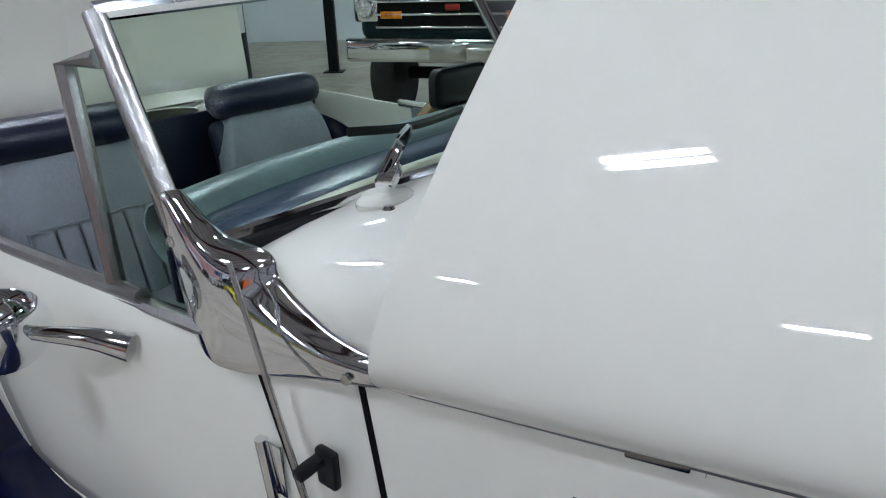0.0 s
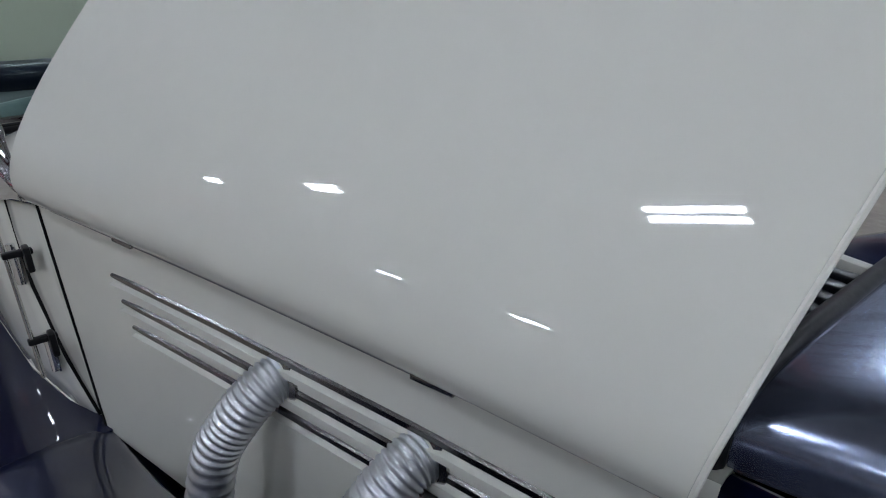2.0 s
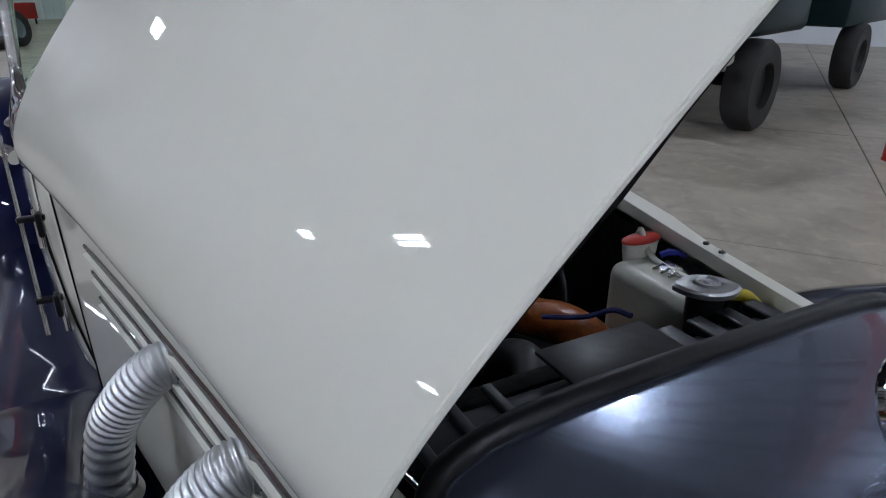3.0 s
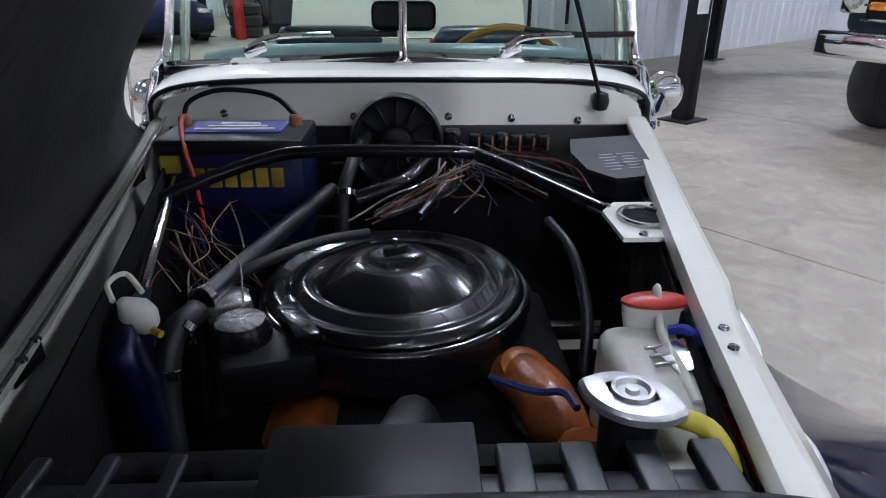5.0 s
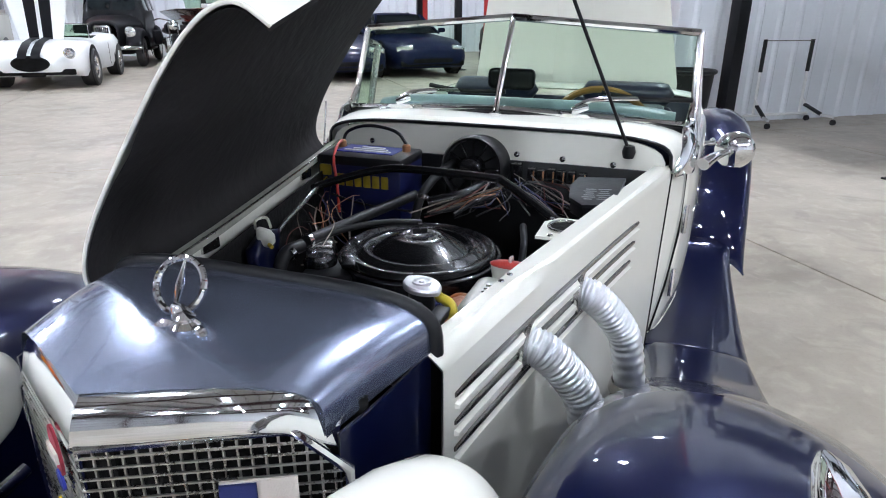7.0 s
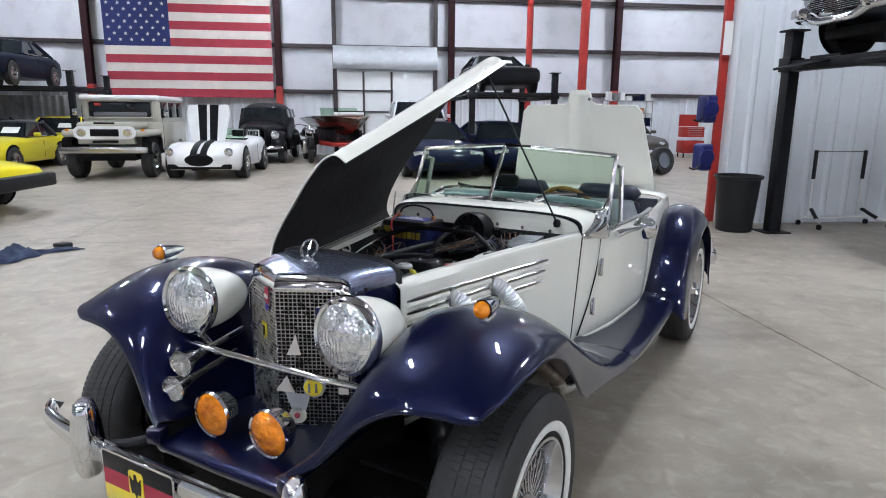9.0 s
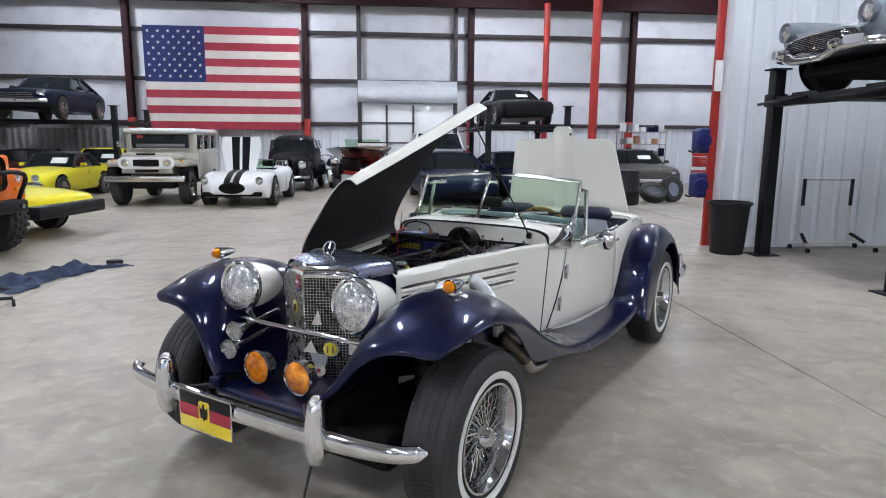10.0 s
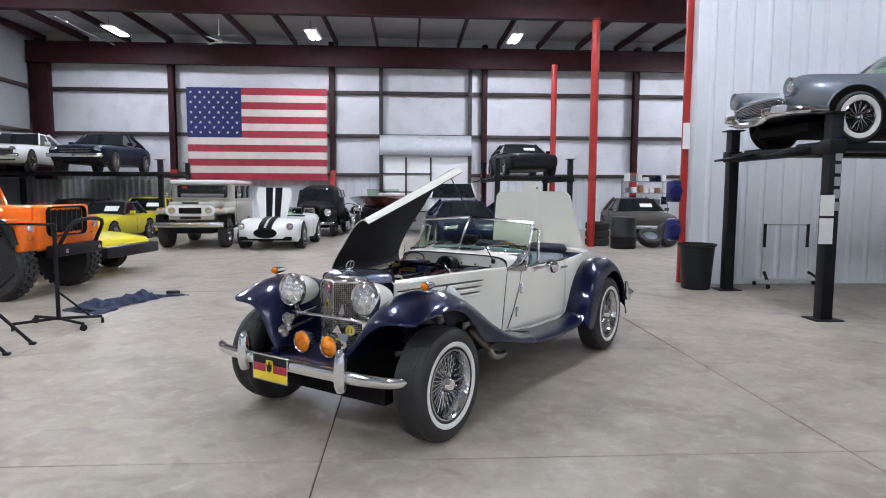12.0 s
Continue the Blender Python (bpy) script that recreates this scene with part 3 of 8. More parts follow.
def rear_fender(s):
    crest = [(2.15, 0.37), (2.19, 0.50), (2.25, 0.64), (2.35, 0.765), (2.5, 0.855), (2.68, 0.888), (2.85, 0.868), (2.99, 0.79), (3.09, 0.66), (3.15, 0.52), (3.18, 0.42)]
    rows = []
    for y, z in crest:
        open_z = 0.35 + math.sqrt(max(0.0, 0.405 ** 2 - (y - 2.74) ** 2)) if abs(y - 2.74) < 0.405 else 0.30
        open_z = min(open_z, z - 0.05)
        mid = max(open_z, z - 0.10)
        rows.append([(s * 0.56, y, z - 0.14), (s * 0.585, y, z - 0.05), (s * 0.64, y, z - 0.008), (s * 0.71, y, z), (s * 0.78, y, z - 0.02), (s * 0.832, y, (z + mid) / 2 - 0.02), (s * 0.852, y, open_z)])
    part("rear_fender", grid_surface(fine_rows(rows, 5, 4)), NAVY, car, "glossy navy rear fender", thick=0.006 * s, angle=80)


def running_board(s):
    rows = []
    for y, z in ((1.20, 0.413), (1.4, 0.395), (1.7, 0.386), (2.0, 0.392), (2.12, 0.41), (2.18, 0.44)):
        rows.append([(s * 0.50, y, z + 0.004), (s * 0.60, y, z), (s * 0.70, y, z), (s * 0.755, y, z - 0.012), (s * 0.782, y, z - 0.03), (s * 0.787, y, z - 0.058)])
    rb = part("running_board", grid_surface(fine_rows(rows, 4, 3)), NAVY, car, "navy running board", thick=0.006 * s, angle=70)
    return rb


def build_wheel():
    w = thing("wheel", "whitewall tyre on a chrome wire wheel", "wheel")
    R = 0.345
    prof = [(0.215, -0.085), (0.25, -0.098), (0.30, -0.104), (0.328, -0.094), (0.341, -0.075), (R, -0.04), (R, 0.04), (0.341, 0.075), (0.328, 0.094), (0.30, 0.104), (0.25, 0.100), (0.215, 0.088), (0.20, 0.06), (0.20, -0.06)]
    bm = bmesh.new()
    n = 64
    rings = [[(r * math.cos(2 * math.pi * i / n), r * math.sin(2 * math.pi * i / n), h) for i in range(n)] for r, h in prof]
    ring_faces(bm, rings + rings[:1], True)
    tyre = part("tyre", bm, RUBBER, w, "black tyre with tread", angle=60)
    blocks = bmesh.new()
    for k in range(108):
        a = 2 * math.pi * k / 108
        for h, wd, off in ((-0.068, 0.030, 0.5), (-0.034, 0.028, 0.0), (0.0, 0.028, 0.5), (0.034, 0.028, 0.0), (0.068, 0.030, 0.5)):
            aa = a + off * 2 * math.pi / 108
            r0 = R - 0.006 - (0.008 if abs(h) > 0.06 else 0)
            c = Vector(((r0 + 0.004) * math.cos(aa), (r0 + 0.004) * math.sin(aa), h))
            vs = bmesh.ops.create_cube(blocks, size=1.0)["verts"]
            bmesh.ops.scale(blocks, vec=(0.0095, 0.0155, wd), verts=vs)
            bmesh.ops.rotate(blocks, matrix=Matrix.Rotation(aa, 3, "Z"), verts=vs)
            bmesh.ops.translate(blocks, vec=c, verts=vs)
    part("tread", blocks, RUBBER, w, smooth=False)
    part("whitewall", lathe([(0.232, 0.0985), (0.236, 0.1025), (0.254, 0.1045), (0.262, 0.1042), (0.262, 0.098), (0.232, 0.096)], 64, cap=(False, False)), WHITEWALL, w, "narrow white sidewall band")
    rim = part("rim", lathe([(0.212, 0.092), (0.215, 0.096), (0.206, 0.097), (0.200, 0.085), (0.190, 0.06), (0.184, 0.02), (0.178, -0.03), (0.178, -0.07), (0.20, -0.085)], 56, cap=(False, False)), RIM_CHROME, w, "chrome dished rim")
    part("drum", lathe([(0.172, -0.06), (0.172, -0.05), (0.0, -0.05)], 32, cap=(False, False)), BLACK_SATIN, w)
    hub = part("hub", lathe([(0.052, -0.03), (0.055, 0.03), (0.046, 0.06), (0.040, 0.085), (0.030, 0.10), (0.0, 0.104)], 24, cap=(False, False)), CHROME, w, "chrome knock-off hub")
    spokes = finish(rod((0, 0, 0), (0, 0, 1), 1.0, n=5), "spoke", CHROME)
    ns = 26
    for k in range(ns):
        a = 2 * math.pi * k / ns
        for lead, z0, z1 in ((0.30, 0.055, 0.045), (-0.30, 0.0, 0.03)):
            p = Vector((0.05 * math.cos(a), 0.05 * math.sin(a), z0))
            q = Vector((0.178 * math.cos(a + lead), 0.178 * math.sin(a + lead), z1))
            m = aim(p, q - p) @ Matrix.Diagonal((0.0031, 0.0031, (q - p).length, 1))
            part("spoke", spokes, CHROME, w, m=m)
    return w


def place_wheels():
    w = build_wheel()
    w.name = "wheel"
    def under(m, src, first):
        if first:
            o = src
            o.matrix_basis = m
        else:
            o = copy_thing(src, m)
        o.parent = car
        for key in ("category",):
            if key in o:
                del o[key]
        return o
    first = True
    for y, x in ((0.0, 0.715), (2.742, 0.725)):
        for s in (1, -1):
            under(Matrix.Translation((s * x, y, 0.345)) @ Matrix.Rotation(radians(90 * s), 4, "Y"), w, first)
            first = False


def build_body():
    for s in (1, -1):
        front_fender(s)
        rear_fender(s)
        running_board(s)
        # hood side panel with a folded top lip
        rows = []
        for j, (z, out) in enumerate(((0.40, 0.0), (0.60, 0.0), (0.80, 0.0), (0.885, 0.0), (0.902, -0.004), (0.907, -0.012), (0.907, -0.045 if s > 0 else -0.024), (0.890, -0.048 if s > 0 else -0.026))):
            rows.append([(s * (lerp_table(HOODW, y) + out - (0.013 * min(1.0, max(0.0, (0.50 - y) / 0.10)) if s > 0 and j in (4, 5) else 0)), y, z + 0.012 * (y / 1.25)) for y in (0.135, 0.30, 0.40, 0.45, 0.50, 0.6, 0.85, 1.05, cowl_front(z, s))])
        if s < 0:
            rail, rows = rows[4:], rows[:5]
            part("hood_rail", grid_surface(rail), SHADED_CREAM, car, "cream rail under the hood hinge, darkened as in hood shade", thick=0.004, angle=30)
            part("hinge_seam", tube([Vector(rail[2][k]) + Vector((0.010, 0, 0.003)) for k in range(9)], 0.0022, 6, steps=2), STEEL_BRIGHT, car, "thin bright hinge wire")
        panel = part("hood_side", grid_surface(rows), CREAM, car, "cream hood side panel", thick=0.004, angle=30)
        if s < 0:
            seam = [(-(lerp_table(HOODW, y) + 0.002), y, 0.8765 + 0.006 * y) for y in (0.14, 0.35, 0.6, 0.85, 1.05, 1.22)]
            part("hood_seam", tube(seam, 0.0034, 6, steps=3), GREY_INK, panel, "dark rubber seam under the hood")
            for y in (0.40, 0.985):
                part("seam_latch", box((0.006, 0.055, 0.010), (-(lerp_table(HOODW, y) + 0.007), y, 0.878 + 0.006 * y), 0.002, (0, 0, 13)), LOUVRE, panel, "small dark chrome latch")
        # chrome louvre strips
        for k in range(3):
            y0, y1 = 0.16, (0.985 if s > 0 else 1.055) - 0.018 * k
            for name, dz, half, proud, mt, lab in (("louvre_slot", 0.0, 0.0075, 0.003, LOUVRE, "dark chrome louvre slot"), ("louvre_rib", -0.0165, 0.009, 0.007, CREAM, "cream raised louvre rib")):
                bm = bmesh.new()
                rings = []
                for i in range(17):
                    y = y0 + (y1 - y0) * i / 16
                    x, z = lerp_table(HOODW, y) + 0.0005, (0.838 if s > 0 else 0.806) - 0.0425 * k + dz
                    w = half * min(1, i + 0.5, (16 - i) + 0.55)
                    rings.append([(s * x, y, z - w), (s * (x + proud), y, z - w * 0.5), (s * (x + proud), y, z + w * 0.5), (s * x, y, z + w)])
                ring_faces(bm, rings, True, (True, True))
                part(name, bm, mt, panel, lab, angle=35)
        part("cowl_side", side_panel(lambda z: cowl_front(z, s) + 0.007, lambda z: door_front(z) - 0.008, 0.40, None, s, 4), CREAM, car, "cream cowl side", thick=0.012)
        gap = [(s * (max(side_x(cowl_front(z, s), z), lerp_table(HOODW, cowl_front(z, s))) - 0.001), cowl_front(z, s) + 0.0035, z) for z in (0.40, 0.5, 0.6, 0.7, 0.8, 0.9)]
        part("gap_seal", tube(gap, 0.0048, 6, steps=0), BLACK_MATTE, car, "dark panel gap")
        gap = [(s * (side_x(door_front(z), z) - 0.001), door_front(z) - 0.004, z) for z in (0.42, 0.55, 0.7, 0.89)]
        part("gap_seal", tube(gap, 0.005, 6, steps=0), BLACK_MATTE, car, "dark panel gap")
        door = part("door", side_panel(door_front, 2.14, 0.412, None, s), CREAM, car, "cream front-hinged door", thick=0.02)
        part("sill", side_panel(1.322, 2.16, 0.34, 0.407, s), CREAM, car, "cream body sill", thick=0.012)
        part("rear_quarter", side_panel(2.15, 3.6, 0.40, None, s, 20), CREAM, car, "cream rear quarter", thick=0.012)
        for y, z in ((1.402, 0.735), (1.352, 0.552)):
            x = side_x(y, z)
            bm = rod((s * (x + 0.006), y - 0.004, z - 0.042), (s * (x + 0.006), y + 0.004, z + 0.042), 0.0085)
            box((0.004, 0.05, 0.075), (s * (x + 0.001), y, z), 0.0015, bm=bm)
            part("hinge", bm, CHROME, door, "chrome door hinge")
    mast = thing_part("radio_mast", car, "thin radio mast held by black brackets")
    part("mast", rod((-0.582, 1.262, 0.55), (-0.588, 1.375, 1.02), 0.0045, 0.003), STEEL_BRIGHT, mast)
    for y, z in ((1.313, 0.787), (1.278, 0.622)):
        bm = box((0.05, 0.016, 0.012), (-0.566, y, z), 0.003)
        box((0.012, 0.03, 0.05), (-0.552, y - 0.006, z - 0.012), 0.004, bm=bm)
        part("bracket", bm, BLACK_SATIN, mast)
    # cowl with the scuttle in front of the windscreen
    rows = [arch(0.507, 0.905, 0.085, 1.252, 4.6), arch(0.512, 0.908, 0.096, 1.28, 4.6), arch(0.535, 0.905, 0.103, 1.36, 4.4), arch(0.555, 0.903, 0.102, 1.43, 4.0), arch(0.565, 0.90, 0.088, 1.47, 3.8)]
    part("cowl", grid_surface(rows), CREAM, car, "cream arched cowl", thick=-0.006, angle=60)
    bead = [Vector(p) + Vector((0, 0, 0.002)) for p in arch(0.508, 0.905, 0.088, 1.250, 4.6)]
    part("cowl_bead", tube(bead, 0.005, 8, steps=0), BLACK_SATIN, car, "dark rubber cowl bead")
    # firewall
    out = [(p[0], p[2]) for p in arch(0.497, 0.86, 0.128, 0, 5.0, k=16)] + [(0.48, 0.42), (-0.48, 0.42)]
    part("firewall", plate(out, 0.012, pose(0, 1.262, 0, 90, 0, 0)), CREAM, car, "cream upper firewall plate")
    part("firewall_lower", box((0.94, 0.012, 0.46), (0, 1.238, 0.675), 0.003), BLACK_SATIN, car, "black lower firewall")
    # bay floor and dark inner sides
    part("bay_floor", box((0.9, 1.1, 0.02), (0, 0.68, 0.36), 0.005), BLACK_MATTE, car, "black engine bay floor")
    for s in (1, -1):
        rows = [[(s * (lerp_table(HOODW, y) - 0.05), y, z) for y in (0.16, 0.4, 0.7, 1.0, 1.23)] for z in (0.38, 0.6, 0.885)]
        part("inner_apron", grid_surface(rows), BLACK_MATTE, car, "black inner apron", thick=0.004)
    # rear deck with the open trunk
    rows = []
    for y, z, h in ((2.575, 0.908, 0.05), (2.64, 0.91, 0.055), (2.74, 0.905, 0.06)):
        rows.append(arch(side_x(y, 0.9), z, h, y, 4))
    part("deck_front", grid_surface(rows), CREAM, car, "cream deck behind the seats", thick=-0.006)
    rows = []
    for y, w, z, h in ((3.2, 0.535, 0.78, 0.06), (3.4, 0.47, 0.70, 0.06), (3.58, 0.40, 0.60, 0.05), (3.64, 0.36, 0.45, 0.03)):
        rows.append(arch(w, z, h, y, 4))
    part("tail_panel", grid_surface(rows), CREAM, car, "cream tail panel", thick=-0.006)
    part("trunk_floor", box((1.0, 1.1, 0.02), (0, 3.05, 0.45), 0.004), BLACK_MATTE, car, "dark trunk floor")
    part("cabin_floor", box((1.1, 1.3, 0.02), (0, 1.95, 0.36), 0.004), BLACK_MATTE, car, "dark carpeted cabin floor")
    # trunk lid standing open
    lid = [(-0.50, 0.0), (-0.50, 0.03), (-0.405, 0.52), (-0.37, 0.56), (-0.11, 0.565), (-0.085, 0.58), (-0.07, 0.64), (-0.05, 0.66), (0.05, 0.66), (0.07, 0.64), (0.085, 0.58), (0.11, 0.565), (0.37, 0.56), (0.405, 0.52), (0.50, 0.03), (0.50, 0.0)]
    tl = part("trunk_lid", plate(lid, 0.022, pose(0, 2.84, 0.955, 90 + 12, 0, 0)), CREAM, car, "cream trunk lid standing open", angle=25)
    rg = [[Vector((x * (1 - 0.35 * f), 0.012 + 0.62 * f, 0.022 + h)) for x, h in ((-0.10, 0.0), (-0.05, 0.010), (-0.015, 0.018), (0.015, 0.018), (0.05, 0.010), (0.10, 0.0))] for f in (0, 0.25, 0.5, 0.75, 1.0)]
    part("ridge", grid_surface([[pose(0, 2.84, 0.955, 90 + 12, 0, 0) @ p for p in r] for r in rg]), CREAM, tl, "cream centre ridge", angle=60)
    for q in (0.30, -0.32):
        part("lid_arm", tube([(q, 2.93, 0.955), (q - 0.004, 2.90, 1.02), (q + 0.006, 2.865, 1.085), (q + 0.012, 2.85, 1.10), (q + 0.016, 2.865, 1.08), (q + 0.016, 2.89, 1.02)], 0.005, 8), STEEL_BRIGHT, tl, "bent steel lid arm")
    part("latch", box((0.10, 0.02, 0.025), (0.03, 2.70, 1.555), 0.006, (0, 20, 0)), CHROME, tl, "chrome trunk latch")


def build_hood():
    rows = []
    for i in range(9):
        y = 0.147 + (1.243 - 0.147) * i / 8
        w = lerp_table(HOODW, y)
        rows.append(arch(w + 0.004, 0.885 + 0.006 * i / 8, 0.075 + 0.045 * i / 8, y, 3.2, 34, drop=0.012))
    a, b = Vector((-lerp_table(HOODW, 0.13), 0.13, 0.875)), Vector((-0.51, 1.243, 0.884))
    turn = Matrix.Translation(a) @ Matrix.Rotation(radians(-HOOD_OPEN), 4, b - a) @ Matrix.Translation(-a)
    rows = [[turn @ Vector(p) for p in r] for r in rows]
    hood = part("hood", grid_surface(rows), CREAM, car, "cream hood raised on its side hinge", angle=60)
    # inner skin
    n = (turn.to_3x3() @ Vector((0, 0, -1)))
    bm = bmesh.new()
    ring_faces(bm, [[p + (c - p).normalized() * 0.006 + n * 0.004 for p, c in ((q, sum(r, Vector()) / len(r)) for q in r)] for r in rows], closed=False)
    part("hood_liner", bm, LINER, hood, "rough black underside of the hood", angle=60)
    for r in (rows[0],):
        part("hood_edge", tube(r, 0.003, 8, steps=0), CREAM, hood, "folded cream hood edge")
    for k in (2, 6):
        q = rows[k][1]
        bm = box((0.012, 0.05, 0.03), q + n * 0.012 + Vector((0.012, 0, 0.004)), 0.003)
        part("hinge", bm, STEEL_BRIGHT, hood, "bright hood hinge")
    # prop rod from the cowl
    top = rows[7][-3] * 0.5 + rows[7][-4] * 0.5
    rod_ob = part("hood_prop", rod((0.398, 1.225, 0.958), top + n * 0.012, 0.0045), BLACK_SATIN, car, "thin black hood prop rod")
    part("prop_joint", lathe([(0.0, -0.02), (0.014, -0.016), (0.018, 0), (0.014, 0.016), (0.0, 0.02)], 14, m=Matrix.Translation((0.398, 1.225, 0.955)), cap=(False, False)), BLACK_SATIN, rod_ob)


HOOD_OPEN = 51.2


def build_radiator():
    hw, pk, back, zt, zb = 0.225, -0.155, -0.04, 0.915, 0.40
    # shell top: V-shaped front edge over the header, arched towards the hood line
    rows = []
    for j in range(8):
        f = j / 7
        w, zs, h = 0.205 + 0.042 * f, 0.900 + 0.006 * f, 0.066 + 0.004 * math.sin(math.pi * f)
        row = []
        for p in arch(w, zs, h, 0, 4.2, 30):
            front = -0.143 + 0.098 * min(1.0, abs(p[0]) / 0.2)
            row.append((p[0], front + (0.140 - front) * f, p[2] + 0.008 * math.sin(math.pi * f) * (1 - (p[0] / 0.28) ** 2)))
        rows.append(row)
    sh = part("radiator_shell", grid_surface(rows), SHELL, car, "polished navy radiator shell top", angle=70)
    rim = [Vector((p[0], 0.150, p[2])) for p in arch(0.250, 0.900, 0.072, 0, 4.2, 30)]
    part("shell_rim", tube(rim, 0.010, 10, steps=0), BLACK_SATIN, sh, "rounded black edge trim")
    for s in (1, -1):
        rows = [[(s * (0.215 + 0.004), -0.04, z), (s * 0.228, 0.0, z), (s * 0.234, 0.04, z), (s * 0.242, 0.10, z), (s * 0.247, 0.14, z)] for z in (0.40, 0.6, 0.8, 0.905)]
        part("shell_side", grid_surface(rows), NAVY, sh, "navy radiator side", thick=0.005 * s)
        # chrome frame of each half of the V
        fr = bmesh.new()
        tube([(0, pk, zb), (s * hw, back, zb), (s * hw, back, zt - 0.05), (s * (hw - 0.05), back - 0.02, zt), (0, pk, zt)], 0.007, 8, fr, steps=0)
        rod((s * 0.0015, pk, zb), (s * 0.0015, pk, zt), 0.0022, n=6, bm=fr)
        part("grille_frame", fr, CHROME, sh, "chrome grille frame")
        mesh = bmesh.new()
        nx, nz = 19, 41
        for i in range(1, nx):
            f = i / nx
            top = zt - max(0, (f - 0.78) / 0.22) * 0.05
            rod((s * hw * f, pk + (back - pk) * f, zb), (s * hw * f, pk + (back - pk) * f, top), 0.0016, n=5, bm=mesh)
        for j in range(1, nz):
            z = zb + (zt - zb) * j / nz
            f1 = 1.0 if z < zt - 0.05 else 1 - 0.22 * (z - zt + 0.05) / 0.05
            rod((0, pk - 0.002, z), (s * hw * f1, pk + (back - pk) * f1 - 0.002, z), 0.0016, n=5, bm=mesh)
        part("grille_mesh", mesh, MESH_STEEL, sh, "woven steel grille mesh", smooth=False)
        part("radiator_core", grid_surface([[(0, pk + 0.05, z), (s * hw, back + 0.05, z)] for z in (zb, zt)]), BLACK_MATTE, sh, "black radiator core", thick=0.01)
        # chrome header plate over the grille
        lo = [(0, pk - 0.006, zt), (s * hw * 0.5, (pk + back) / 2 - 0.006, zt), (s * (hw - 0.05), back - 0.03, zt - 0.002), (s * (hw - 0.012), back + 0.004, zt - 0.03)]
        hi = [(0, -0.140, zt + 0.048), (s * hw * 0.5, -0.084, zt + 0.050), (s * (hw - 0.048), -0.044, zt + 0.042), (s * (hw - 0.015), -0.010, zt + 0.006)]
        rows = [[Vector(a).lerp(Vector(b), f) + Vector((0, -0.005 * math.sin(math.pi * f), 0)) for a, b in zip(lo, hi)] for f in (0, 0.2, 0.4, 0.6, 0.8, 1)]
        part("header_plate", grid_surface(rows), CHROME, sh, "chrome radiator header", thick=0.004)
    # badges wired on to the mesh: plain shapes
    def badge(name, outline, x, z, material, label, lift=0.0, parent=None):
        s = 1 if x >= 0 else -1
        m = Matrix.Translation((x, -0.159 + 0.511 * abs(x) - 0.004 - lift, z)) @ Matrix.Rotation(s * math.atan(0.511), 4, "Z") @ Matrix.Rotation(radians(90), 4, "X")
        return part(name, plate(outline, 0.003, m), material, parent or sh, label)
    def disc(r, k=20, sx=1.0):
        return [(r * sx * math.cos(2 * math.pi * i / k), r * math.sin(2 * math.pi * i / k)) for i in range(k)]
    round_b = badge("round_badge", [(x * 1.0, y) for x, y in disc(0.036, 8)], 0.103, 0.606, GREY_LIGHT, "grey framed badge with yellow face")
    badge("face", disc(0.029), 0.103, 0.608, YELLOW, "yellow face", 0.004, round_b)
    for k in (-1, 1):
        badge("mark", [(-0.004, -0.016), (0.004, -0.016), (0.003, 0.014), (-0.003, 0.014)], 0.103 + 0.010 * k, 0.606, GREY_INK, "", 0.007, round_b)
    club = badge("club_badge", disc(0.028), 0.055, 0.511, WHITE_PLASTIC, "round pale badge with red centre")
    badge("centre", disc(0.009), 0.055, 0.511, FLAG_RED, "", 0.004, club)
    oval = badge("oval_badge", disc(0.030, 20, 0.62), -0.052, 0.885, FLAG_RED, "red and white oval badge")
    badge("band", [(-0.016, -0.006), (0.016, -0.006), (0.016, 0.006), (-0.016, 0.006)], -0.052, 0.885, FLAG_WHITE, "", 0.004, oval)
    badge("foot", disc(0.012), -0.052, 0.850, P_STICKER_BLUE, "", 0.002, oval)
    crest = [(-0.019, 0.026), (0.019, 0.026), (0.019, -0.008), (0.010, -0.024), (0.0, -0.03), (-0.010, -0.024), (-0.019, -0.008)]
    shd = badge("shield_badge", crest, -0.087, 0.763, YELLOW, "yellow shield badge with black emblem")
    badge("emblem", [(x * 0.45, y * 0.6) for x, y in crest], -0.087, 0.763, BLACK_SATIN, "", 0.004, shd)
    badge("pennant", [(-0.022, -0.032), (0.022, -0.032), (0.008, 0.034)], 0.050, 0.743, FLAG_WHITE, "white triangular pennant")
    badge("pennant", [(-0.03, -0.02), (0.03, -0.026), (0.006, 0.03)], 0.022, 0.612, FLAG_WHITE, "white triangular pennant")
    badge("grey_pennant", [(-0.035, 0.03), (0.045, 0.022), (0.03, -0.03), (-0.012, -0.035)], 0.052, 0.558, GREY_LIGHT, "grey cloth pennant")
    plq = badge("plaque", [(-0.038, -0.03), (0.038, -0.03), (0.038, 0.03), (-0.038, 0.03)], 0.150, 0.838, FLAG_WHITE, "small striped plaque with blue field")
    badge("field", [(-0.036, -0.004), (0.0, -0.004), (0.0, 0.028), (-0.036, 0.028)], 0.150, 0.838, FLAG_BLUE, "", 0.004, plq)
    for k in range(3):
        badge("stripe", [(-0.036, -0.003), (0.036, -0.003), (0.036, 0.003), (-0.036, 0.003)], 0.150, 0.815 + 0.009 * k, FLAG_RED, "", 0.004, plq)
    badge("lower_plaque", [(-0.016, -0.03), (0.016, -0.03), (0.016, 0.04), (-0.016, 0.04)], 0.186, 0.615, FLAG_WHITE, "white plaque")
    # round mascot on the cap
    mp = Vector((-0.006, 0.012, 0.0))
    ms = thing_part("mascot", sh)
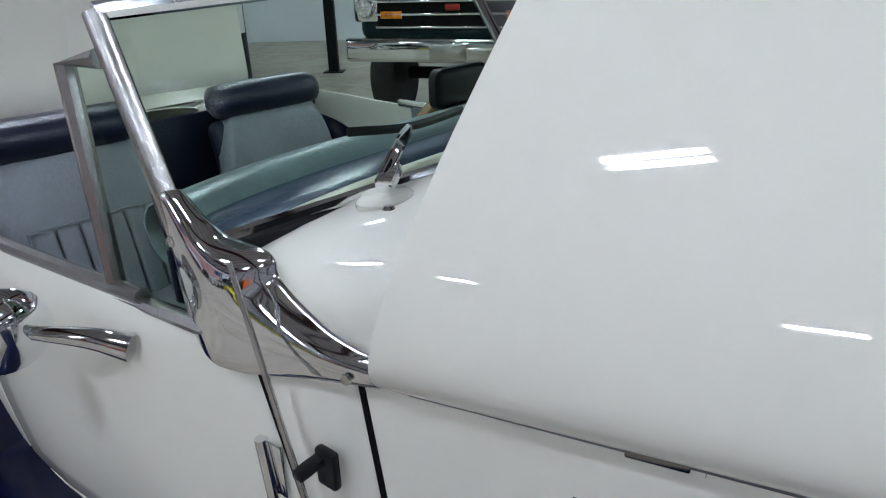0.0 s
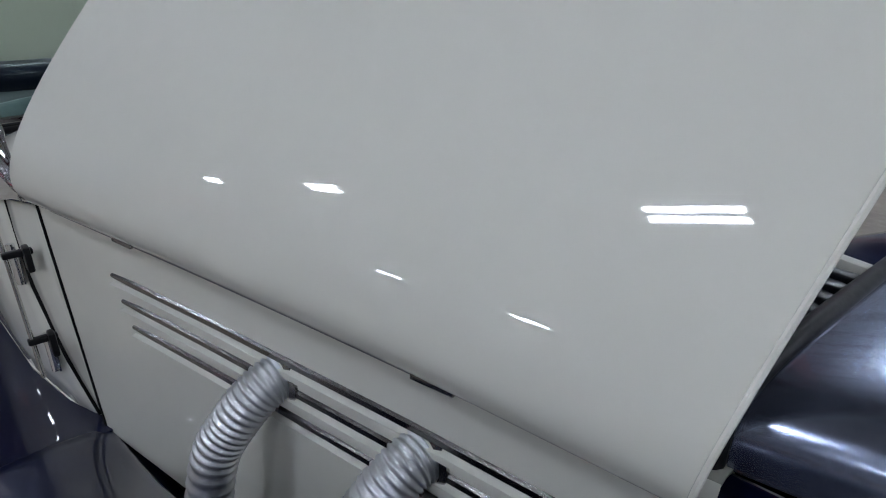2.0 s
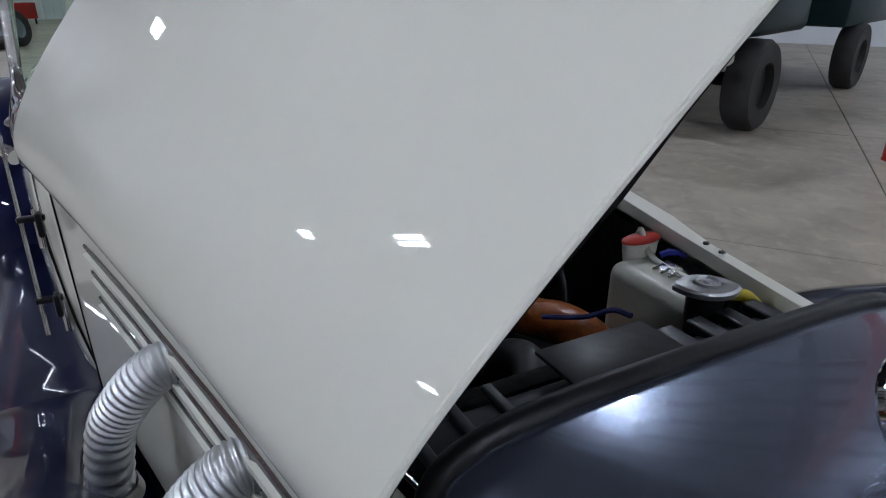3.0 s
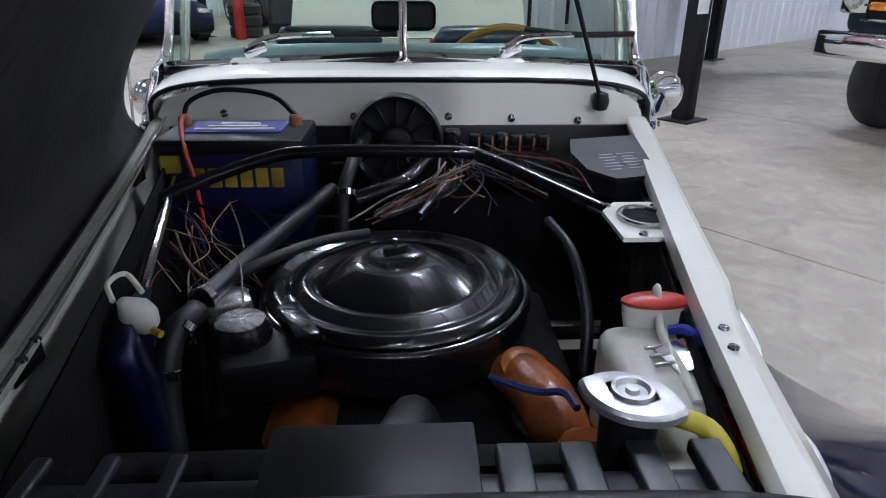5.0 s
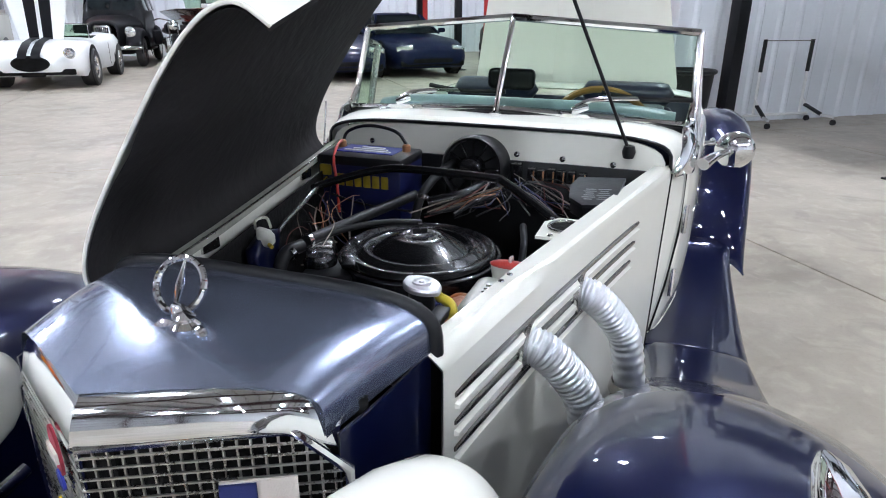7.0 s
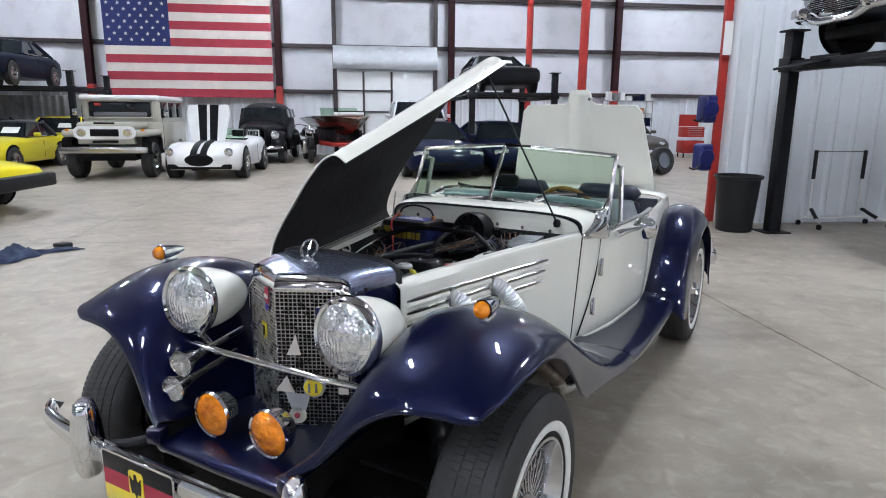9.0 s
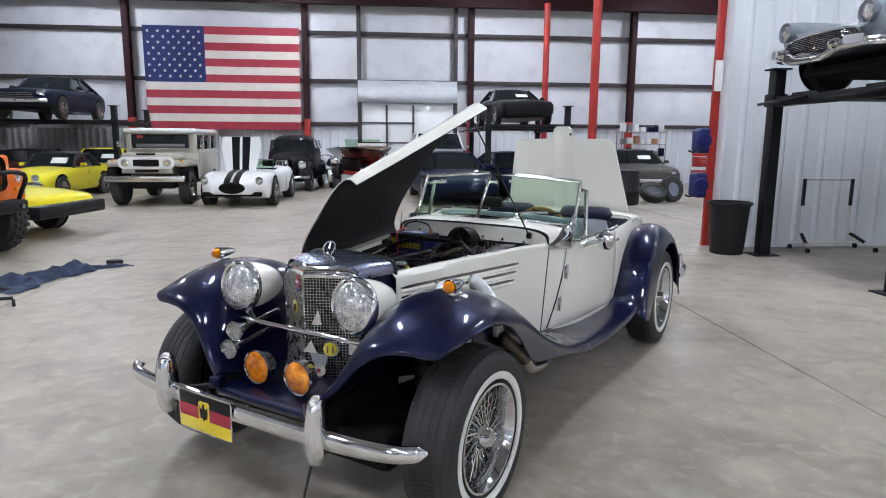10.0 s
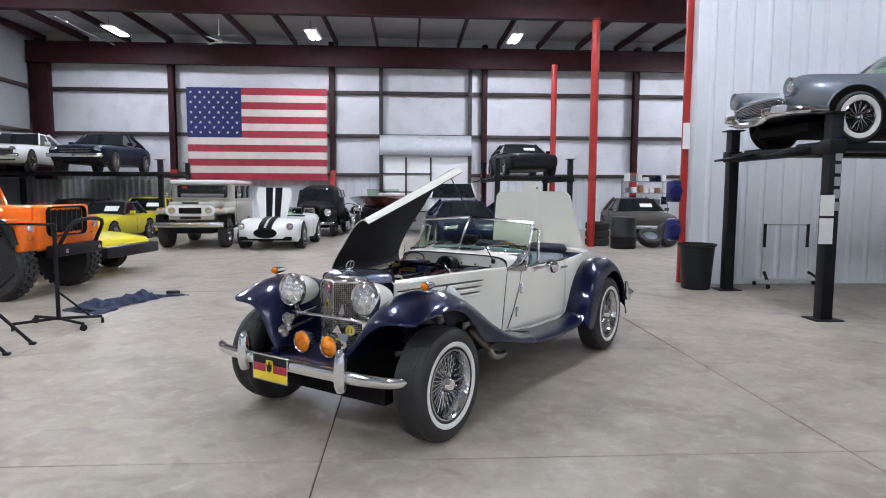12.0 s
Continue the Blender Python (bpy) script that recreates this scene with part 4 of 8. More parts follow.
    part("base", lathe([(0.026, -0.012), (0.027, 0.0), (0.024, 0.005), (0.019, 0.008), (0.015, 0.014), (0.016, 0.018), (0.010, 0.024), (0.013, 0.029), (0.006, 0.033), (0.0, 0.034)], 26, m=Matrix.Translation(mp + Vector((0.026, -0.028, 0.962)))), CHROME, ms)
    part("stem", tube([mp + Vector((0.026, -0.028, 0.975)), mp + Vector((0.014, -0.020, 0.988)), mp + Vector((0.002, -0.014, 0.990))], 0.009, 10, radius=lambda i, c: 0.013 - 0.006 * i / c), CHROME, ms)
    for sd in (1, -1):
        part("scroll", tube([mp + Vector((0.026 + 0.012 * sd, -0.030, 0.976)), mp + Vector((0.026 + 0.024 * sd, -0.034, 0.980)), mp + Vector((0.026 + 0.032 * sd, -0.038, 0.971)), mp + Vector((0.026 + 0.035 * sd, -0.042, 0.962))], 0.006, 8), CHROME, ms)
    ring = [mp + Vector((0.032 * math.cos(2 * math.pi * i / 28), 0.016 * math.sin(2 * math.pi * i / 28), 1.012 + 0.027 * math.sin(2 * math.pi * i / 28))) for i in range(29)]
    part("ring", tube(ring, 0.0042, 8, steps=0), CHROME, ms)
    for a in (90, 270):
        part("arm", rod(mp + Vector((0, 0, 1.012)), mp + Vector((0.028 * math.cos(radians(a)), 0.014 * math.sin(radians(a)), 1.012 + 0.026 * math.sin(radians(a)))), 0.005, 0.0015, 8), CHROME, ms)


def thing_part(name, parent, label=""):
    """An empty that gathers the pieces of one part."""
    ob = new(name)
    ob.empty_display_size = 0.02
    ob.parent = parent
    if label:
        ob["label"] = label
    return ob


def build_headlights():
    for s in (1, -1):
        c = Vector((s * 0.319, -0.205, 0.846))
        hl = thing_part("headlight", car, "cream headlight with chrome rim")
        m = aim(c, (-0.04 * s, -1, 0.10))      # z axis to the front
        part("bucket", lathe([(0.0, -0.222), (0.020, -0.219), (0.045, -0.205), (0.070, -0.170), (0.089, -0.120), (0.101, -0.065), (0.107, 0.0)], 40, m=m, cap=(False, False)), CREAM, hl)
        part("rim", lathe([(0.106, -0.012), (0.112, -0.006), (0.1135, 0.006), (0.111, 0.020), (0.102, 0.029), (0.094, 0.024)], 44, m=m, cap=(False, False)), CHROME, hl, "chrome headlight rim")
        part("reflector", lathe([(0.095, 0.018), (0.07, -0.02), (0.03, -0.05), (0.0, -0.055)], 32, m=m, cap=(False, False)), CHROME, hl)
        lens = bmesh.new()
        nn = 26
        rows = []
        for j in range(nn + 1):
            row = []
            for i in range(nn + 1):
                u, v = 2 * i / nn - 1, 2 * j / nn - 1
                k = max(abs(u), abs(v)) / max(1e-6, math.hypot(u, v))
                u, v = u * k * 0.097, v * k * 0.097
                d = (u * u + v * v) / 0.097 ** 2
                row.append(m @ Vector((u, v, 0.020 + 0.028 * (1 - d) + 0.0016 * (1 - d ** 4) * ((i % 2) - 0.5) + 0.0008 * (1 - d ** 4) * ((j % 4 == 0)))))
            rows.append(row)
        ring_faces(lens, rows, closed=False)
        part("lens", lens, LAMP_GLASS, hl, "ribbed clear headlight lens", angle=8)
        part("bulb", lathe([(0.012, -0.05), (0.016, -0.03), (0.012, -0.01), (0.0, -0.004)], 14, m=m, cap=(False, False)), WHITE_PLASTIC, hl)
        part("stalk", tube([c + Vector((0, 0.03, -0.095)), c + Vector((0, 0.03, -0.13)), c + Vector((-s * 0.01, 0.05, -0.17))], 0.016, 12), CHROME, hl)
        # fog lamp
        f = Vector((-0.005 + s * 0.116, -0.31, 0.545))
        fg = thing_part("fog_lamp", car, "round amber fog lamp")
        m = Matrix.Translation(f) @ Matrix.Rotation(radians(90), 4, "X")
        part("shell", lathe([(0.0, -0.075), (0.038, -0.066), (0.063, -0.037), (0.071, 0.0), (0.0745, 0.006), (0.071, 0.015), (0.066, 0.012)], 32, m=m, cap=(False, False)), CHROME, fg)
        part("lens", lathe([(0.067, 0.010), (0.054, 0.022), (0.030, 0.031), (0.0, 0.034)], 32, m=m, cap=(False, False)), AMBER, fg, "amber glass lens")
        part("bracket", box((0.02, 0.03, 0.06), f + Vector((0, 0.02, -0.085)), 0.004), CHROME, fg)
        # fender lamp
        a = Vector((s * 0.655, -0.062, 0.936))
        lp = thing_part("fender_lamp", car, "small amber lamp in a chrome shell")
        m = Matrix.Translation(a) @ Matrix.Rotation(radians(90), 4, "X")
        part("shell", lathe([(0.0, -0.105), (0.008, -0.102), (0.018, -0.075), (0.025, -0.035), (0.028, -0.005), (0.028, 0.0)], 22, m=m, cap=(False, False)), CHROME, lp)
        part("lens", lathe([(0.024, 0.0), (0.023, 0.012), (0.014, 0.024), (0.0, 0.028)], 20, m=m, cap=(False, False)), AMBER, lp, "amber lens")
        part("foot", box((0.03, 0.06, 0.03), a + Vector((0, 0.035, -0.030)), 0.008), CHROME, lp)
    # bar between the headlights
    part("badge_bar", tube([(-0.40, -0.20, 0.70), (-0.2, -0.225, 0.705), (0.2, -0.225, 0.705), (0.40, -0.20, 0.70)], 0.011, 12), CHROME, car, "chrome bar between the headlights")
    # twin trumpet horns on the right fender
    for at in ((-0.274, -0.296, 0.670), (-0.276, -0.328, 0.598)):
        m = aim(at, (--0.10, -1, -0.10))
        horn = part("horn", lathe([(0.0, -0.28), (0.011, -0.28), (0.012, -0.13), (0.014, -0.085), (0.020, -0.055), (0.028, -0.032), (0.036, -0.014), (0.043, 0.0), (0.0445, 0.003), (0.043, 0.006), (0.040, 0.003)], 32, m=m, cap=(False, False)), CHROME, car, "chrome trumpet horn")
        part("bell", lathe([(0.040, 0.003), (0.032, -0.012), (0.024, -0.028), (0.014, -0.046), (0.006, -0.052), (0.0, -0.053)], 32, m=m, cap=(False, False)), STEEL_BRIGHT, horn, "bright flared horn mouth")


def build_bumper():
    b = thing_part("front_bumper", car, "chrome bumper with upright guards")
    pts = [(-0.782, -0.415, 0.462), (-0.755, -0.452, 0.46), (-0.68, -0.486, 0.457), (-0.5, -0.513, 0.455), (-0.25, -0.525, 0.455), (0, -0.528, 0.455), (0.25, -0.525, 0.455), (0.5, -0.513, 0.455), (0.68, -0.486, 0.457), (0.755, -0.452, 0.46), (0.782, -0.415, 0.462)]
    path = smooth_path(pts, 5)
    bm = bmesh.new()
    rings = []
    for i, p in enumerate(path):
        d = (path[min(i + 1, len(path) - 1)] - path[max(i - 1, 0)]).normalized()
        nrm = Vector((d.y, -d.x, 0))
        e = min(1.0, (min(i, len(path) - 1 - i) + 1) / 4)
        rings.append([p + nrm * (0.022 * math.cos(t)) + Vector((0, 0, (0.040 - 0.012 * abs(p.x / 0.8) ** 3) * e * math.sin(t))) for t in (2 * math.pi * k / 14 for k in range(14))])
    ring_faces(bm, rings, True, (True, True))
    part("blade", bm, CHROME, b, "chrome bumper blade")
    for x in (-0.412, 0.412):
        y = -0.522
        g = bmesh.new()
        rows = []
        for z, r in ((0.362, 0.010), (0.370, 0.026), (0.40, 0.037), (0.44, 0.043), (0.49, 0.043), (0.54, 0.038), (0.575, 0.033), (0.602, 0.026), (0.614, 0.014), (0.617, 0.004)):
            rows.append([(x + r * 0.85 * math.cos(t), y - 0.012 + r * 1.15 * math.sin(t), z) for t in (2 * math.pi * k / 16 for k in range(16))])
        ring_faces(g, rows, True, (True, True))
        part("guard", g, CHROME, b, "chrome bumper guard")
    # flag plate: black, red and gold bands
    pl = thing_part("front_plate", car, "black, red and gold banded front plate")
    pm = Matrix.Translation((-0.155, -0.5535, 0.418)) @ Matrix.Rotation(radians(90), 4, "X")
    part("plate_back", plate(round_rect(0.312, 0.165, 0.012), 0.003, pm), CHROME, pl)
    for k, mt in enumerate((YELLOW, FLAG_RED, BLACK_SATIN)):
        part("band", box((0.298, 0.002, 0.05), (-0.155, -0.557, 0.368 + 0.05 * k), 0.0005), mt, pl)
    part("shield", plate(round_rect(0.062, 0.088, 0.012), 0.002, Matrix.Translation((-0.155, -0.5585, 0.426)) @ Matrix.Rotation(radians(90), 4, "X")), YELLOW, pl)
    bird = [(0, -0.03), (0.006, -0.018), (0.016, -0.02), (0.02, 0.0), (0.02, 0.022), (0.012, 0.012), (0.006, 0.014), (0.004, 0.028), (-0.004, 0.028), (-0.006, 0.014), (-0.012, 0.012), (-0.02, 0.022), (-0.02, 0.0), (-0.016, -0.02), (-0.006, -0.018)]
    part("emblem", plate([(1.15 * px, 1.25 * pz) for px, pz in bird], 0.0015, Matrix.Translation((-0.155, -0.5608, 0.426)) @ Matrix.Rotation(radians(90), 4, "X")), BLACK_SATIN, pl)
    rows = [[(x, y + 0.10 * (x / 0.27) ** 2 * d, z) for x in (-0.262, -0.18, -0.09, 0, 0.09, 0.18, 0.262)] for y, z, d in ((-0.405, 0.425, 0.0), (-0.412, 0.448, 0.0), (-0.39, 0.462, 0.0), (-0.30, 0.468, 0.0), (-0.18, 0.472, 0.0), (-0.05, 0.475, 0.0))]
    part("front_apron", grid_surface(fine_rows(rows, 3, 2)), NAVY, car, "navy front apron", thick=0.006)
    # black panels added where deep shade lies under the fenders
    for sd in (1, -1):
        rows = [[(sd * 0.256, -0.40, z0), (sd * 0.252, -0.25, z0), (sd * 0.245, -0.08, z0), (sd * 0.30, 0.1, z0)] for z0 in (0.30, 0.40, 0.495)]
        part("splash_shade_panel", grid_surface(rows), BLACK_MATTE, car, "black inner panel added to deepen the shade under the fender", thick=0.004)
    part("lower_crossmember", box((0.52, 0.05, 0.07), (0, -0.33, 0.385), 0.01), BLACK_MATTE, car, "black front crossmember")


def build_underside():
    # exhaust behind the left front wheel, rear bumper, chassis between the wheels
    ex = thing_part("exhaust", car, "flexible exhaust with a steel tip")
    part("flex", flex_tube([(0.53, 0.66, 0.53), (0.53, 0.74, 0.47), (0.535, 0.84, 0.40), (0.54, 0.93, 0.33)], 0.030, n=16, steps=40), mat("rusty_flex", (0.20, 0.17, 0.14), 0.45, metal=0.8, vary=0.4, vary_scale=20), ex, angle=179)
    part("tip", tube([(0.535, 0.92, 0.34), (0.54, 0.97, 0.28), (0.55, 1.06, 0.262), (0.555, 1.12, 0.265)], 0.033, 14), STEEL_BRIGHT, ex, "dull steel tail pipe")
    part("chassis", box((0.62, 1.8, 0.14), (0, 1.0, 0.30), 0.02), BLACK_MATTE, car, "black chassis")
    # broad black block added to keep the space under the nose dark
    part("shade_undertray", box((1.0, 0.62, 0.16), (0, 0.06, 0.29), 0.03), BLACK_MATTE, car, "black undertray added to deepen the shade under the nose")
    part("front_axle", box((1.24, 0.16, 0.12), (0, 0.0, 0.33), 0.03), BLACK_MATTE, car, "black front suspension")
    part("rear_axle", box((1.24, 0.16, 0.12), (0, 2.742, 0.33), 0.03), BLACK_MATTE, car)
    for s in (1, -1):
        part("inner_wing", grid_surface([[(s * 0.43, y, z) for y in (0.05, 0.2, 0.4, 0.5)] for z in (0.28, 0.45, 0.60)]), BLACK_MATTE, car, "black inner wheel housing", thick=0.01)
        part("spring", flex_tube([(s * 0.50, 0.02, 0.36), (s * 0.49, 0.03, 0.5), (s * 0.48, 0.03, 0.64)], 0.05, depth=0.3, n=14, steps=12), BLACK_SATIN, car)
        part("rear_well", grid_surface([[(s * 0.60, y, z) for y in (2.35, 2.74, 3.1)] for z in (0.30, 0.78)]), BLACK_MATTE, car, thick=0.01)
    rb = thing_part("rear_bumper", car, "chrome rear bumper")
    part("blade", tube([(-0.86, 3.16, 0.48), (-0.80, 3.42, 0.48), (-0.5, 3.70, 0.48), (0, 3.76, 0.48), (0.5, 3.70, 0.48), (0.80, 3.42, 0.48), (0.86, 3.16, 0.48)], 0.035, 12, flat=0.7), CHROME, rb)
    for s in (1, -1):
        part("guard", rod((s * 0.845, 3.22, 0.42), (s * 0.83, 3.20, 0.60), 0.028, 0.02), CHROME, rb)


def build_windscreen():
    ws = thing_part("windscreen", car, "two-pane chrome framed windscreen")
    A, B, C = Vector((0.555, 1.50, 0.985)), Vector((0.546, 1.625, 1.245)), Vector((0.0, 1.37, 1.02))
    D = Vector((0.0, 1.515, 1.285))
    for s in (1, -1):
        f = lambda v: Vector((s * v.x, v.y, v.z))
        part("frame", tube([f(C) + Vector((0, 0, 0.008)), f(A) + Vector((0, 0, 0.006))], 0.010, 8, steps=0), CHROME, ws)
        seal = [[f(C) + Vector((0, -0.020, -0.004)), f(C) * 0.5 + f(A) * 0.5 + Vector((0, -0.020, 0.002)), f(A) + Vector((0, -0.020, -0.010))], [f(C) + Vector((0, -0.004, 0.004)), f(C) * 0.5 + f(A) * 0.5 + Vector((0, -0.002, 0.006)), f(A) + Vector((0, -0.002, -0.002))]]
        part("seal", grid_surface(seal), BLACK_SATIN, ws, "black rubber windscreen seal", thick=0.006)
        part("frame_top", tube([f(D), f(B)], 0.011, 8, steps=0), CHROME, ws)
        part("side_post", tube([f(A) + Vector((0, 0, -0.02)), f(B)], 0.0095, 10, steps=0, flat=1.4), STEEL_BRIGHT, ws)
        part("pane", grid_surface([[f(C), f(A)], [f(D), f(B)]]), GLASS, ws, "clear windscreen glass", smooth=False).visible_shadow = False
        # chrome post foot curving on to the cowl
        low = [(0.557, 1.555, 1.05), (0.562, 1.527, 0.985), (0.576, 1.475, 0.885), (0.570, 1.425, 0.868), (0.548, 1.33, 0.884), (0.524, 1.242, 0.893)]
        crest = [(0.556, 1.535, 1.055), (0.562, 1.495, 1.007), (0.571, 1.445, 0.965), (0.566, 1.405, 0.94), (0.549, 1.32, 0.915), (0.524, 1.238, 0.905)]
        wing = [(0.548, 1.525, 1.055), (0.550, 1.472, 1.012), (0.548, 1.405, 0.995), (0.548, 1.385, 0.965), (0.540, 1.31, 0.924), (0.517, 1.238, 0.908)]
        inner = [(0.540, 1.53, 1.052), (0.533, 1.468, 1.009), (0.528, 1.39, 1.003), (0.530, 1.372, 0.975), (0.528, 1.30, 0.935), (0.510, 1.236, 0.910)]
        rows = [[Vector((s * x, y, z)) for x, y, z in line] for line in (low, crest, wing, inner)]
        foot = part("post_foot", grid_surface(fine_rows(rows, 4, 5)), CHROME, ws, "swept chrome windscreen foot", thick=0.004 * s, angle=80)
        for x, y, z in ((0.565, 1.522, 1.0), (0.574, 1.455, 0.915), (0.541, 1.275, 0.898)):
            part("foot_screw", lathe([(0.0065, 0), (0.006, 0.003), (0, 0.004)], 12, m=aim((s * x, y, z), (s, -0.15, 0.05))), STEEL_BRIGHT, ws)
        # quarter vent
        vt, vb, va = Vector((s * 0.552, 1.715, 1.185)), Vector((s * 0.578, 1.66, 0.898)), Vector((s * 0.568, 1.47, 0.905))
        part("vent_frame", tube([va, vb, vt, f(B) + Vector((0, 0.01, -0.05))], 0.0125, 8, steps=0), STEEL_BRIGHT, ws)
        part("vent_pane", grid_surface([[va, vb], [f(B) + Vector((0, 0.01, -0.05)), vt]]), GLASS, ws, smooth=False).visible_shadow = False
        for fx, fy in ((0.12, 1.352), (0.36, 1.372)):
            part("cowl_bolt", lathe([(0.009, 0), (0.009, 0.006), (0.005, 0.010), (0, 0.010)], 12, m=Matrix.Translation((s * fx, fy, 1.003))), CHROME, car, "chrome cowl bolt")
        # wiper
        p = Vector((0.225 if s > 0 else -0.335, 1.40, 1.016))
        wp = thing_part("wiper", car, "chrome wiper with black blade")
        part("pivot", lathe([(0.03, -0.016), (0.03, -0.004), (0.024, 0.003), (0.0, 0.004)], 22, m=Matrix.Translation(p) @ Matrix.Diagonal((1.5, 1, 1, 1))), CREAM, wp, "cream oval wiper base")
        part("spindle", box((0.05, 0.026, 0.022), p + Vector((0.012, 0.003, 0.02)), 0.006, (0, -18, 25)), CHROME, wp, "chrome wiper spindle block")
        end = p + Vector((0.17, 0.10, 0.045))
        part("arm", tube([p + Vector((0, 0, 0.025)), p + Vector((0.05, 0.02, 0.045)), end], 0.0085, 8, flat=0.6), CHROME, wp)
        part("blade", tube([end + Vector((-0.11, 0.02, 0.01)), end, end + Vector((0.15, 0.01, 0.0))], 0.0075, 6), BLACK_SATIN, wp)
        # door mirror
        mr = thing_part("door_mirror", car, "round chrome door mirror")
        q = Vector((s * 0.695, 1.68 if s > 0 else 1.745, 0.895 if s > 0 else 0.868))
        part("head", lathe([(0.0, -0.042), (0.025, -0.039), (0.046, -0.028), (0.059, -0.008), (0.060, 0.0), (0.056, 0.005), (0.0, 0.007)], 28, m=aim(q, (0, 1, 0.1)), cap=(False, False)), CHROME, mr)
        part("arm", tube([(s * 0.60, 1.52 if s > 0 else 1.605, q.z - 0.020), (s * 0.63, 1.57 if s > 0 else 1.645, q.z - 0.006), q + Vector((-s * 0.02, -0.03, 0))], 0.012, 10, radius=lambda i, c: 0.020 - 0.012 * i / c), CHROME, mr)
        part("door_handle", tube([(s * 0.612, 2.02, 0.845), (s * 0.65, 2.03, 0.85), (s * 0.652, 2.09, 0.85)], 0.010, 10), CHROME, car, "chrome door handle")
    part("centre_post", tube([C + Vector((0, -0.03, -0.005)), C + Vector((0, -0.012, 0.03)), D], 0.012, 10, radius=lambda i, c: 0.02 - 0.011 * min(1, 2.5 * i / c)), CHROME, ws, "chrome centre post")
    mirror = part("rear_view_mirror", box((0.15, 0.022, 0.066), (0.0, 1.525, 1.10), 0.018, seg=3), BLACK_SATIN, car, "black rear-view mirror")


def build_interior():
    # dashboard: white strip along the screen, navy top, padded teal roll, navy fascia
    xs = [-0.505 + 0.0505 * k for k in range(21)]

    def across(profile):
        return [[(x, y + 0.02 * (x / 0.5) ** 2, z - 0.028 * (x / 0.52) ** 4) for x in xs] for y, z in profile]
    part("dash_strip", grid_surface(across(((1.458, 1.002), (1.470, 1.008), (1.486, 1.009)))), WHITE_PLASTIC, car, "pale strip under the windscreen", thick=0.004)
    part("dash_top", grid_surface(across(((1.486, 1.006), (1.52, 1.010), (1.56, 1.010), (1.60, 1.002)))), DASH_NAVY, car, "glossy navy dashboard top", thick=0.006)
    roll = [(1.632 + 0.052 * math.cos(a), 0.982 + 0.048 * math.sin(a)) for a in (math.pi * (1.05 - 0.125 * k) for k in range(13))]
    part("dashboard", grid_surface(across(roll)), DASH_TEAL, car, "teal padded dashboard roll", thick=0.006)
    part("dash_fascia", box((1.02, 0.015, 0.2), (0, 1.645, 0.84), 0.005), LEATHER_NAVY, car)
    for s in (1, -1):
        seat = thing_part("seat", car, "grey leather bucket seat with navy top roll")
        x, b = s * 0.295, 0.0 if s > 0 else -0.02
        part("cushion", box((0.44, 0.50, 0.16), (x, 2.10 + b, 0.50), 0.05, seg=4), LEATHER_GREY, seat)
        # padded back, narrowing and rounding off towards the top
        rows = []
        for k in range(13):
            f = k / 12
            w = 0.215 - 0.012 * f - 0.05 * f ** 6
            z, y = 0.52 + 0.41 * f, 2.345 + 0.085 * f + b
            rows.append([(x + w * c, y - 0.030 * (1 - abs(c) ** 4) * (1 - 0.5 * f ** 8) + (0.035 if abs(c) == 1 else 0), z) for c in (-1, -0.97, -0.85, -0.6, -0.3, 0, 0.3, 0.6, 0.85, 0.97, 1)])
        part("backrest", grid_surface(rows), LEATHER_GREY, seat, thick=0.03, angle=70)
        part("back_shell", box((0.40, 0.06, 0.40), (x, 2.43 + b, 0.72), 0.03, (-12, 0, 0), seg=3), LEATHER_NAVY, seat, "navy leather seat back")
        roll = bmesh.new()
        rings = []
        for k in range(15):
            f = 2 * k / 14 - 1
            r = 0.047 * (1 - abs(f) ** 9) ** 0.5 + 0.004
            rings.append([(x + 0.2 * f, 2.462 + b + 1.15 * r * math.cos(a), 0.966 + r * math.sin(a)) for a in (2 * math.pi * q / 18 for q in range(18))])
        ring_faces(roll, rings, True, (True, True))
        part("top_roll", roll, LEATHER_NAVY, seat, "navy leather roll", angle=70)
        part("seam", tube([(x - 0.165, 2.302 + b, 0.56), (x - 0.160, 2.352 + b, 0.79), (x + 0.160, 2.352 + b, 0.79), (x + 0.165, 2.302 + b, 0.56)], 0.004, 6, steps=0), LEATHER_GREY, seat)
        for k in range(6):
            part("pleat", box((0.048, 0.024, 0.22), (x - 0.130 + 0.052 * k, 2.342 + b, 0.675), 0.010, (-11.7, 0, 0), seg=3), LEATHER_GREY, seat)
            part("cushion_pleat", box((0.058, 0.34, 0.03), (x - 0.145 + 0.058 * k, 2.06 + b, 0.578), 0.014, seg=3), LEATHER_GREY, seat)
        part("door_card", side_panel(1.34, 2.14, 0.42, None, s * 0.955), LEATHER_GREY, car, "grey door card")
        part("door_cap", tube([(s * (side_x(y, 0.9) - 0.01), y, belt(y) + 0.006) for y in (1.60, 1.8, 2.0, 2.2)], 0.012, 8), STEEL_BRIGHT, car, "bright door top moulding")
    part("rear_panel", box((1.15, 0.02, 0.5), (0, 2.568, 0.68), 0.004), LEATHER_NAVY, car, "dark panel behind the seats")
    wheel = [(0.265 + 0.175 * math.cos(t), 1.765 - 0.075 * math.sin(t), 0.895 + 0.168 * math.sin(t)) for t in (2 * math.pi * k / 36 for k in range(37))]
    part("steering_wheel", tube(wheel, 0.012, 8, steps=0), mat("steering_rim", (0.20, 0.105, 0.02), 0.3, coat=0.5), car, "wood rimmed steering wheel")


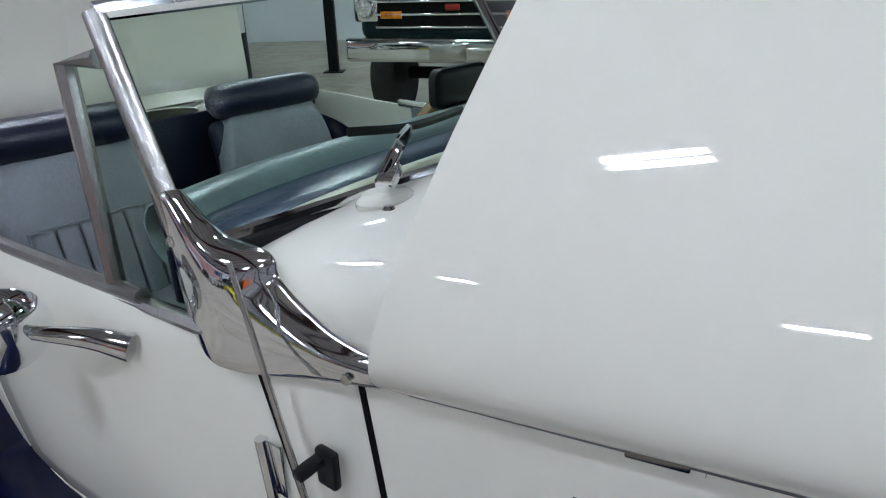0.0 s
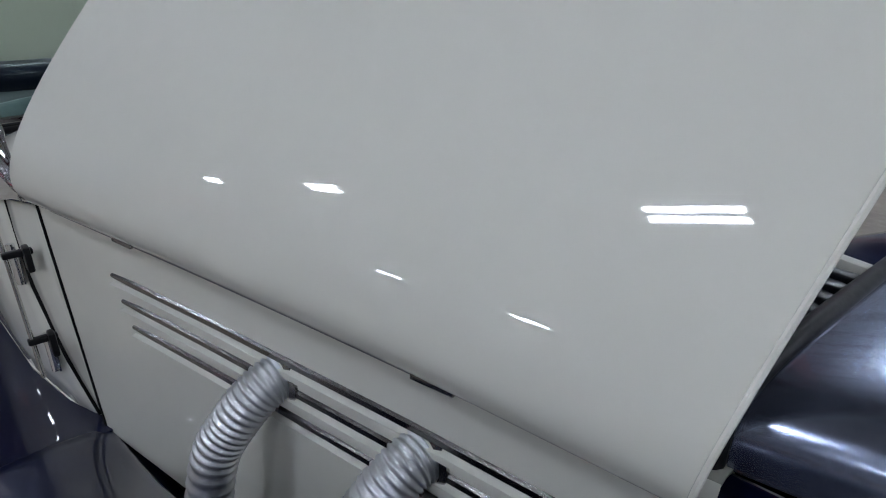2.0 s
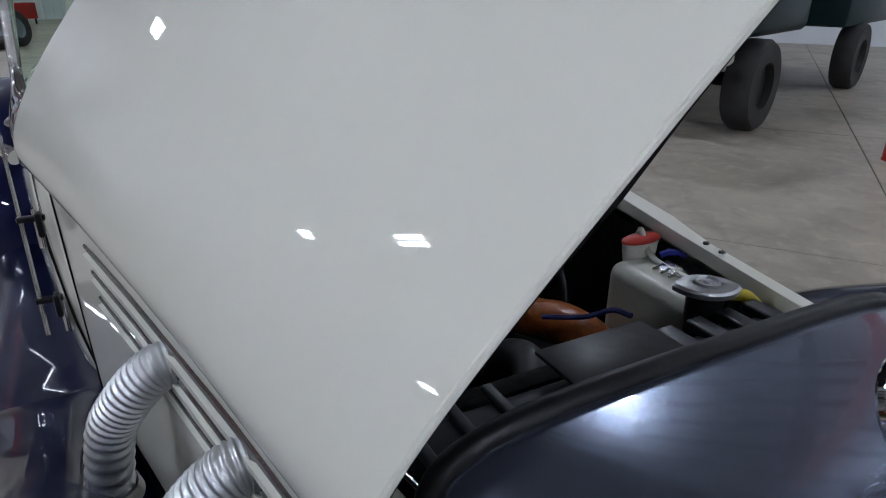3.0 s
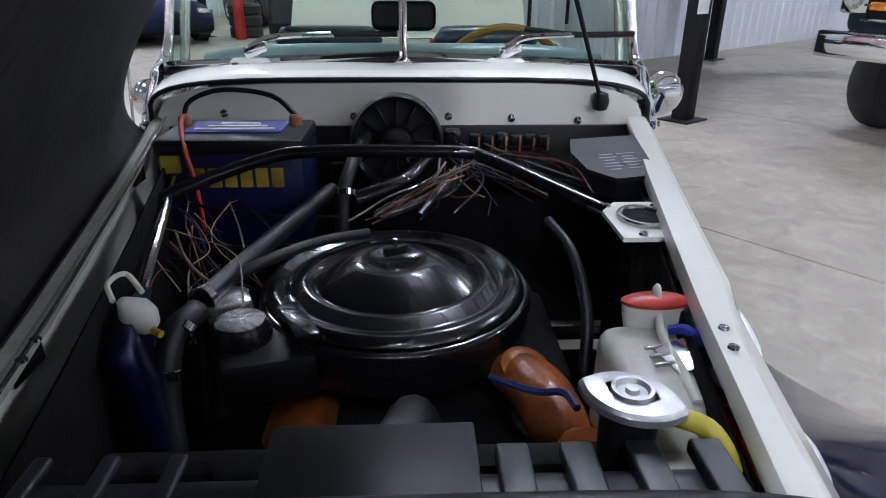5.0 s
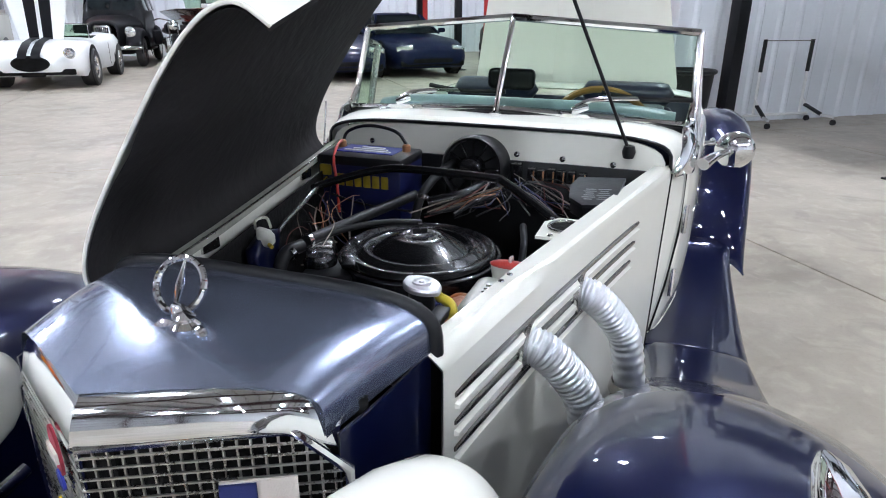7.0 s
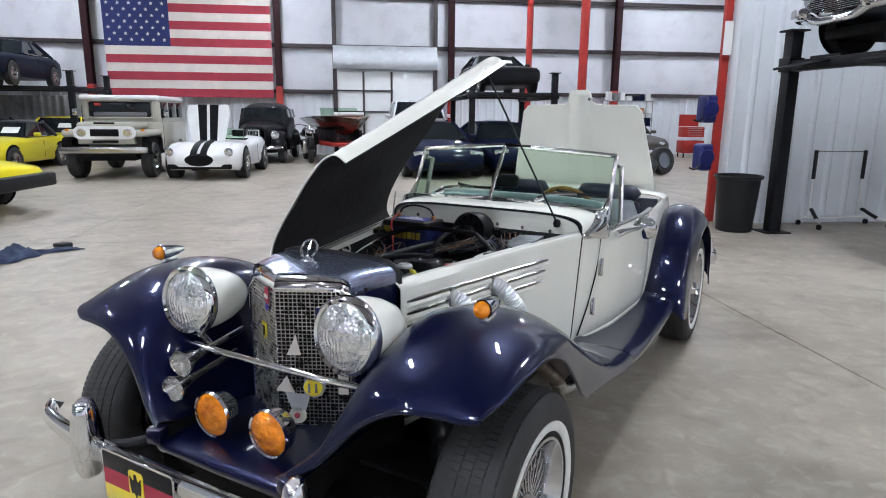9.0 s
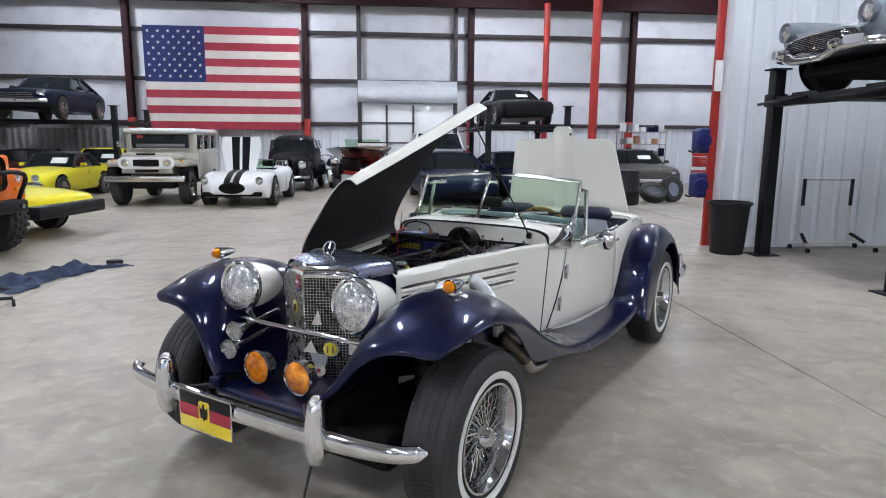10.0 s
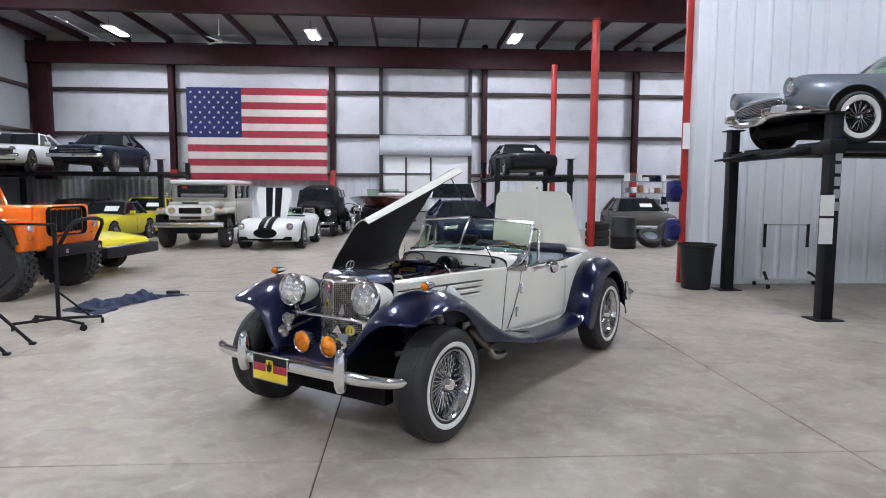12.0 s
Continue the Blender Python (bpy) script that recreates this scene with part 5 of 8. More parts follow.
def build_pipes():
    for s in (1, -1):
        for y, n in ((0.632, 0), (0.395, 1)):
            x = lerp_table(HOODW, y)
            p0 = Vector((s * (x - 0.01), y + (0.005 if s > 0 else 0.032), 0.797 if s > 0 else 0.772))
            pts = [p0, p0 + Vector((s * 0.035, 0.0, -0.008)), p0 + Vector((s * 0.075, 0.012, -0.05)), p0 + Vector((s * 0.105, 0.028, -0.112)), p0 + Vector((s * 0.128, 0.055, -0.27))]
            pp = thing_part("side_pipe", car, "ribbed flexible metal side pipe")
            part("hose", flex_tube(pts, 0.0325, n=20, steps=39, depth=0.10), FLEX, pp, angle=179)
            part("collar", lathe([(0.034, 0), (0.043, 0.002), (0.043, 0.012), (0.035, 0.016)], 24, m=aim(p0, (s, 0.0, 0.0)), cap=(False, False)), STEEL_BRIGHT, pp, "bright collar ring")
            e = pts[-1]
            part("end_collar", lathe([(0.034, -0.075), (0.036, -0.073), (0.043, -0.055), (0.034, -0.053)], 24, m=aim(e, pts[-1] - pts[-2]), cap=(False, False)), STEEL_BRIGHT, pp, "bright clamp collar")


def build_engine():
    ac = thing_part("air_cleaner", car, "round gloss black air cleaner")
    m = Matrix.Translation((-0.004, 0.738, 0.788)) @ Matrix.Scale(1.03, 4)
    part("base", lathe([(0.10, -0.07), (0.165, -0.06), (0.178, -0.05), (0.180, 0.0), (0.178, 0.004), (0.172, 0.006), (0.166, 0.003)], 112, m=m, cap=(True, False)), BLACK_GLOSS, ac, angle=80)
    part("lid", lathe([(0.170, 0.008), (0.165, 0.018), (0.155, 0.020), (0.148, 0.012), (0.135, 0.012), (0.125, 0.022), (0.112, 0.020), (0.105, 0.012), (0.06, 0.040), (0.03, 0.046), (0.026, 0.043), (0.0, 0.043)], 112, m=m, cap=(False, False)), BLACK_GLOSS, ac, angle=80)
    part("wing_nut", box((0.035, 0.008, 0.014), (-0.004, 0.738, 0.843), 0.003, (0, 0, 30)), BLACK_SATIN, ac)
    part("centre_stud", lathe([(0.004, 0.0), (0.004, 0.022), (0.0, 0.024)], 10, m=Matrix.Translation((-0.004, 0.738, 0.838))), STEEL_BRIGHT, ac, "bright threaded stud")
    part("snout", tube([(-0.12, 0.67, 0.765), (-0.18, 0.63, 0.76), (-0.21, 0.60, 0.755)], 0.03, 14, flat=0.7), BLACK_GLOSS, ac, "black air intake snout")
    part("engine_block", box((0.5, 0.5, 0.25), (0.0, 0.72, 0.55), 0.03), BLACK_MATTE, car, "dark engine block")
    part("radiator_tank", box((0.46, 0.07, 0.10), (0.0, 0.235, 0.845), 0.02, seg=4), TANK, car, "black radiator top tank")
    lens = [(0.042 * math.cos(t) * (1 if abs(math.cos(t)) < 0.97 else 1.04), 0.030 * abs(math.sin(t)) ** 1.25 * math.copysign(1, math.sin(t))) for t in (2 * math.pi * k / 40 for k in range(40))]
    cm = pose(0.172, 0.302, 0.914, 0, 0, -31) @ Matrix.Scale(0.86, 4)
    bm = plate(lens, 0.006, cm)
    ring_faces(bm, [[cm @ Vector((x * f, y * f, z)) for x, y in lens] for f, z in ((1.0, 0.006), (0.92, 0.010), (0.5, 0.0115))])
    cap = part("radiator_cap", bm, ALU, car, "silver two-eared radiator cap")
    part("cap_ring", lathe([(0.018, 0.009), (0.017, 0.015), (0.014, 0.015), (0.012, 0.011), (0.006, 0.011), (0.005, 0.015), (0.0, 0.015)], 24, m=cm, cap=(False, False)), ALU, cap)
    part("filler_neck", lathe([(0.024, 0.0), (0.023, -0.03), (0.022, -0.06)], 22, m=cm), BLACK_SATIN, cap)
    bay_details()


def cable(pts, r, material, name, parent, label=""):
    part(name, tube(pts, r, 6, steps=4), material, parent, label)


def bay_details():
    bt = thing_part("battery", car, "blue and black car battery")
    part("case", box((0.25, 0.165, 0.17), (-0.292, 1.09, 0.825), 0.008), BLUE_BATTERY, bt)
    part("cover", box((0.252, 0.167, 0.028), (-0.292, 1.09, 0.918), 0.008), BLACK_SATIN, bt)
    part("top_label", box((0.17, 0.09, 0.002), (-0.295, 1.10, 0.9335)), P_STICKER_BLUE, bt, "blue and white top label")
    for k in range(3):
        part("label_bar", box((0.14 - 0.035 * k, 0.010, 0.002), (-0.295, 1.075 + 0.022 * k, 0.9355)), PAPER, bt)
    for k in range(6):
        part("letter_block", box((0.021, 0.003, 0.034), (-0.345 + 0.0265 * k, 1.0065, 0.866), 0.002), YELLOW_INK, bt, "yellow letter block")
    part("logo_block", box((0.035, 0.003, 0.03), (-0.39, 1.0065, 0.89), 0.004), YELLOW_INK, bt)
    for x in (-0.395, -0.195):
        part("terminal", lathe([(0.012, 0), (0.012, 0.018), (0.008, 0.022), (0, 0.022)], 12, m=Matrix.Translation((x, 1.12, 0.93))), COPPER, bt)
    cable([(-0.395, 1.12, 0.95), (-0.385, 1.07, 0.945), (-0.36, 1.0, 0.92), (-0.345, 0.985, 0.86), (-0.34, 0.98, 0.78)], 0.0042, RED_PLASTIC, "red_cable", car, "red battery cable")
    cable([(-0.405, 1.14, 0.94), (-0.39, 1.15, 0.972), (-0.33, 1.16, 0.99), (-0.24, 1.15, 0.98), (-0.19, 1.12, 0.945)], 0.005, BLACK_SATIN, "loop_cable", car, "black looped cable")
    part("brace", tube([(-0.375, 0.905, 0.862), (-0.335, 0.92, 0.878), (-0.22, 0.955, 0.912), (-0.13, 0.965, 0.922), (0.09, 0.955, 0.922), (0.14, 0.94, 0.915), (0.26, 0.83, 0.885), (0.31, 0.775, 0.875)], 0.0105, 12), BLACK_GLOSS, car, "black cross brace tube")
    part("brace_gusset", plate([(0, 0), (0.09, -0.02), (0.10, -0.10), (0.02, -0.04)], 0.004, pose(0.27, 0.80, 0.878, 0, 8, 0)), BLACK_SATIN, car)
    bl = thing_part("heater_blower", car, "black round heater blower on the firewall")
    m = aim((-0.012, 1.19, 0.888), (0, -1, 0.12))
    part("housing", lathe([(0.088, -0.06), (0.090, 0.04), (0.084, 0.05), (0.078, 0.046), (0.078, 0.02), (0.0, 0.02)], 36, m=m, cap=(False, False)), BLACK_SATIN, bl)
    part("motor", lathe([(0.034, 0.02), (0.034, 0.06), (0.026, 0.07), (0.0, 0.072)], 20, m=m, cap=(False, False)), BLACK_GLOSS, bl)
    for k in range(12):
        part("rib", box((0.045, 0.004, 0.012), (0, 0, 0), 0.001), BLACK_GLOSS, bl, m=m @ Matrix.Rotation(k * math.pi / 6, 4, "Z") @ Matrix.Translation((0.056, 0, 0.03)))
    # filler neck on its cream plate
    nk = thing_part("filler_plate", car, "cream plate with an oval steel opening")
    part("plate", plate([(-0.045, -0.065), (0.05, -0.065), (0.05, 0.045), (0.03, 0.065), (-0.02, 0.065), (-0.045, 0.03)], 0.006, pose(0.318, 0.705, 0.892)), CREAM, nk)
    part("ring", tube([(0.318 + 0.030 * math.cos(t), 0.705 + 0.036 * math.sin(t), 0.901) for t in (2 * math.pi * k / 20 for k in range(21))], 0.004, 8, steps=0), STEEL_BRIGHT, nk)
    part("opening", lathe([(0.028, 0.0), (0.0, 0.0005)], 20, m=Matrix.Translation((0.318, 0.705, 0.8995)) @ Matrix.Diagonal((1, 1.25, 1, 1))), BLACK_MATTE, nk)
    for x, y in ((0.285, 0.755), (0.35, 0.755), (0.30, 0.65)):
        part("screw", lathe([(0.006, 0), (0.005, 0.003), (0, 0.004)], 10, m=Matrix.Translation((x, y, 0.898))), CHROME, nk)
    # control box with printed panel
    ab = thing_part("control_box", car, "black control box with a printed panel")
    lid = [(-0.055, -0.045), (-0.020, -0.088), (0.046, -0.085), (0.060, 0.085), (-0.052, 0.088), (-0.064, 0.030)]
    lm = pose(0.352, 0.955, 0.878, 7, -4, 0)
    part("case", plate([(x * 0.96, y * 0.96) for x, y in lid], 0.030, lm), BLACK_SATIN, ab)
    part("lid", plate(lid, 0.008, lm @ Matrix.Translation((0, 0, 0.030))), TANK, ab, "dark slate lid")
    for col in (0, 1):
        for k in range(6):
            part("print_bar", box((0.018 + 0.006 * ((k * 5 + col) % 3), 0.003, 0.001), (0, 0, 0)), GREY_LIGHT, ab, m=lm @ Matrix.Translation((-0.012 + 0.032 * col, -0.055 + 0.012 * k, 0.0388)))
    part("blue_plug", box((0.05, 0.02, 0.018), (0.34, 0.795, 0.868), 0.004), P_STICKER_BLUE, ab)
    # relays, fuses and bolts on the firewall
    rl = thing_part("relay_panel", car, "row of black relays and fuses")
    for k, (x, w, h) in enumerate(((0.10, 0.03, 0.055), (0.145, 0.022, 0.03), (0.172, 0.022, 0.032), (0.2, 0.022, 0.034), (0.228, 0.024, 0.034), (0.256, 0.02, 0.028), (0.285, 0.022, 0.03))):
        part("relay", box((w, 0.03, h), (x, 1.215, 0.875 + 0.004 * (k % 2)), 0.003), BLACK_GLOSS, rl)
        if k:
            part("clip", box((0.004, 0.004, h * 0.9), (x + 0.007, 1.198, 0.875), 0.001), COPPER, rl)
    for x, z in ((-0.10, 0.918), (0.092, 0.917), (0.222, 0.913), (0.36, 0.908), (-0.36, 0.925)):
        part("firewall_bolt", lathe([(0.009, 0), (0.008, 0.005), (0.004, 0.008), (0, 0.008)], 12, m=aim((x, 1.248, z + 0.004), (0, -1, 0.1))), CHROME, car, "chrome firewall bolt")
    for x, z, w in ((0.02, 0.845, 0.08), (0.20, 0.83, 0.14), (-0.12, 0.82, 0.05), (0.30, 0.82, 0.10)):
        part("dark_module", box((w, 0.05, 0.05), (x, 1.20, z), 0.006), BLACK_SATIN, car)
    part("wiper_motor", tube([(0.04, 1.12, 0.86), (0.0, 1.02, 0.85), (-0.08, 0.99, 0.83)], 0.016, 10), BLACK_GLOSS, car, "black heater hose")
    # hoses
    hs = [("upper_hose", [(-0.07, 1.16, 0.90), (-0.085, 1.06, 0.885), (-0.10, 0.98, 0.84), (-0.10, 0.93, 0.76)], 0.012), ("heater_hose", [(-0.12, 1.0, 0.845), (-0.17, 0.86, 0.835), (-0.215, 0.72, 0.825), (-0.235, 0.64, 0.822)], 0.0135),
          ("breather_hose", [(-0.25, 0.66, 0.80), (-0.20, 0.72, 0.825), (-0.12, 0.80, 0.83), (-0.05, 0.86, 0.82)], 0.008), ("bypass_hose", [(-0.235, 0.62, 0.82), (-0.25, 0.57, 0.81), (-0.25, 0.53, 0.74), (-0.22, 0.47, 0.62)], 0.015),
          ("radiator_hose", [(0.03, 0.50, 0.72), (0.02, 0.46, 0.78), (0.01, 0.40, 0.805), (-0.02, 0.34, 0.80), (-0.04, 0.29, 0.79)], 0.024), ("right_hose", [(0.215, 0.80, 0.86), (0.235, 0.72, 0.84), (0.24, 0.64, 0.78), (0.22, 0.58, 0.68)], 0.008)]
    for n, pts, r in hs:
        part(n, tube(pts, r, 12), BLACK_SATIN, car, "black rubber hose")
    for p, d in (((-0.235, 0.645, 0.822), (0.3, 0.9, 0)), ((-0.243, 0.585, 0.812), (0.2, 0.9, 0.3)), ((-0.095, 0.985, 0.845), (0, 0.5, 1)), ((-0.25, 0.548, 0.78), (0, 0.3, 1))):
        part("hose_clamp", lathe([(0.0165, -0.006), (0.0175, -0.005), (0.0175, 0.005), (0.0165, 0.006)], 16, m=aim(p, d), cap=(False, False)), CHROME, car, "bright hose clamp")
    part("thermostat_housing", box((0.06, 0.05, 0.035), (-0.215, 0.665, 0.80), 0.01, (0, 0, 25)), STEEL_BRIGHT, car, "grey metal housing")
    ps = part("steering_reservoir", lathe([(0.036, -0.09), (0.036, -0.01), (0.031, 0.0), (0.029, 0.006), (0.0, 0.008)], 28, m=Matrix.Translation((-0.183, 0.605, 0.808))), BLACK_GLOSS, car, "black round reservoir")
    part("pump_body", box((0.11, 0.10, 0.06), (-0.155, 0.60, 0.76), 0.012, (0, 0, 15)), BLACK_SATIN, car)
    part("pump_bracket", box((0.03, 0.09, 0.012), (-0.118, 0.615, 0.805), 0.004, (0, 0, 25)), BLACK_GLOSS, car)
    # left side: water bag, bulb and support rods
    part("water_bag", grid_surface(fine_rows([[(-0.295, 0.60, 0.86), (-0.282, 0.53, 0.87), (-0.27, 0.47, 0.855)], [(-0.295, 0.58, 0.78), (-0.27, 0.52, 0.77), (-0.255, 0.46, 0.775)], [(-0.27, 0.54, 0.68), (-0.25, 0.5, 0.66), (-0.245, 0.46, 0.68)]], 4, 4)), NAVY, car, "dark blue plastic washer bag", thick=0.02)
    part("bulb_bottle", lathe([(0.0, -0.026), (0.014, -0.024), (0.022, -0.01), (0.022, 0.006), (0.012, 0.022), (0.006, 0.03), (0, 0.03)], 18, m=aim((-0.258, 0.523, 0.868), (-0.4, -0.3, 0.8)) @ Matrix.Scale(0.8, 4), cap=(False, False)), MILKY, car, "small milky bulb")
    part("yellow_tip", rod((-0.238, 0.505, 0.86), (-0.228, 0.50, 0.858), 0.004), YELLOW_INK, car)
    cable([(-0.262, 0.55, 0.88), (-0.285, 0.57, 0.892), (-0.29, 0.54, 0.895), (-0.278, 0.52, 0.885)], 0.003, WHITE_PLASTIC, "bulb_tube", car)
    part("support_rod", tube([(-0.405, 1.10, 0.91), (-0.395, 1.04, 0.87), (-0.335, 0.80, 0.86), (-0.29, 0.60, 0.84), (-0.27, 0.50, 0.76), (-0.255, 0.46, 0.66)], 0.006, 8), STEEL_BRIGHT, car, "dull steel support rod")
    # loose wiring
    rnd = random.Random(11)
    wire_mats = [COPPER, BLACK_SATIN, WIRE_TAN, BLACK_SATIN, BLACK_GLOSS, WIRE_BLUE, BLACK_SATIN, WIRE_RED, WIRE_TAN]
    for k in range(24):
        a = Vector((rnd.uniform(-0.39, -0.27), rnd.uniform(0.82, 1.0), rnd.uniform(0.77, 0.86)))
        b = Vector((rnd.uniform(-0.31, -0.12), rnd.uniform(0.60, 0.86), rnd.uniform(0.76, 0.83)))
        mid = (a + b) / 2 + Vector((rnd.uniform(-0.05, 0.05), rnd.uniform(-0.05, 0.05), rnd.uniform(-0.04, 0.03)))
        cable([a, a * 0.6 + mid * 0.4 + Vector((0, 0, rnd.uniform(0, 0.02))), mid, b], rnd.choice([0.001, 0.0012, 0.0016]), rnd.choice(wire_mats), "wire", car)
    for k in range(22):
        a = Vector((rnd.uniform(0.06, 0.15), rnd.uniform(0.97, 1.06), rnd.uniform(0.865, 0.90)))
        b = Vector((rnd.uniform(-0.06, 0.16), rnd.uniform(0.86, 0.95), rnd.uniform(0.83, 0.85)))
        mid = (a + b) / 2 + Vector((rnd.uniform(-0.02, 0.04), 0, rnd.uniform(-0.02, 0.015)))
        cable([a, mid, b], rnd.choice([0.001, 0.0013, 0.002]), rnd.choice(wire_mats), "wire", car)
    for k in range(30):
        a = Vector((rnd.uniform(0.10, 0.20), rnd.uniform(1.02, 1.16), rnd.uniform(0.86, 0.89)))
        b = Vector((rnd.uniform(0.18, 0.33), rnd.uniform(0.84, 1.0), rnd.uniform(0.85, 0.885)))
        mid = (a + b) / 2 + Vector((rnd.uniform(-0.04, 0.04), rnd.uniform(-0.03, 0.03), rnd.uniform(-0.01, 0.025)))
        cable([a, mid, b], rnd.choice([0.001, 0.0013, 0.002]), rnd.choice(wire_mats), "wire", car)
    for pts, mt, r in (([(0.04, 0.99, 0.86), (-0.02, 0.93, 0.855), (-0.06, 0.88, 0.845), (-0.08, 0.86, 0.84)], WIRE_TAN, 0.0018), ([(0.10, 0.99, 0.87), (0.05, 0.92, 0.855), (-0.03, 0.87, 0.84)], BLACK_SATIN, 0.004), ([(0.09, 1.0, 0.875), (0.06, 0.93, 0.86), (0.03, 0.87, 0.845)], BLACK_SATIN, 0.005),
                       ([(-0.36, 0.98, 0.83), (-0.28, 0.95, 0.825), (-0.2, 0.94, 0.82), (-0.1, 0.92, 0.825)], BLACK_SATIN, 0.003), ([(-0.35, 0.88, 0.82), (-0.31, 0.80, 0.81), (-0.26, 0.74, 0.80), (-0.2, 0.71, 0.80)], WIRE_TAN, 0.002),
                       ([(0.27, 0.50, 0.82), (0.275, 0.42, 0.86), (0.262, 0.32, 0.87), (0.25, 0.20, 0.88)], RED_PLASTIC, 0.0035), ([(0.275, 0.50, 0.82), (0.28, 0.42, 0.85), (0.266, 0.30, 0.865), (0.255, 0.20, 0.87)], BLACK_SATIN, 0.0045)):
        cable(pts, r, mt, "lead", car)
    part("yellow_clip", box((0.012, 0.01, 0.012), (0.19, 0.93, 0.885), 0.003), YELLOW_INK, car)
    # coolant bottle and reservoir
    cb = thing_part("coolant_bottle", car, "milky plastic coolant bottle with a white strap")
    part("bottle", box((0.080, 0.155, 0.17), (0.243, 0.420, 0.783), 0.020, seg=4), MILKY, cb)
    part("lower_bottle", box((0.07, 0.07, 0.12), (0.236, 0.325, 0.775), 0.018, seg=3), MILKY, cb)
    part("strap", tube([(0.261, 0.506, 0.888), (0.261, 0.497, 0.904), (0.259, 0.478, 0.882), (0.257, 0.455, 0.872), (0.254, 0.40, 0.871), (0.250, 0.36, 0.869)], 0.0042, 8, flat=0.5), MILKY, cb, "milky plastic strap")
    part("bracket", box((0.055, 0.045, 0.003), (0.272, 0.425, 0.8735), 0.001, (0, -8, 12)), STEEL_BRIGHT, cb, "bright metal bracket tab")
    for k in range(3):
        part("prong", box((0.020, 0.004, 0.004), (0.243, 0.412 + 0.014 * k, 0.871), 0.0015, (0, 0, 10)), STEEL_BRIGHT, cb)
    part("blue_wire", tube([(0.262, 0.455, 0.880), (0.272, 0.445, 0.886), (0.284, 0.43, 0.882)], 0.005, 8), P_STICKER_BLUE, cb)
    rs = thing_part("fluid_reservoir", car, "milky reservoir with red cap")
    part("bowl", lathe([(0.024, -0.020), (0.027, -0.018), (0.032, 0.004), (0.0335, 0.018)], 30, m=Matrix.Translation((0.260, 0.492, 0.872)) @ Matrix.Diagonal((1.0, 0.45, 1, 1))), MILKY, rs)
    part("cap", lathe([(0.0335, 0.0), (0.0350, 0.0015), (0.0345, 0.004), (0.028, 0.007), (0.0, 0.009)], 30, m=Matrix.Translation((0.260, 0.492, 0.889)) @ Matrix.Diagonal((1.0, 0.45, 1, 1))), RED_PLASTIC, rs, "red cap")
    part("yellow_hose", tube([(0.198, 0.302, 0.905), (0.225, 0.285, 0.90), (0.234, 0.262, 0.87), (0.233, 0.25, 0.80)], 0.0075, 12), mat("yellow_hose_rubber", (0.45, 0.36, 0.03), 0.4), car, "yellow overflow hose")
    # orange engine parts
    part("valve_cover_front", tube([(0.13, 0.62, 0.73), (0.155, 0.55, 0.755), (0.17, 0.48, 0.755), (0.175, 0.43, 0.735)], 0.04, 14, radius=lambda i, c: 0.022 + 0.012 * math.sin(math.pi * i / c)), ORANGE_BLOCK, car, "worn orange engine casting")
    for k, (ox, oy, oz, rr) in enumerate(((0.150, 0.575, 0.752, 0.034), (0.166, 0.520, 0.762, 0.030), (0.190, 0.450, 0.742, 0.034))):
        part("orange_boss", lathe([(0.0, -rr), (rr * 0.7, -rr * 0.7), (rr, 0.0), (rr * 0.95, rr * 0.35), (rr * 0.6, rr * 0.6), (0.0, rr * 0.66)], 18, m=aim((ox, oy, oz), (0.25, -0.3, 1)), cap=(False, False)), ORANGE_BLOCK, car)
    part("purple_lead", tube([(0.10, 0.50, 0.80), (0.14, 0.46, 0.81), (0.16, 0.43, 0.83), (0.165, 0.40, 0.835)], 0.004, 6), WIRE_BLUE, car, "purple sleeved wire")
    part("orange_outlet", lathe([(0.0, -0.03), (0.022, -0.02), (0.026, 0.0), (0.02, 0.02), (0.0, 0.024)], 18, m=aim((0.18, 0.415, 0.77), (0.3, -0.5, 0.8)), cap=(False, False)), ORANGE_BLOCK, car)
    part("left_valve_cover", box((0.09, 0.36, 0.07), (-0.12, 0.72, 0.66), 0.02, (0, -25, 0)), ORANGE_BLOCK, car)
    part("fan_shroud", box((0.40, 0.03, 0.30), (-0.02, 0.33, 0.70), 0.01), BLACK_MATTE, car)
    # ribbed radiator tank and its cover plate
    for k in range(11):
        x = -0.215 + 0.043 * k
        if -0.09 < x < 0.08:
            continue
        part("tank_rib", box((0.022 if x > 0 else 0.012, 0.082, 0.012 if x > 0 else 0.007), (x, 0.238, 0.897), 0.003, seg=3), TANK, car)
    part("tank_cover", box((0.132, 0.085, 0.005), (-0.004, 0.246, 0.910), 0.002), BLACK_SATIN, car, "flat black cover plate")
    for s in (1, -1):
        for y in (0.37, 0.40):
            part("sill_screw", lathe([(0.005, 0), (0.0045, 0.002), (0, 0.003)], 10, m=Matrix.Translation((s * (lerp_table(HOODW, y) - 0.036), y, 0.9135))), CHROME, car)




build_body()
build_hood()
build_radiator()
build_headlights()
build_bumper()
build_underside()
build_windscreen()
build_interior()
build_pipes()
build_engine()
place_wheels()


# ---- vehicles and things around ----
def paint(name, c, rough=0.3):
    return mat(name, c, 0.5, coat=0.7 if max(c) > 0.2 else 0.22, vary=0.06, vary_scale=2, spec=0.1)


P_BEIGE = paint("beige_paint", (0.40, 0.38, 0.32))
P_WHITE = paint("white_paint", (0.75, 0.75, 0.74))
P_BLACK = paint("black_paint", (0.006, 0.006, 0.0075))
P_LIME = paint("acid_yellow_paint", (0.66, 0.56, 0.02))
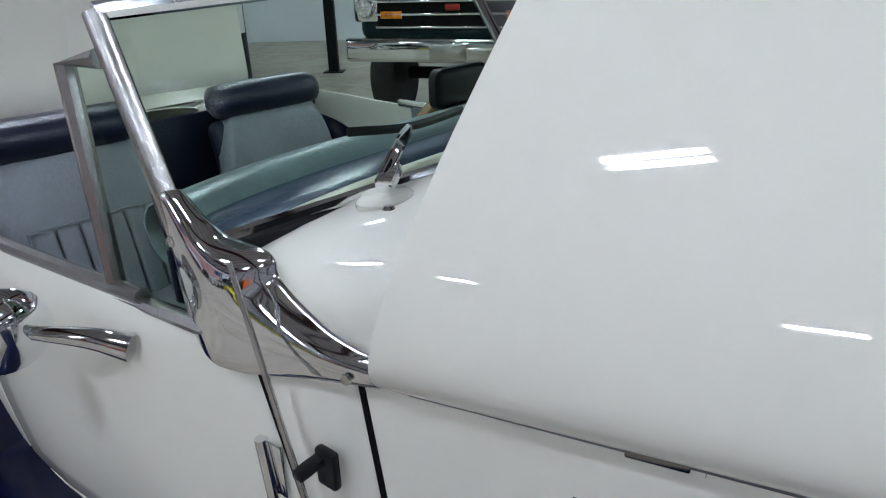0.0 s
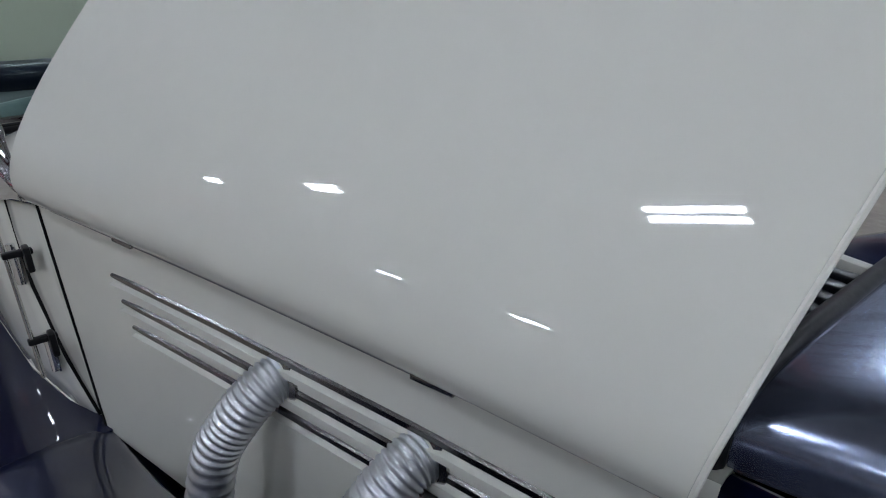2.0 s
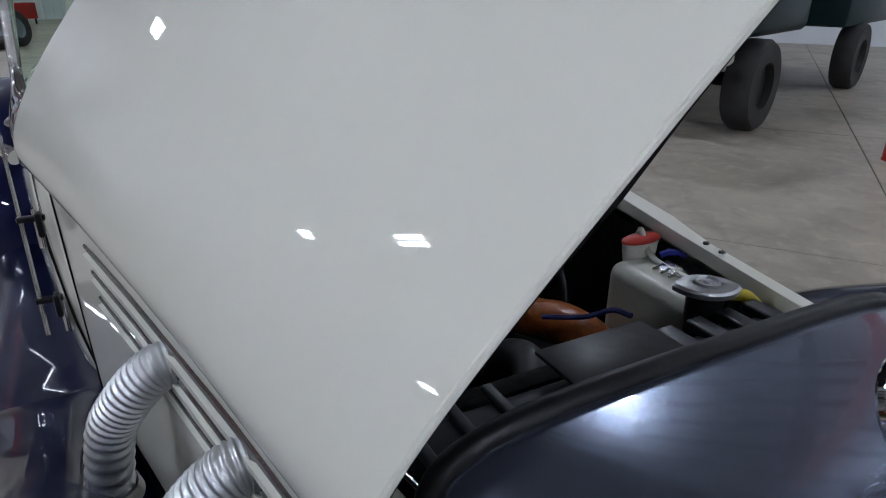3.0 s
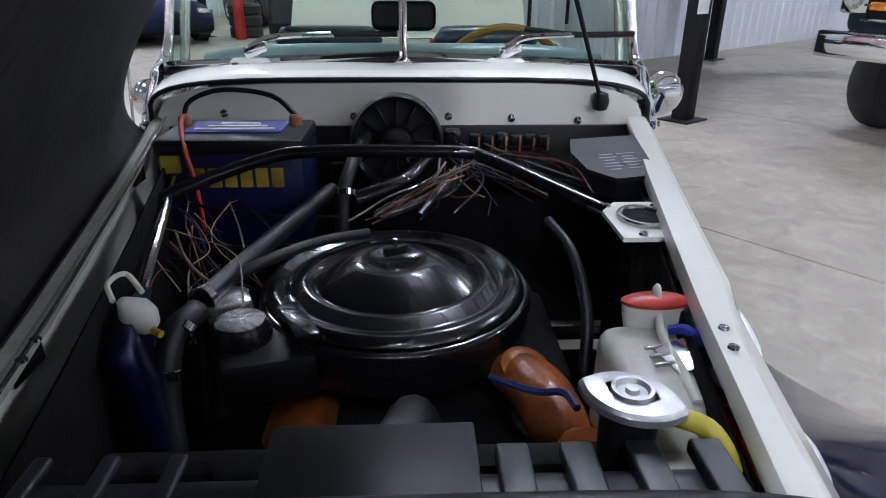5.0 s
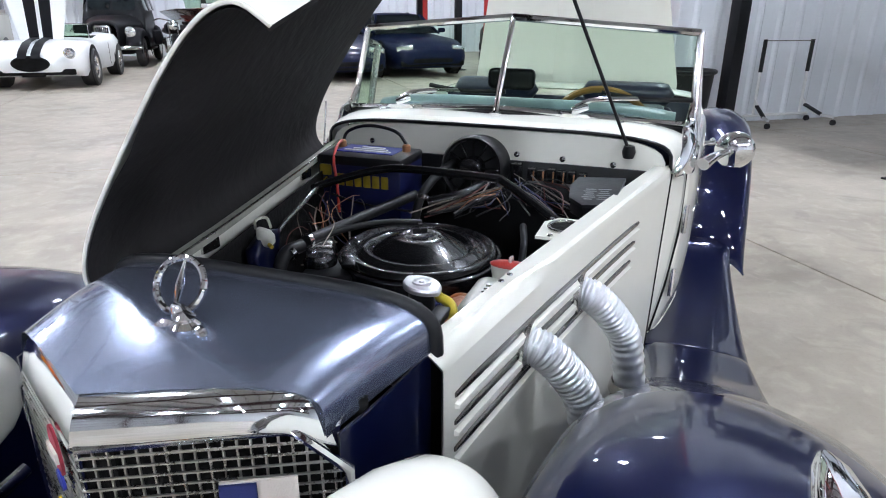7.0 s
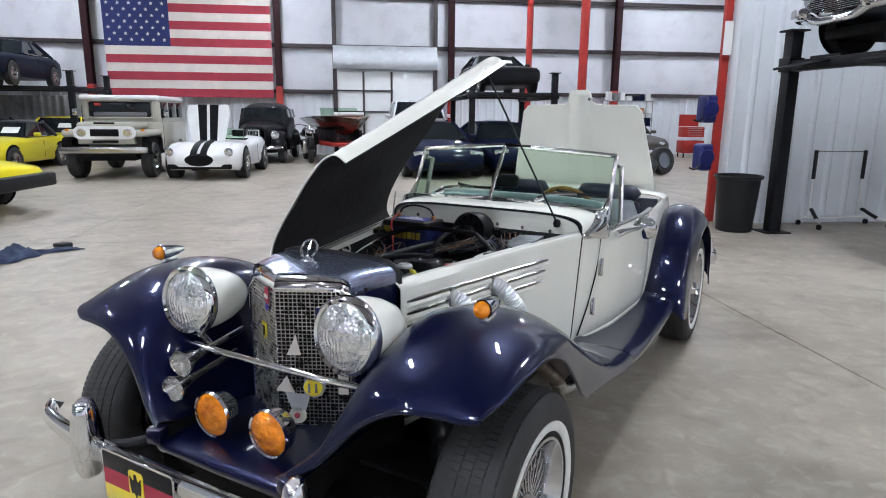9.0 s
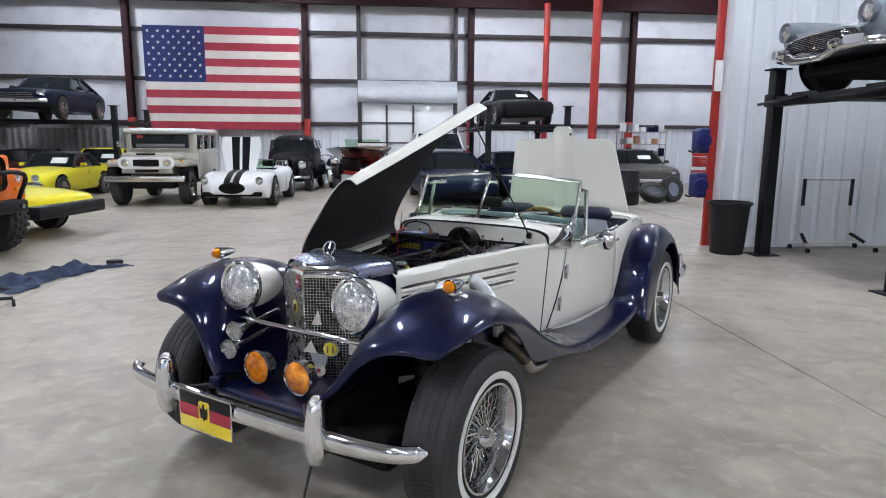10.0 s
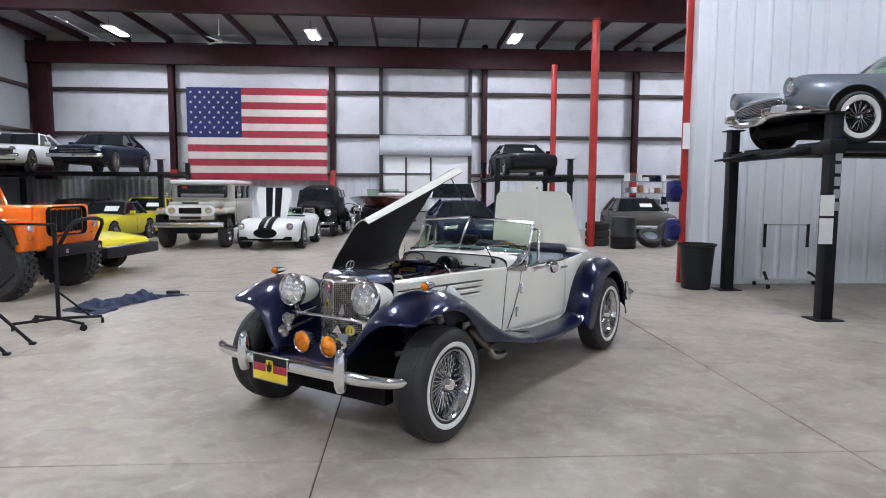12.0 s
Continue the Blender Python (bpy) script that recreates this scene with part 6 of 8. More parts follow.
P_YELLOW = paint("bright_yellow_paint", (0.75, 0.62, 0.01))
P_ORANGE = paint("orange_paint", (0.75, 0.14, 0.008))
P_DBLUE = paint("dark_blue_paint", (0.0045, 0.009, 0.022))
P_BLUE = paint("deep_blue_paint", (0.003, 0.006, 0.028))
P_SILVER = mat("silver_blue_paint", (0.20, 0.225, 0.265), 0.32, metal=0.55, coat=1.0, vary=0.08, vary_scale=2, coat_rough=0.02)
P_GREY = paint("brown_grey_paint", (0.075, 0.066, 0.06))
P_GREEN = paint("dark_green_paint", (0.012, 0.028, 0.032))
P_MAROON = paint("maroon_paint", (0.06, 0.008, 0.010))
SOFT_TOP = mat("soft_top_cloth", (0.02, 0.02, 0.022), 0.8, bump=0.2, bump_scale=80, vary=0.3)


def auto(name, label, body, m, L, W, zl, deck, cabin=None, wheels=(-0.30, 0.30), wr=0.31, tyre_w=0.19, top=None, group="parked cars", lamps=(0.36, 0.62, 0.085), rim=None, bumper=CHROME, grille=None, white_tyre=False, category="car", slim_lamps=False, paper=False):
    """A parked car, its nose towards -y. deck: rows of (place along the length, half-width factor, height) of the upper body line;
    cabin: base front, roof front, roof rear, base rear (along the length), base height, roof height, roof width factor."""
    ob = thing(name, label, category, m, group)
    rings = []
    for f, wf, z1 in deck:
        w, y = W / 2 * wf, L * (f - 0.5)
        zz = zl + (0.10 if f < 0.04 or f > 0.96 else 0.0)
        h = z1 - zz
        rings.append([(-w * 0.90, y, zz), (-w * 0.985, y, zz + h * 0.18), (-w, y, zz + h * 0.5), (-w * 0.985, y, zz + h * 0.78), (-w * 0.90, y, zz + h * 0.95), (-w * 0.62, y, z1),
                      (0, y, z1 + 0.02), (w * 0.62, y, z1), (w * 0.90, y, zz + h * 0.95), (w * 0.985, y, zz + h * 0.78), (w, y, zz + h * 0.5), (w * 0.985, y, zz + h * 0.18), (w * 0.90, y, zz)])
    cols = [smooth_path([r[i] for r in rings], 3) for i in range(13)]
    bm = bmesh.new()
    ring_faces(bm, [[c[j] for c in cols] for j in range(len(cols[0]))], True, (True, True))
    part("body", bm, body, ob, angle=50)
    if cabin:
        f0, f1, f2, f3, zb, zr, rw = cabin
        y0, y1, y2, y3 = (L * (f - 0.5) for f in (f0, f1, f2, f3))
        w0, w1 = W / 2 * 0.88, W / 2 * rw
        bm = bmesh.new()
        ring_faces(bm, [[(-w0, y0, zb), (w0, y0, zb), (w0, y3, zb), (-w0, y3, zb)], [(-w1, y1, zr), (w1, y1, zr), (w1, y2, zr), (-w1, y2, zr)]], True, (False, True))
        part("cabin_glass", bm, DARK_PANE, ob, "dark reflecting glass", smooth=False)
        rt = top or body
        rows = [[(x * w1 * 1.03, y1 + (y2 - y1) * t, zr + 0.05 - 0.035 * abs(x) ** 3 - 0.03 * abs(2 * t - 1) ** 3) for x in (-1, -0.8, -0.4, 0, 0.4, 0.8, 1)] for t in (0, 0.15, 0.5, 0.85, 1)]
        part("roof", grid_surface(rows), rt, ob, thick=0.05)
        for s in (1, -1):
            part("front_pillar", rod((s * w0, y0, zb), (s * w1, y1, zr + 0.01), 0.028), rt, ob)
            part("rear_pillar", rod((s * w0, y3, zb), (s * w1, y2, zr + 0.01), 0.05), rt, ob)
            ym = y1 + (y2 - y1) * 0.55
            part("door_pillar", rod((s * w0 * 1.0, ym, zb), (s * w1, ym, zr), 0.022), rt, ob)
    r = wr
    tm = finish(lathe([(r * 0.6, -tyre_w / 2), (r * 0.93, -tyre_w / 2), (r, -tyre_w * 0.36), (r, tyre_w * 0.36), (r * 0.93, tyre_w / 2), (r * 0.62, tyre_w / 2), (r * 0.55, tyre_w * 0.3)], 28, cap=(True, True)), "tyre", RUBBER)
    rm = finish(lathe([(r * 0.63, tyre_w * 0.46), (r * 0.57, tyre_w * 0.49), (r * 0.50, tyre_w * 0.36), (r * 0.22, tyre_w * 0.40), (r * 0.14, tyre_w * 0.52), (0, tyre_w * 0.54)], 24, cap=(False, False)), "rim", rim or STEEL_BRIGHT)
    wm = finish(lathe([(r * 0.64, tyre_w * 0.505), (r * 0.86, tyre_w * 0.51)], 28, cap=(False, False)), "whitewall", WHITEWALL)
    am = finish(lathe([(r * 1.16, -0.10), (r * 1.16, 0.0), (r * 1.02, 0.005), (r * 1.0, -0.1)], 28, cap=(False, False)), "wheel_arch", BLACK_MATTE)
    dm = finish(lathe([(r * 1.15, 0.0), (r * 1.15, 0.004), (0, 0.004)], 28), "wheel_well", BLACK_MATTE)
    for f in wheels:
        for s in (1, -1):
            mm = Matrix.Translation((s * (W / 2 - tyre_w / 2 + 0.022), L * f, wr)) @ Matrix.Rotation(radians(90 * s), 4, "Y")
            part("tyre", tm, RUBBER, ob, m=mm)
            part("rim", rm, STEEL_BRIGHT, ob, m=mm)
            if white_tyre:
                part("whitewall", wm, WHITEWALL, ob, m=mm)
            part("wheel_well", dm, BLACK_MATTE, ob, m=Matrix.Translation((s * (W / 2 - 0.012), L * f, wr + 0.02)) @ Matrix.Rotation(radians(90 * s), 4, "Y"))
    front = -L / 2
    for s in (1, -1):
        part("door_seam", box((0.006, 0.010, (deck[len(deck) // 2][2] - zl) * 0.7), (s * W / 2 * 0.995, L * 0.06, zl + (deck[len(deck) // 2][2] - zl) * 0.5)), BLACK_MATTE, ob)
        if cabin:
            part("wing_mirror", box((0.16, 0.09, 0.10), (s * (W / 2 + 0.06), L * (cabin[0] - 0.5) + 0.22, cabin[4] + 0.06), 0.03, seg=3), body, ob)
            part("side_trim", box((0.010, (cabin[3] - cabin[0]) * L * 0.9, 0.016), (s * W / 2 * 0.90, L * ((cabin[0] + cabin[3]) / 2 - 0.5), cabin[4] + 0.012), 0.003), CHROME, ob, "bright window trim")
    part("front_valance", box((W * 0.80, 0.05, 0.10), (0, front + 0.04, zl + 0.10), 0.02), BLACK_MATTE, ob, "dark lower intake")
    part("hood_line", box((W * 0.62, 0.008, 0.008), (0, front + L * 0.06, deck[1][2] + 0.012), 0.002), BLACK_MATTE, ob)
    if lamps:
        lx, lz, lr = lamps
        for s in (1, -1):
            part("headlight_ring", lathe([(lr * 1.2, 0), (lr * 1.22, 0.03), (lr, 0.035)], 18, m=aim((s * W * lx, front + 0.05, lz), (0, -1, 0)), cap=(False, False)), CHROME, ob)
            part("headlight", lathe([(lr, 0.02), (lr * 0.7, 0.045), (0, 0.05)], 18, m=aim((s * W * lx, front + 0.05, lz), (0, -1, 0))), LAMP_GLASS, ob, "clear round headlight")
    if slim_lamps:
        for s in (1, -1):
            part("headlight", box((0.34, 0.06, 0.10), (s * W * 0.34, front + 0.10, zl + 0.40), 0.025, (0, s * 8, s * 16), seg=3), LAMP_GLASS, ob, "slim clear headlight")
        part("air_intake", box((W * 0.5, 0.04, 0.09), (0, front + 0.01, zl + 0.16), 0.02), BLACK_MATTE, ob)
    if paper and cabin:
        mid = Vector((W * 0.14, y0 + (y1 - y0) * 0.45, zb + (zr - zb) * 0.45 + 0.012))
        part("window_paper", plate([(-0.2, -0.10), (0.2, -0.10), (0.2, 0.10), (-0.2, 0.10)], 0.003, Matrix.Translation(mid) @ Matrix.Rotation(math.atan2(zr - zb, y1 - y0), 4, "X")), PAPER, ob, "white paper behind the windscreen")
    if grille:
        gw, gz, gh = grille
        g = part("grille", box((gw, 0.04, gh), (0, front + 0.015, gz), 0.01), BLACK_MATTE, ob, "dark grille")
        for k in range(4):
            part("grille_bar", box((gw, 0.012, 0.012), (0, front - 0.008, gz - gh / 2 + gh * (k + 0.5) / 4), 0.003), CHROME, g)
    if bumper:
        part("bumper", box((W * 0.94, 0.09, 0.12), (0, front - 0.03, zl + 0.22), 0.03), bumper, ob)
    return ob


DARK_PANE = mat("car_window", (0.012, 0.015, 0.017), 0.06, spec=0.45, vary=0.6, vary_scale=5)
SEDAN = [(0.0, 0.84, 0.62), (0.03, 0.93, 0.74), (0.12, 0.98, 0.80), (0.34, 1.0, 0.85), (0.6, 1.0, 0.88), (0.85, 0.98, 0.90), (0.96, 0.92, 0.86), (1.0, 0.84, 0.70)]


def off_roader():
    """Boxy beige off-roader with a white roof."""
    ob = thing("off_road_wagon", "boxy beige off-road wagon with white hard top", "car", hall(-5.17, 13.9, 0, 3) @ Matrix.Diagonal((1.11, 1.11, 0.99, 1)), "parked cars")
    part("tub", box((1.52, 2.3, 0.62), (0, 0.62, 0.88), 0.03), P_BEIGE, ob)
    part("cabin", box((1.46, 2.25, 0.62), (0, 0.62, 1.38), 0.09, seg=4), P_BEIGE, ob)
    part("roof", box((1.50, 2.36, 0.11), (0, 0.60, 1.730), 0.05, seg=4), P_WHITE, ob, "white hard top")
    part("windscreen", box((1.16, 0.02, 0.33), (0, -0.515, 1.47), 0.04, seg=3), DARK_PANE, ob, "dark windscreen")
    part("screen_frame", tube([(-0.62, -0.53, 1.28), (-0.62, -0.53, 1.66), (0.62, -0.53, 1.66), (0.62, -0.53, 1.28), (-0.62, -0.53, 1.28)], 0.022, 8, steps=0), P_BEIGE, ob)
    part("screen_sticker", box((0.12, 0.004, 0.06), (-0.42, -0.53, 1.58)), RED_STEEL, ob, "red windscreen sticker")
    part("inner_seat", box((1.0, 0.03, 0.10), (0, -0.531, 1.36), 0.03, seg=3), GREY_INK, ob)
    for s in (1, -1):
        for y, w in ((-0.10, 0.55), (0.62, 0.62), (1.32, 0.55)):
            part("side_window", box((0.02, w, 0.36), (s * 0.732, y, 1.46), 0.01), DARK_PANE, ob)
        part("fender", box((0.34, 1.15, 0.16), (s * 0.60, -1.02, 0.97), 0.07, seg=4), P_BEIGE, ob)
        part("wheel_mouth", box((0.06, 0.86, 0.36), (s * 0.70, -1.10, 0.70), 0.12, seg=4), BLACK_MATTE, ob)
        part("mirror", box((0.10, 0.04, 0.14), (s * 0.86, -0.50, 1.40), 0.02), CHROME, ob)
        part("step", box((0.12, 1.0, 0.06), (s * 0.72, 0.1, 0.52), 0.02), BLACK_STEEL, ob)
        part("door_line", box((0.006, 0.008, 0.9), (s * 0.762, -0.40, 1.1)), BLACK_MATTE, ob)
        part("headlight", lathe([(0.09, 0), (0.08, 0.03), (0, 0.035)], 20, m=aim((s * 0.40, -1.60, 0.985), (0, -1, 0))), LAMP_GLASS, ob)
        part("turn_lamp", lathe([(0.045, 0), (0.035, 0.03), (0, 0.035)], 14, m=aim((s * 0.66, -1.55, 1.02), (0, -1, 0))), AMBER, ob)
    part("hood", box((1.0, 1.15, 0.18), (0, -1.03, 1.12), 0.085, seg=5), P_BEIGE, ob)
    part("front_panel", box((0.98, 0.25, 0.42), (0, -1.46, 0.95), 0.03), P_BEIGE, ob)
    part("hood_scoop", box((0.36, 0.05, 0.04), (0, -1.58, 1.18), 0.01), BLACK_MATTE, ob)
    part("grille_surround", plate(round_rect(1.08, 0.27, 0.12), 0.03, Matrix.Translation((0, -1.585, 0.985)) @ Matrix.Rotation(radians(90), 4, "X")), P_WHITE, ob, "white grille surround")
    part("grille", box((0.50, 0.02, 0.15), (0, -1.622, 0.985), 0.01), BLACK_MATTE, ob)
    part("lower_slot", box((0.45, 0.02, 0.05), (0, -1.60, 0.80), 0.005), BLACK_MATTE, ob)
    part("bumper", box((1.52, 0.10, 0.13), (0, -1.74, 0.63), 0.015), STEEL_BRIGHT, ob, "grey steel front bumper")
    part("chassis", box((1.0, 3.2, 0.2), (0, 0, 0.50), 0.02), BLACK_MATTE, ob)
    tm = finish(lathe([(0.2, -0.10), (0.355, -0.105), (0.385, -0.07), (0.385, 0.07), (0.355, 0.105), (0.2, 0.10), (0.19, 0.05)], 30), "tyre", RUBBER)
    rm = finish(lathe([(0.20, 0.10), (0.18, 0.06), (0.08, 0.05), (0.06, 0.11), (0, 0.11)], 22, cap=(False, False)), "rim", STEEL_BRIGHT)
    for y in (-1.12, 1.12):
        for s in (1, -1):
            mm = Matrix.Translation((s * 0.66, y, 0.385)) @ Matrix.Rotation(radians(90 * s), 4, "Y")
            part("tyre", tm, RUBBER, ob, m=mm)
            part("rim", rm, STEEL_BRIGHT, ob, m=mm)


def striped_roadster():
    ob = auto("striped_roadster", "white sports roadster with black stripes and raised hood", P_WHITE, hall(-3.07, 13.55, 0, -2), 3.7, 1.62, 0.20,
              [(0.0, 0.55, 0.52), (0.03, 0.78, 0.62), (0.10, 0.95, 0.72), (0.22, 1.0, 0.78), (0.40, 0.92, 0.76), (0.55, 0.90, 0.78), (0.75, 1.02, 0.84), (0.92, 0.92, 0.80), (1.0, 0.72, 0.62)],
              None, (-0.29, 0.28), 0.32, 0.24, lamps=(0.37, 0.60, 0.075), bumper=None)
    lid = [(-0.33, 0), (-0.46, 0.66), (-0.41, 0.84), (0.41, 0.84), (0.46, 0.66), (0.33, 0)]
    lean = pose(0, -0.98, 0.74, 90 - 12, 0, 0)
    hd = part("hood", plate(lid, 0.03, lean), P_WHITE, ob, "white hood standing open")
    deck = [(-1.90, 0.48), (-1.86, 0.55), (-1.74, 0.62), (-1.48, 0.72), (-1.02, 0.78)]
    for s in (1, -1):
        part("stripe", plate([(s * 0.03, 0.0), (s * 0.18, 0.0), (s * 0.22, 0.84), (s * 0.03, 0.84)], 0.004, lean @ Matrix.Translation((0, 0, 0.031))), P_BLACK, hd, "black stripe")
        part("nose_stripe", grid_surface([[(s * 0.03, y, z + 0.045), (s * 0.17, y, z + 0.04)] for y, z in deck]), P_BLACK, ob, "black nose stripe", thick=0.004)
        part("brake_duct", lathe([(0.045, 0), (0.04, 0.004), (0, 0.004)], 14, m=aim((s * 0.44, -1.80, 0.43), (0, -1, 0))), BLACK_MATTE, ob)
        part("front_fender", lathe([(0.0, -0.62), (0.10, -0.55), (0.17, -0.3), (0.19, 0.0), (0.17, 0.2), (0.10, 0.32), (0.0, 0.35)], 20, m=aim((s * 0.60, -1.25, 0.58), (0, -1, -0.1)), cap=(False, False)), P_WHITE, ob, "rounded white fender")
    part("mouth", lathe([(0.10, 0), (0.095, 0.012), (0, 0.012)], 24, m=aim((0, -1.865, 0.44), (0, -1, 0)) @ Matrix.Diagonal((2.9, 1.3, 1, 1))), BLACK_MATTE, ob, "oval black air intake")
    part("lower_intake", box((0.36, 0.06, 0.12), (0, -1.80, 0.28), 0.02), BLACK_MATTE, ob)
    part("windscreen", box((1.05, 0.02, 0.26), (0, 0.05, 0.90), 0.01, (-30, 0, 0)), GLASS, ob, "low windscreen")
    part("windscreen_frame", tube([(-0.54, 0.0, 0.78), (-0.52, 0.10, 1.02), (0.52, 0.10, 1.02), (0.54, 0.0, 0.78)], 0.014, 8, steps=0), CHROME, ob)
    part("cockpit", box((1.1, 0.7, 0.04), (0, 0.45, 0.785), 0.01), BLACK_MATTE, ob)
    for s in (1, -1):
        part("head_rest", box((0.32, 0.12, 0.30), (s * 0.28, 0.72, 0.86), 0.05), P_BLACK, ob)


def old_coupe():
    """Upright rounded sedan with separate fenders."""
    ob = thing("old_sedan", "black rounded vintage sedan with chrome bumper", "car", hall(-2.62, 17.9, 0, -3), "parked cars")
    rows = []
    for y, w, z0, z1 in ((-1.78, 0.30, 0.45, 0.98), (-1.70, 0.36, 0.40, 1.06), (-1.2, 0.46, 0.38, 1.12), (-0.55, 0.66, 0.36, 1.16), (-0.45, 0.70, 0.36, 1.18)):
        rows.append(arch(w, z0 + (z1 - z0) * 0.55, (z1 - z0) * 0.45, y, 2.8, 16, drop=(z1 - z0) * 0.55))
    part("hood", grid_surface(fine_rows(rows, 3, 1)), P_BLACK, ob, thick=0.02, angle=70)
    rows = []
    for y, w, zr in ((-0.55, 0.70, 1.14), (-0.44, 0.71, 1.36), (-0.26, 0.70, 1.60), (0.0, 0.70, 1.68), (0.6, 0.70, 1.69), (1.1, 0.68, 1.60), (1.5, 0.62, 1.36), (1.8, 0.52, 1.0), (1.9, 0.40, 0.6)):
        rows.append(arch(w, 0.40 + (zr - 0.40) * 0.42, (zr - 0.40) * 0.58, y, 3.4, 18, drop=(zr - 0.40) * 0.42))
    part("cabin", grid_surface(fine_rows(rows, 3, 1)), P_BLACK, ob, thick=0.02, angle=70)
    for s in (1, -1):
        part("windscreen", plate(round_rect(0.50, 0.28, 0.05), 0.01, Matrix.Translation((s * 0.28, -0.425, 1.40)) @ Matrix.Rotation(radians(68), 4, "X")), DARK_PANE, ob, "split windscreen")
        for y, w in ((0.0, 0.5), (0.62, 0.52), (1.12, 0.3)):
            part("side_window", box((0.012, w, 0.27), (s * 0.66, y, 1.39), 0.004, (0, -s * 14, 0)), DARK_PANE, ob)
        for y, r in ((-1.18, 0.50), (1.18, 0.50)):
            pts = [(y - 0.62, 0.52), (y - 0.52, 0.72), (y - 0.30, 0.86), (y, 0.90), (y + 0.30, 0.84), (y + 0.52, 0.62), (y + 0.72, 0.40)]
            rr = [[(s * x, yy, zz - d) for x, d in ((0.45, 0.10), (0.55, 0.01), (0.66, 0.0), (0.76, 0.06), (0.79, 0.20))] for yy, zz in pts]
            part("fender", grid_surface(fine_rows(rr, 3, 3)), P_BLACK, ob, "rounded black fender", thick=0.02, angle=80)
        part("running_board", box((0.22, 1.2, 0.05), (s * 0.66, 0.0, 0.36), 0.02), P_BLACK, ob)
        part("headlight", lathe([(0.0, -0.16), (0.07, -0.12), (0.115, -0.02), (0.12, 0.0), (0.10, 0.02), (0.0, 0.035)], 22, m=aim((s * 0.56, -1.72, 0.80), (0, -1, 0)), cap=(False, False)), LAMP_GLASS, ob, "bright round headlight")
        for y in (-1.18, 1.18):
            mm = Matrix.Translation((s * 0.66, y, 0.34)) @ Matrix.Rotation(radians(90 * s), 4, "Y")
            part("tyre", lathe([(0.2, -0.08), (0.31, -0.085), (0.34, -0.05), (0.34, 0.05), (0.31, 0.085), (0.2, 0.08)], 26), RUBBER, ob, m=mm)
            part("hubcap", lathe([(0.2, 0.08), (0.15, 0.09), (0.10, 0.10), (0.0, 0.11)], 22), CHROME, ob, m=mm)
    g = part("grille", box((0.34, 0.05, 0.46), (0, -1.80, 0.72), 0.06, seg=3), CHROME, ob, "chrome upright grille")
    for k in range(7):
        part("grille_gap", box((0.022, 0.01, 0.36), (-0.12 + 0.04 * k, -1.828, 0.72)), BLACK_MATTE, g)
    part("bumper", tube([(-0.78, -1.80, 0.46), (-0.6, -1.93, 0.46), (0, -1.97, 0.46), (0.6, -1.93, 0.46), (0.78, -1.80, 0.46)], 0.055, 10, flat=0.6), CHROME, ob, "chrome bumper")
    part("underbody", box((1.1, 3.2, 0.2), (0, 0, 0.40), 0.03), BLACK_MATTE, ob)


def wire_wheel(ob, m, r, s):
    """A whitewall tyre on a wire wheel, turned outward on side s."""
    part("tyre", lathe([(r * 0.6, -0.085), (r * 0.93, -0.09), (r, -0.06), (r, 0.06), (r * 0.93, 0.09), (r * 0.62, 0.085), (r * 0.58, 0.05)], 40, cap=(True, False)), RUBBER, ob, m=m)
    part("whitewall", lathe([(r * 0.66, 0.0875), (r * 0.68, 0.091), (r * 0.85, 0.0935), (r * 0.86, 0.09)], 40, cap=(False, False)), WHITEWALL, ob, "wide whitewall", m=m)
    rim = part("rim", lathe([(r * 0.67, 0.088), (r * 0.63, 0.09), (r * 0.58, 0.06), (r * 0.56, -0.03)], 36, cap=(False, False)), CHROME, ob, "chrome wire wheel", m=m)
    part("wheel_back", lathe([(r * 0.56, -0.03), (0.0, -0.03)], 24, cap=(False, False)), BLACK_MATTE, ob, m=m)
    part("hub", lathe([(0.05, 0.0), (0.045, 0.06), (0.03, 0.09), (0, 0.095)], 18, cap=(False, False)), CHROME, rim)
    sp = finish(rod((0, 0, 0), (0, 0, 1), 1.0, n=5), "spoke", RIM_CHROME)
    for k in range(28):
        a = 2 * math.pi * k / 28
        lead = 0.28 * (-1) ** k
        p = Vector((0.045 * math.cos(a), 0.045 * math.sin(a), 0.06 if k % 2 else 0.02))
        q = Vector((r * 0.56 * math.cos(a + lead), r * 0.56 * math.sin(a + lead), 0.055))
        part("spoke", sp, CHROME, rim, m=aim(p, q - p) @ Matrix.Diagonal((0.005, 0.005, (q - p).length, 1)))


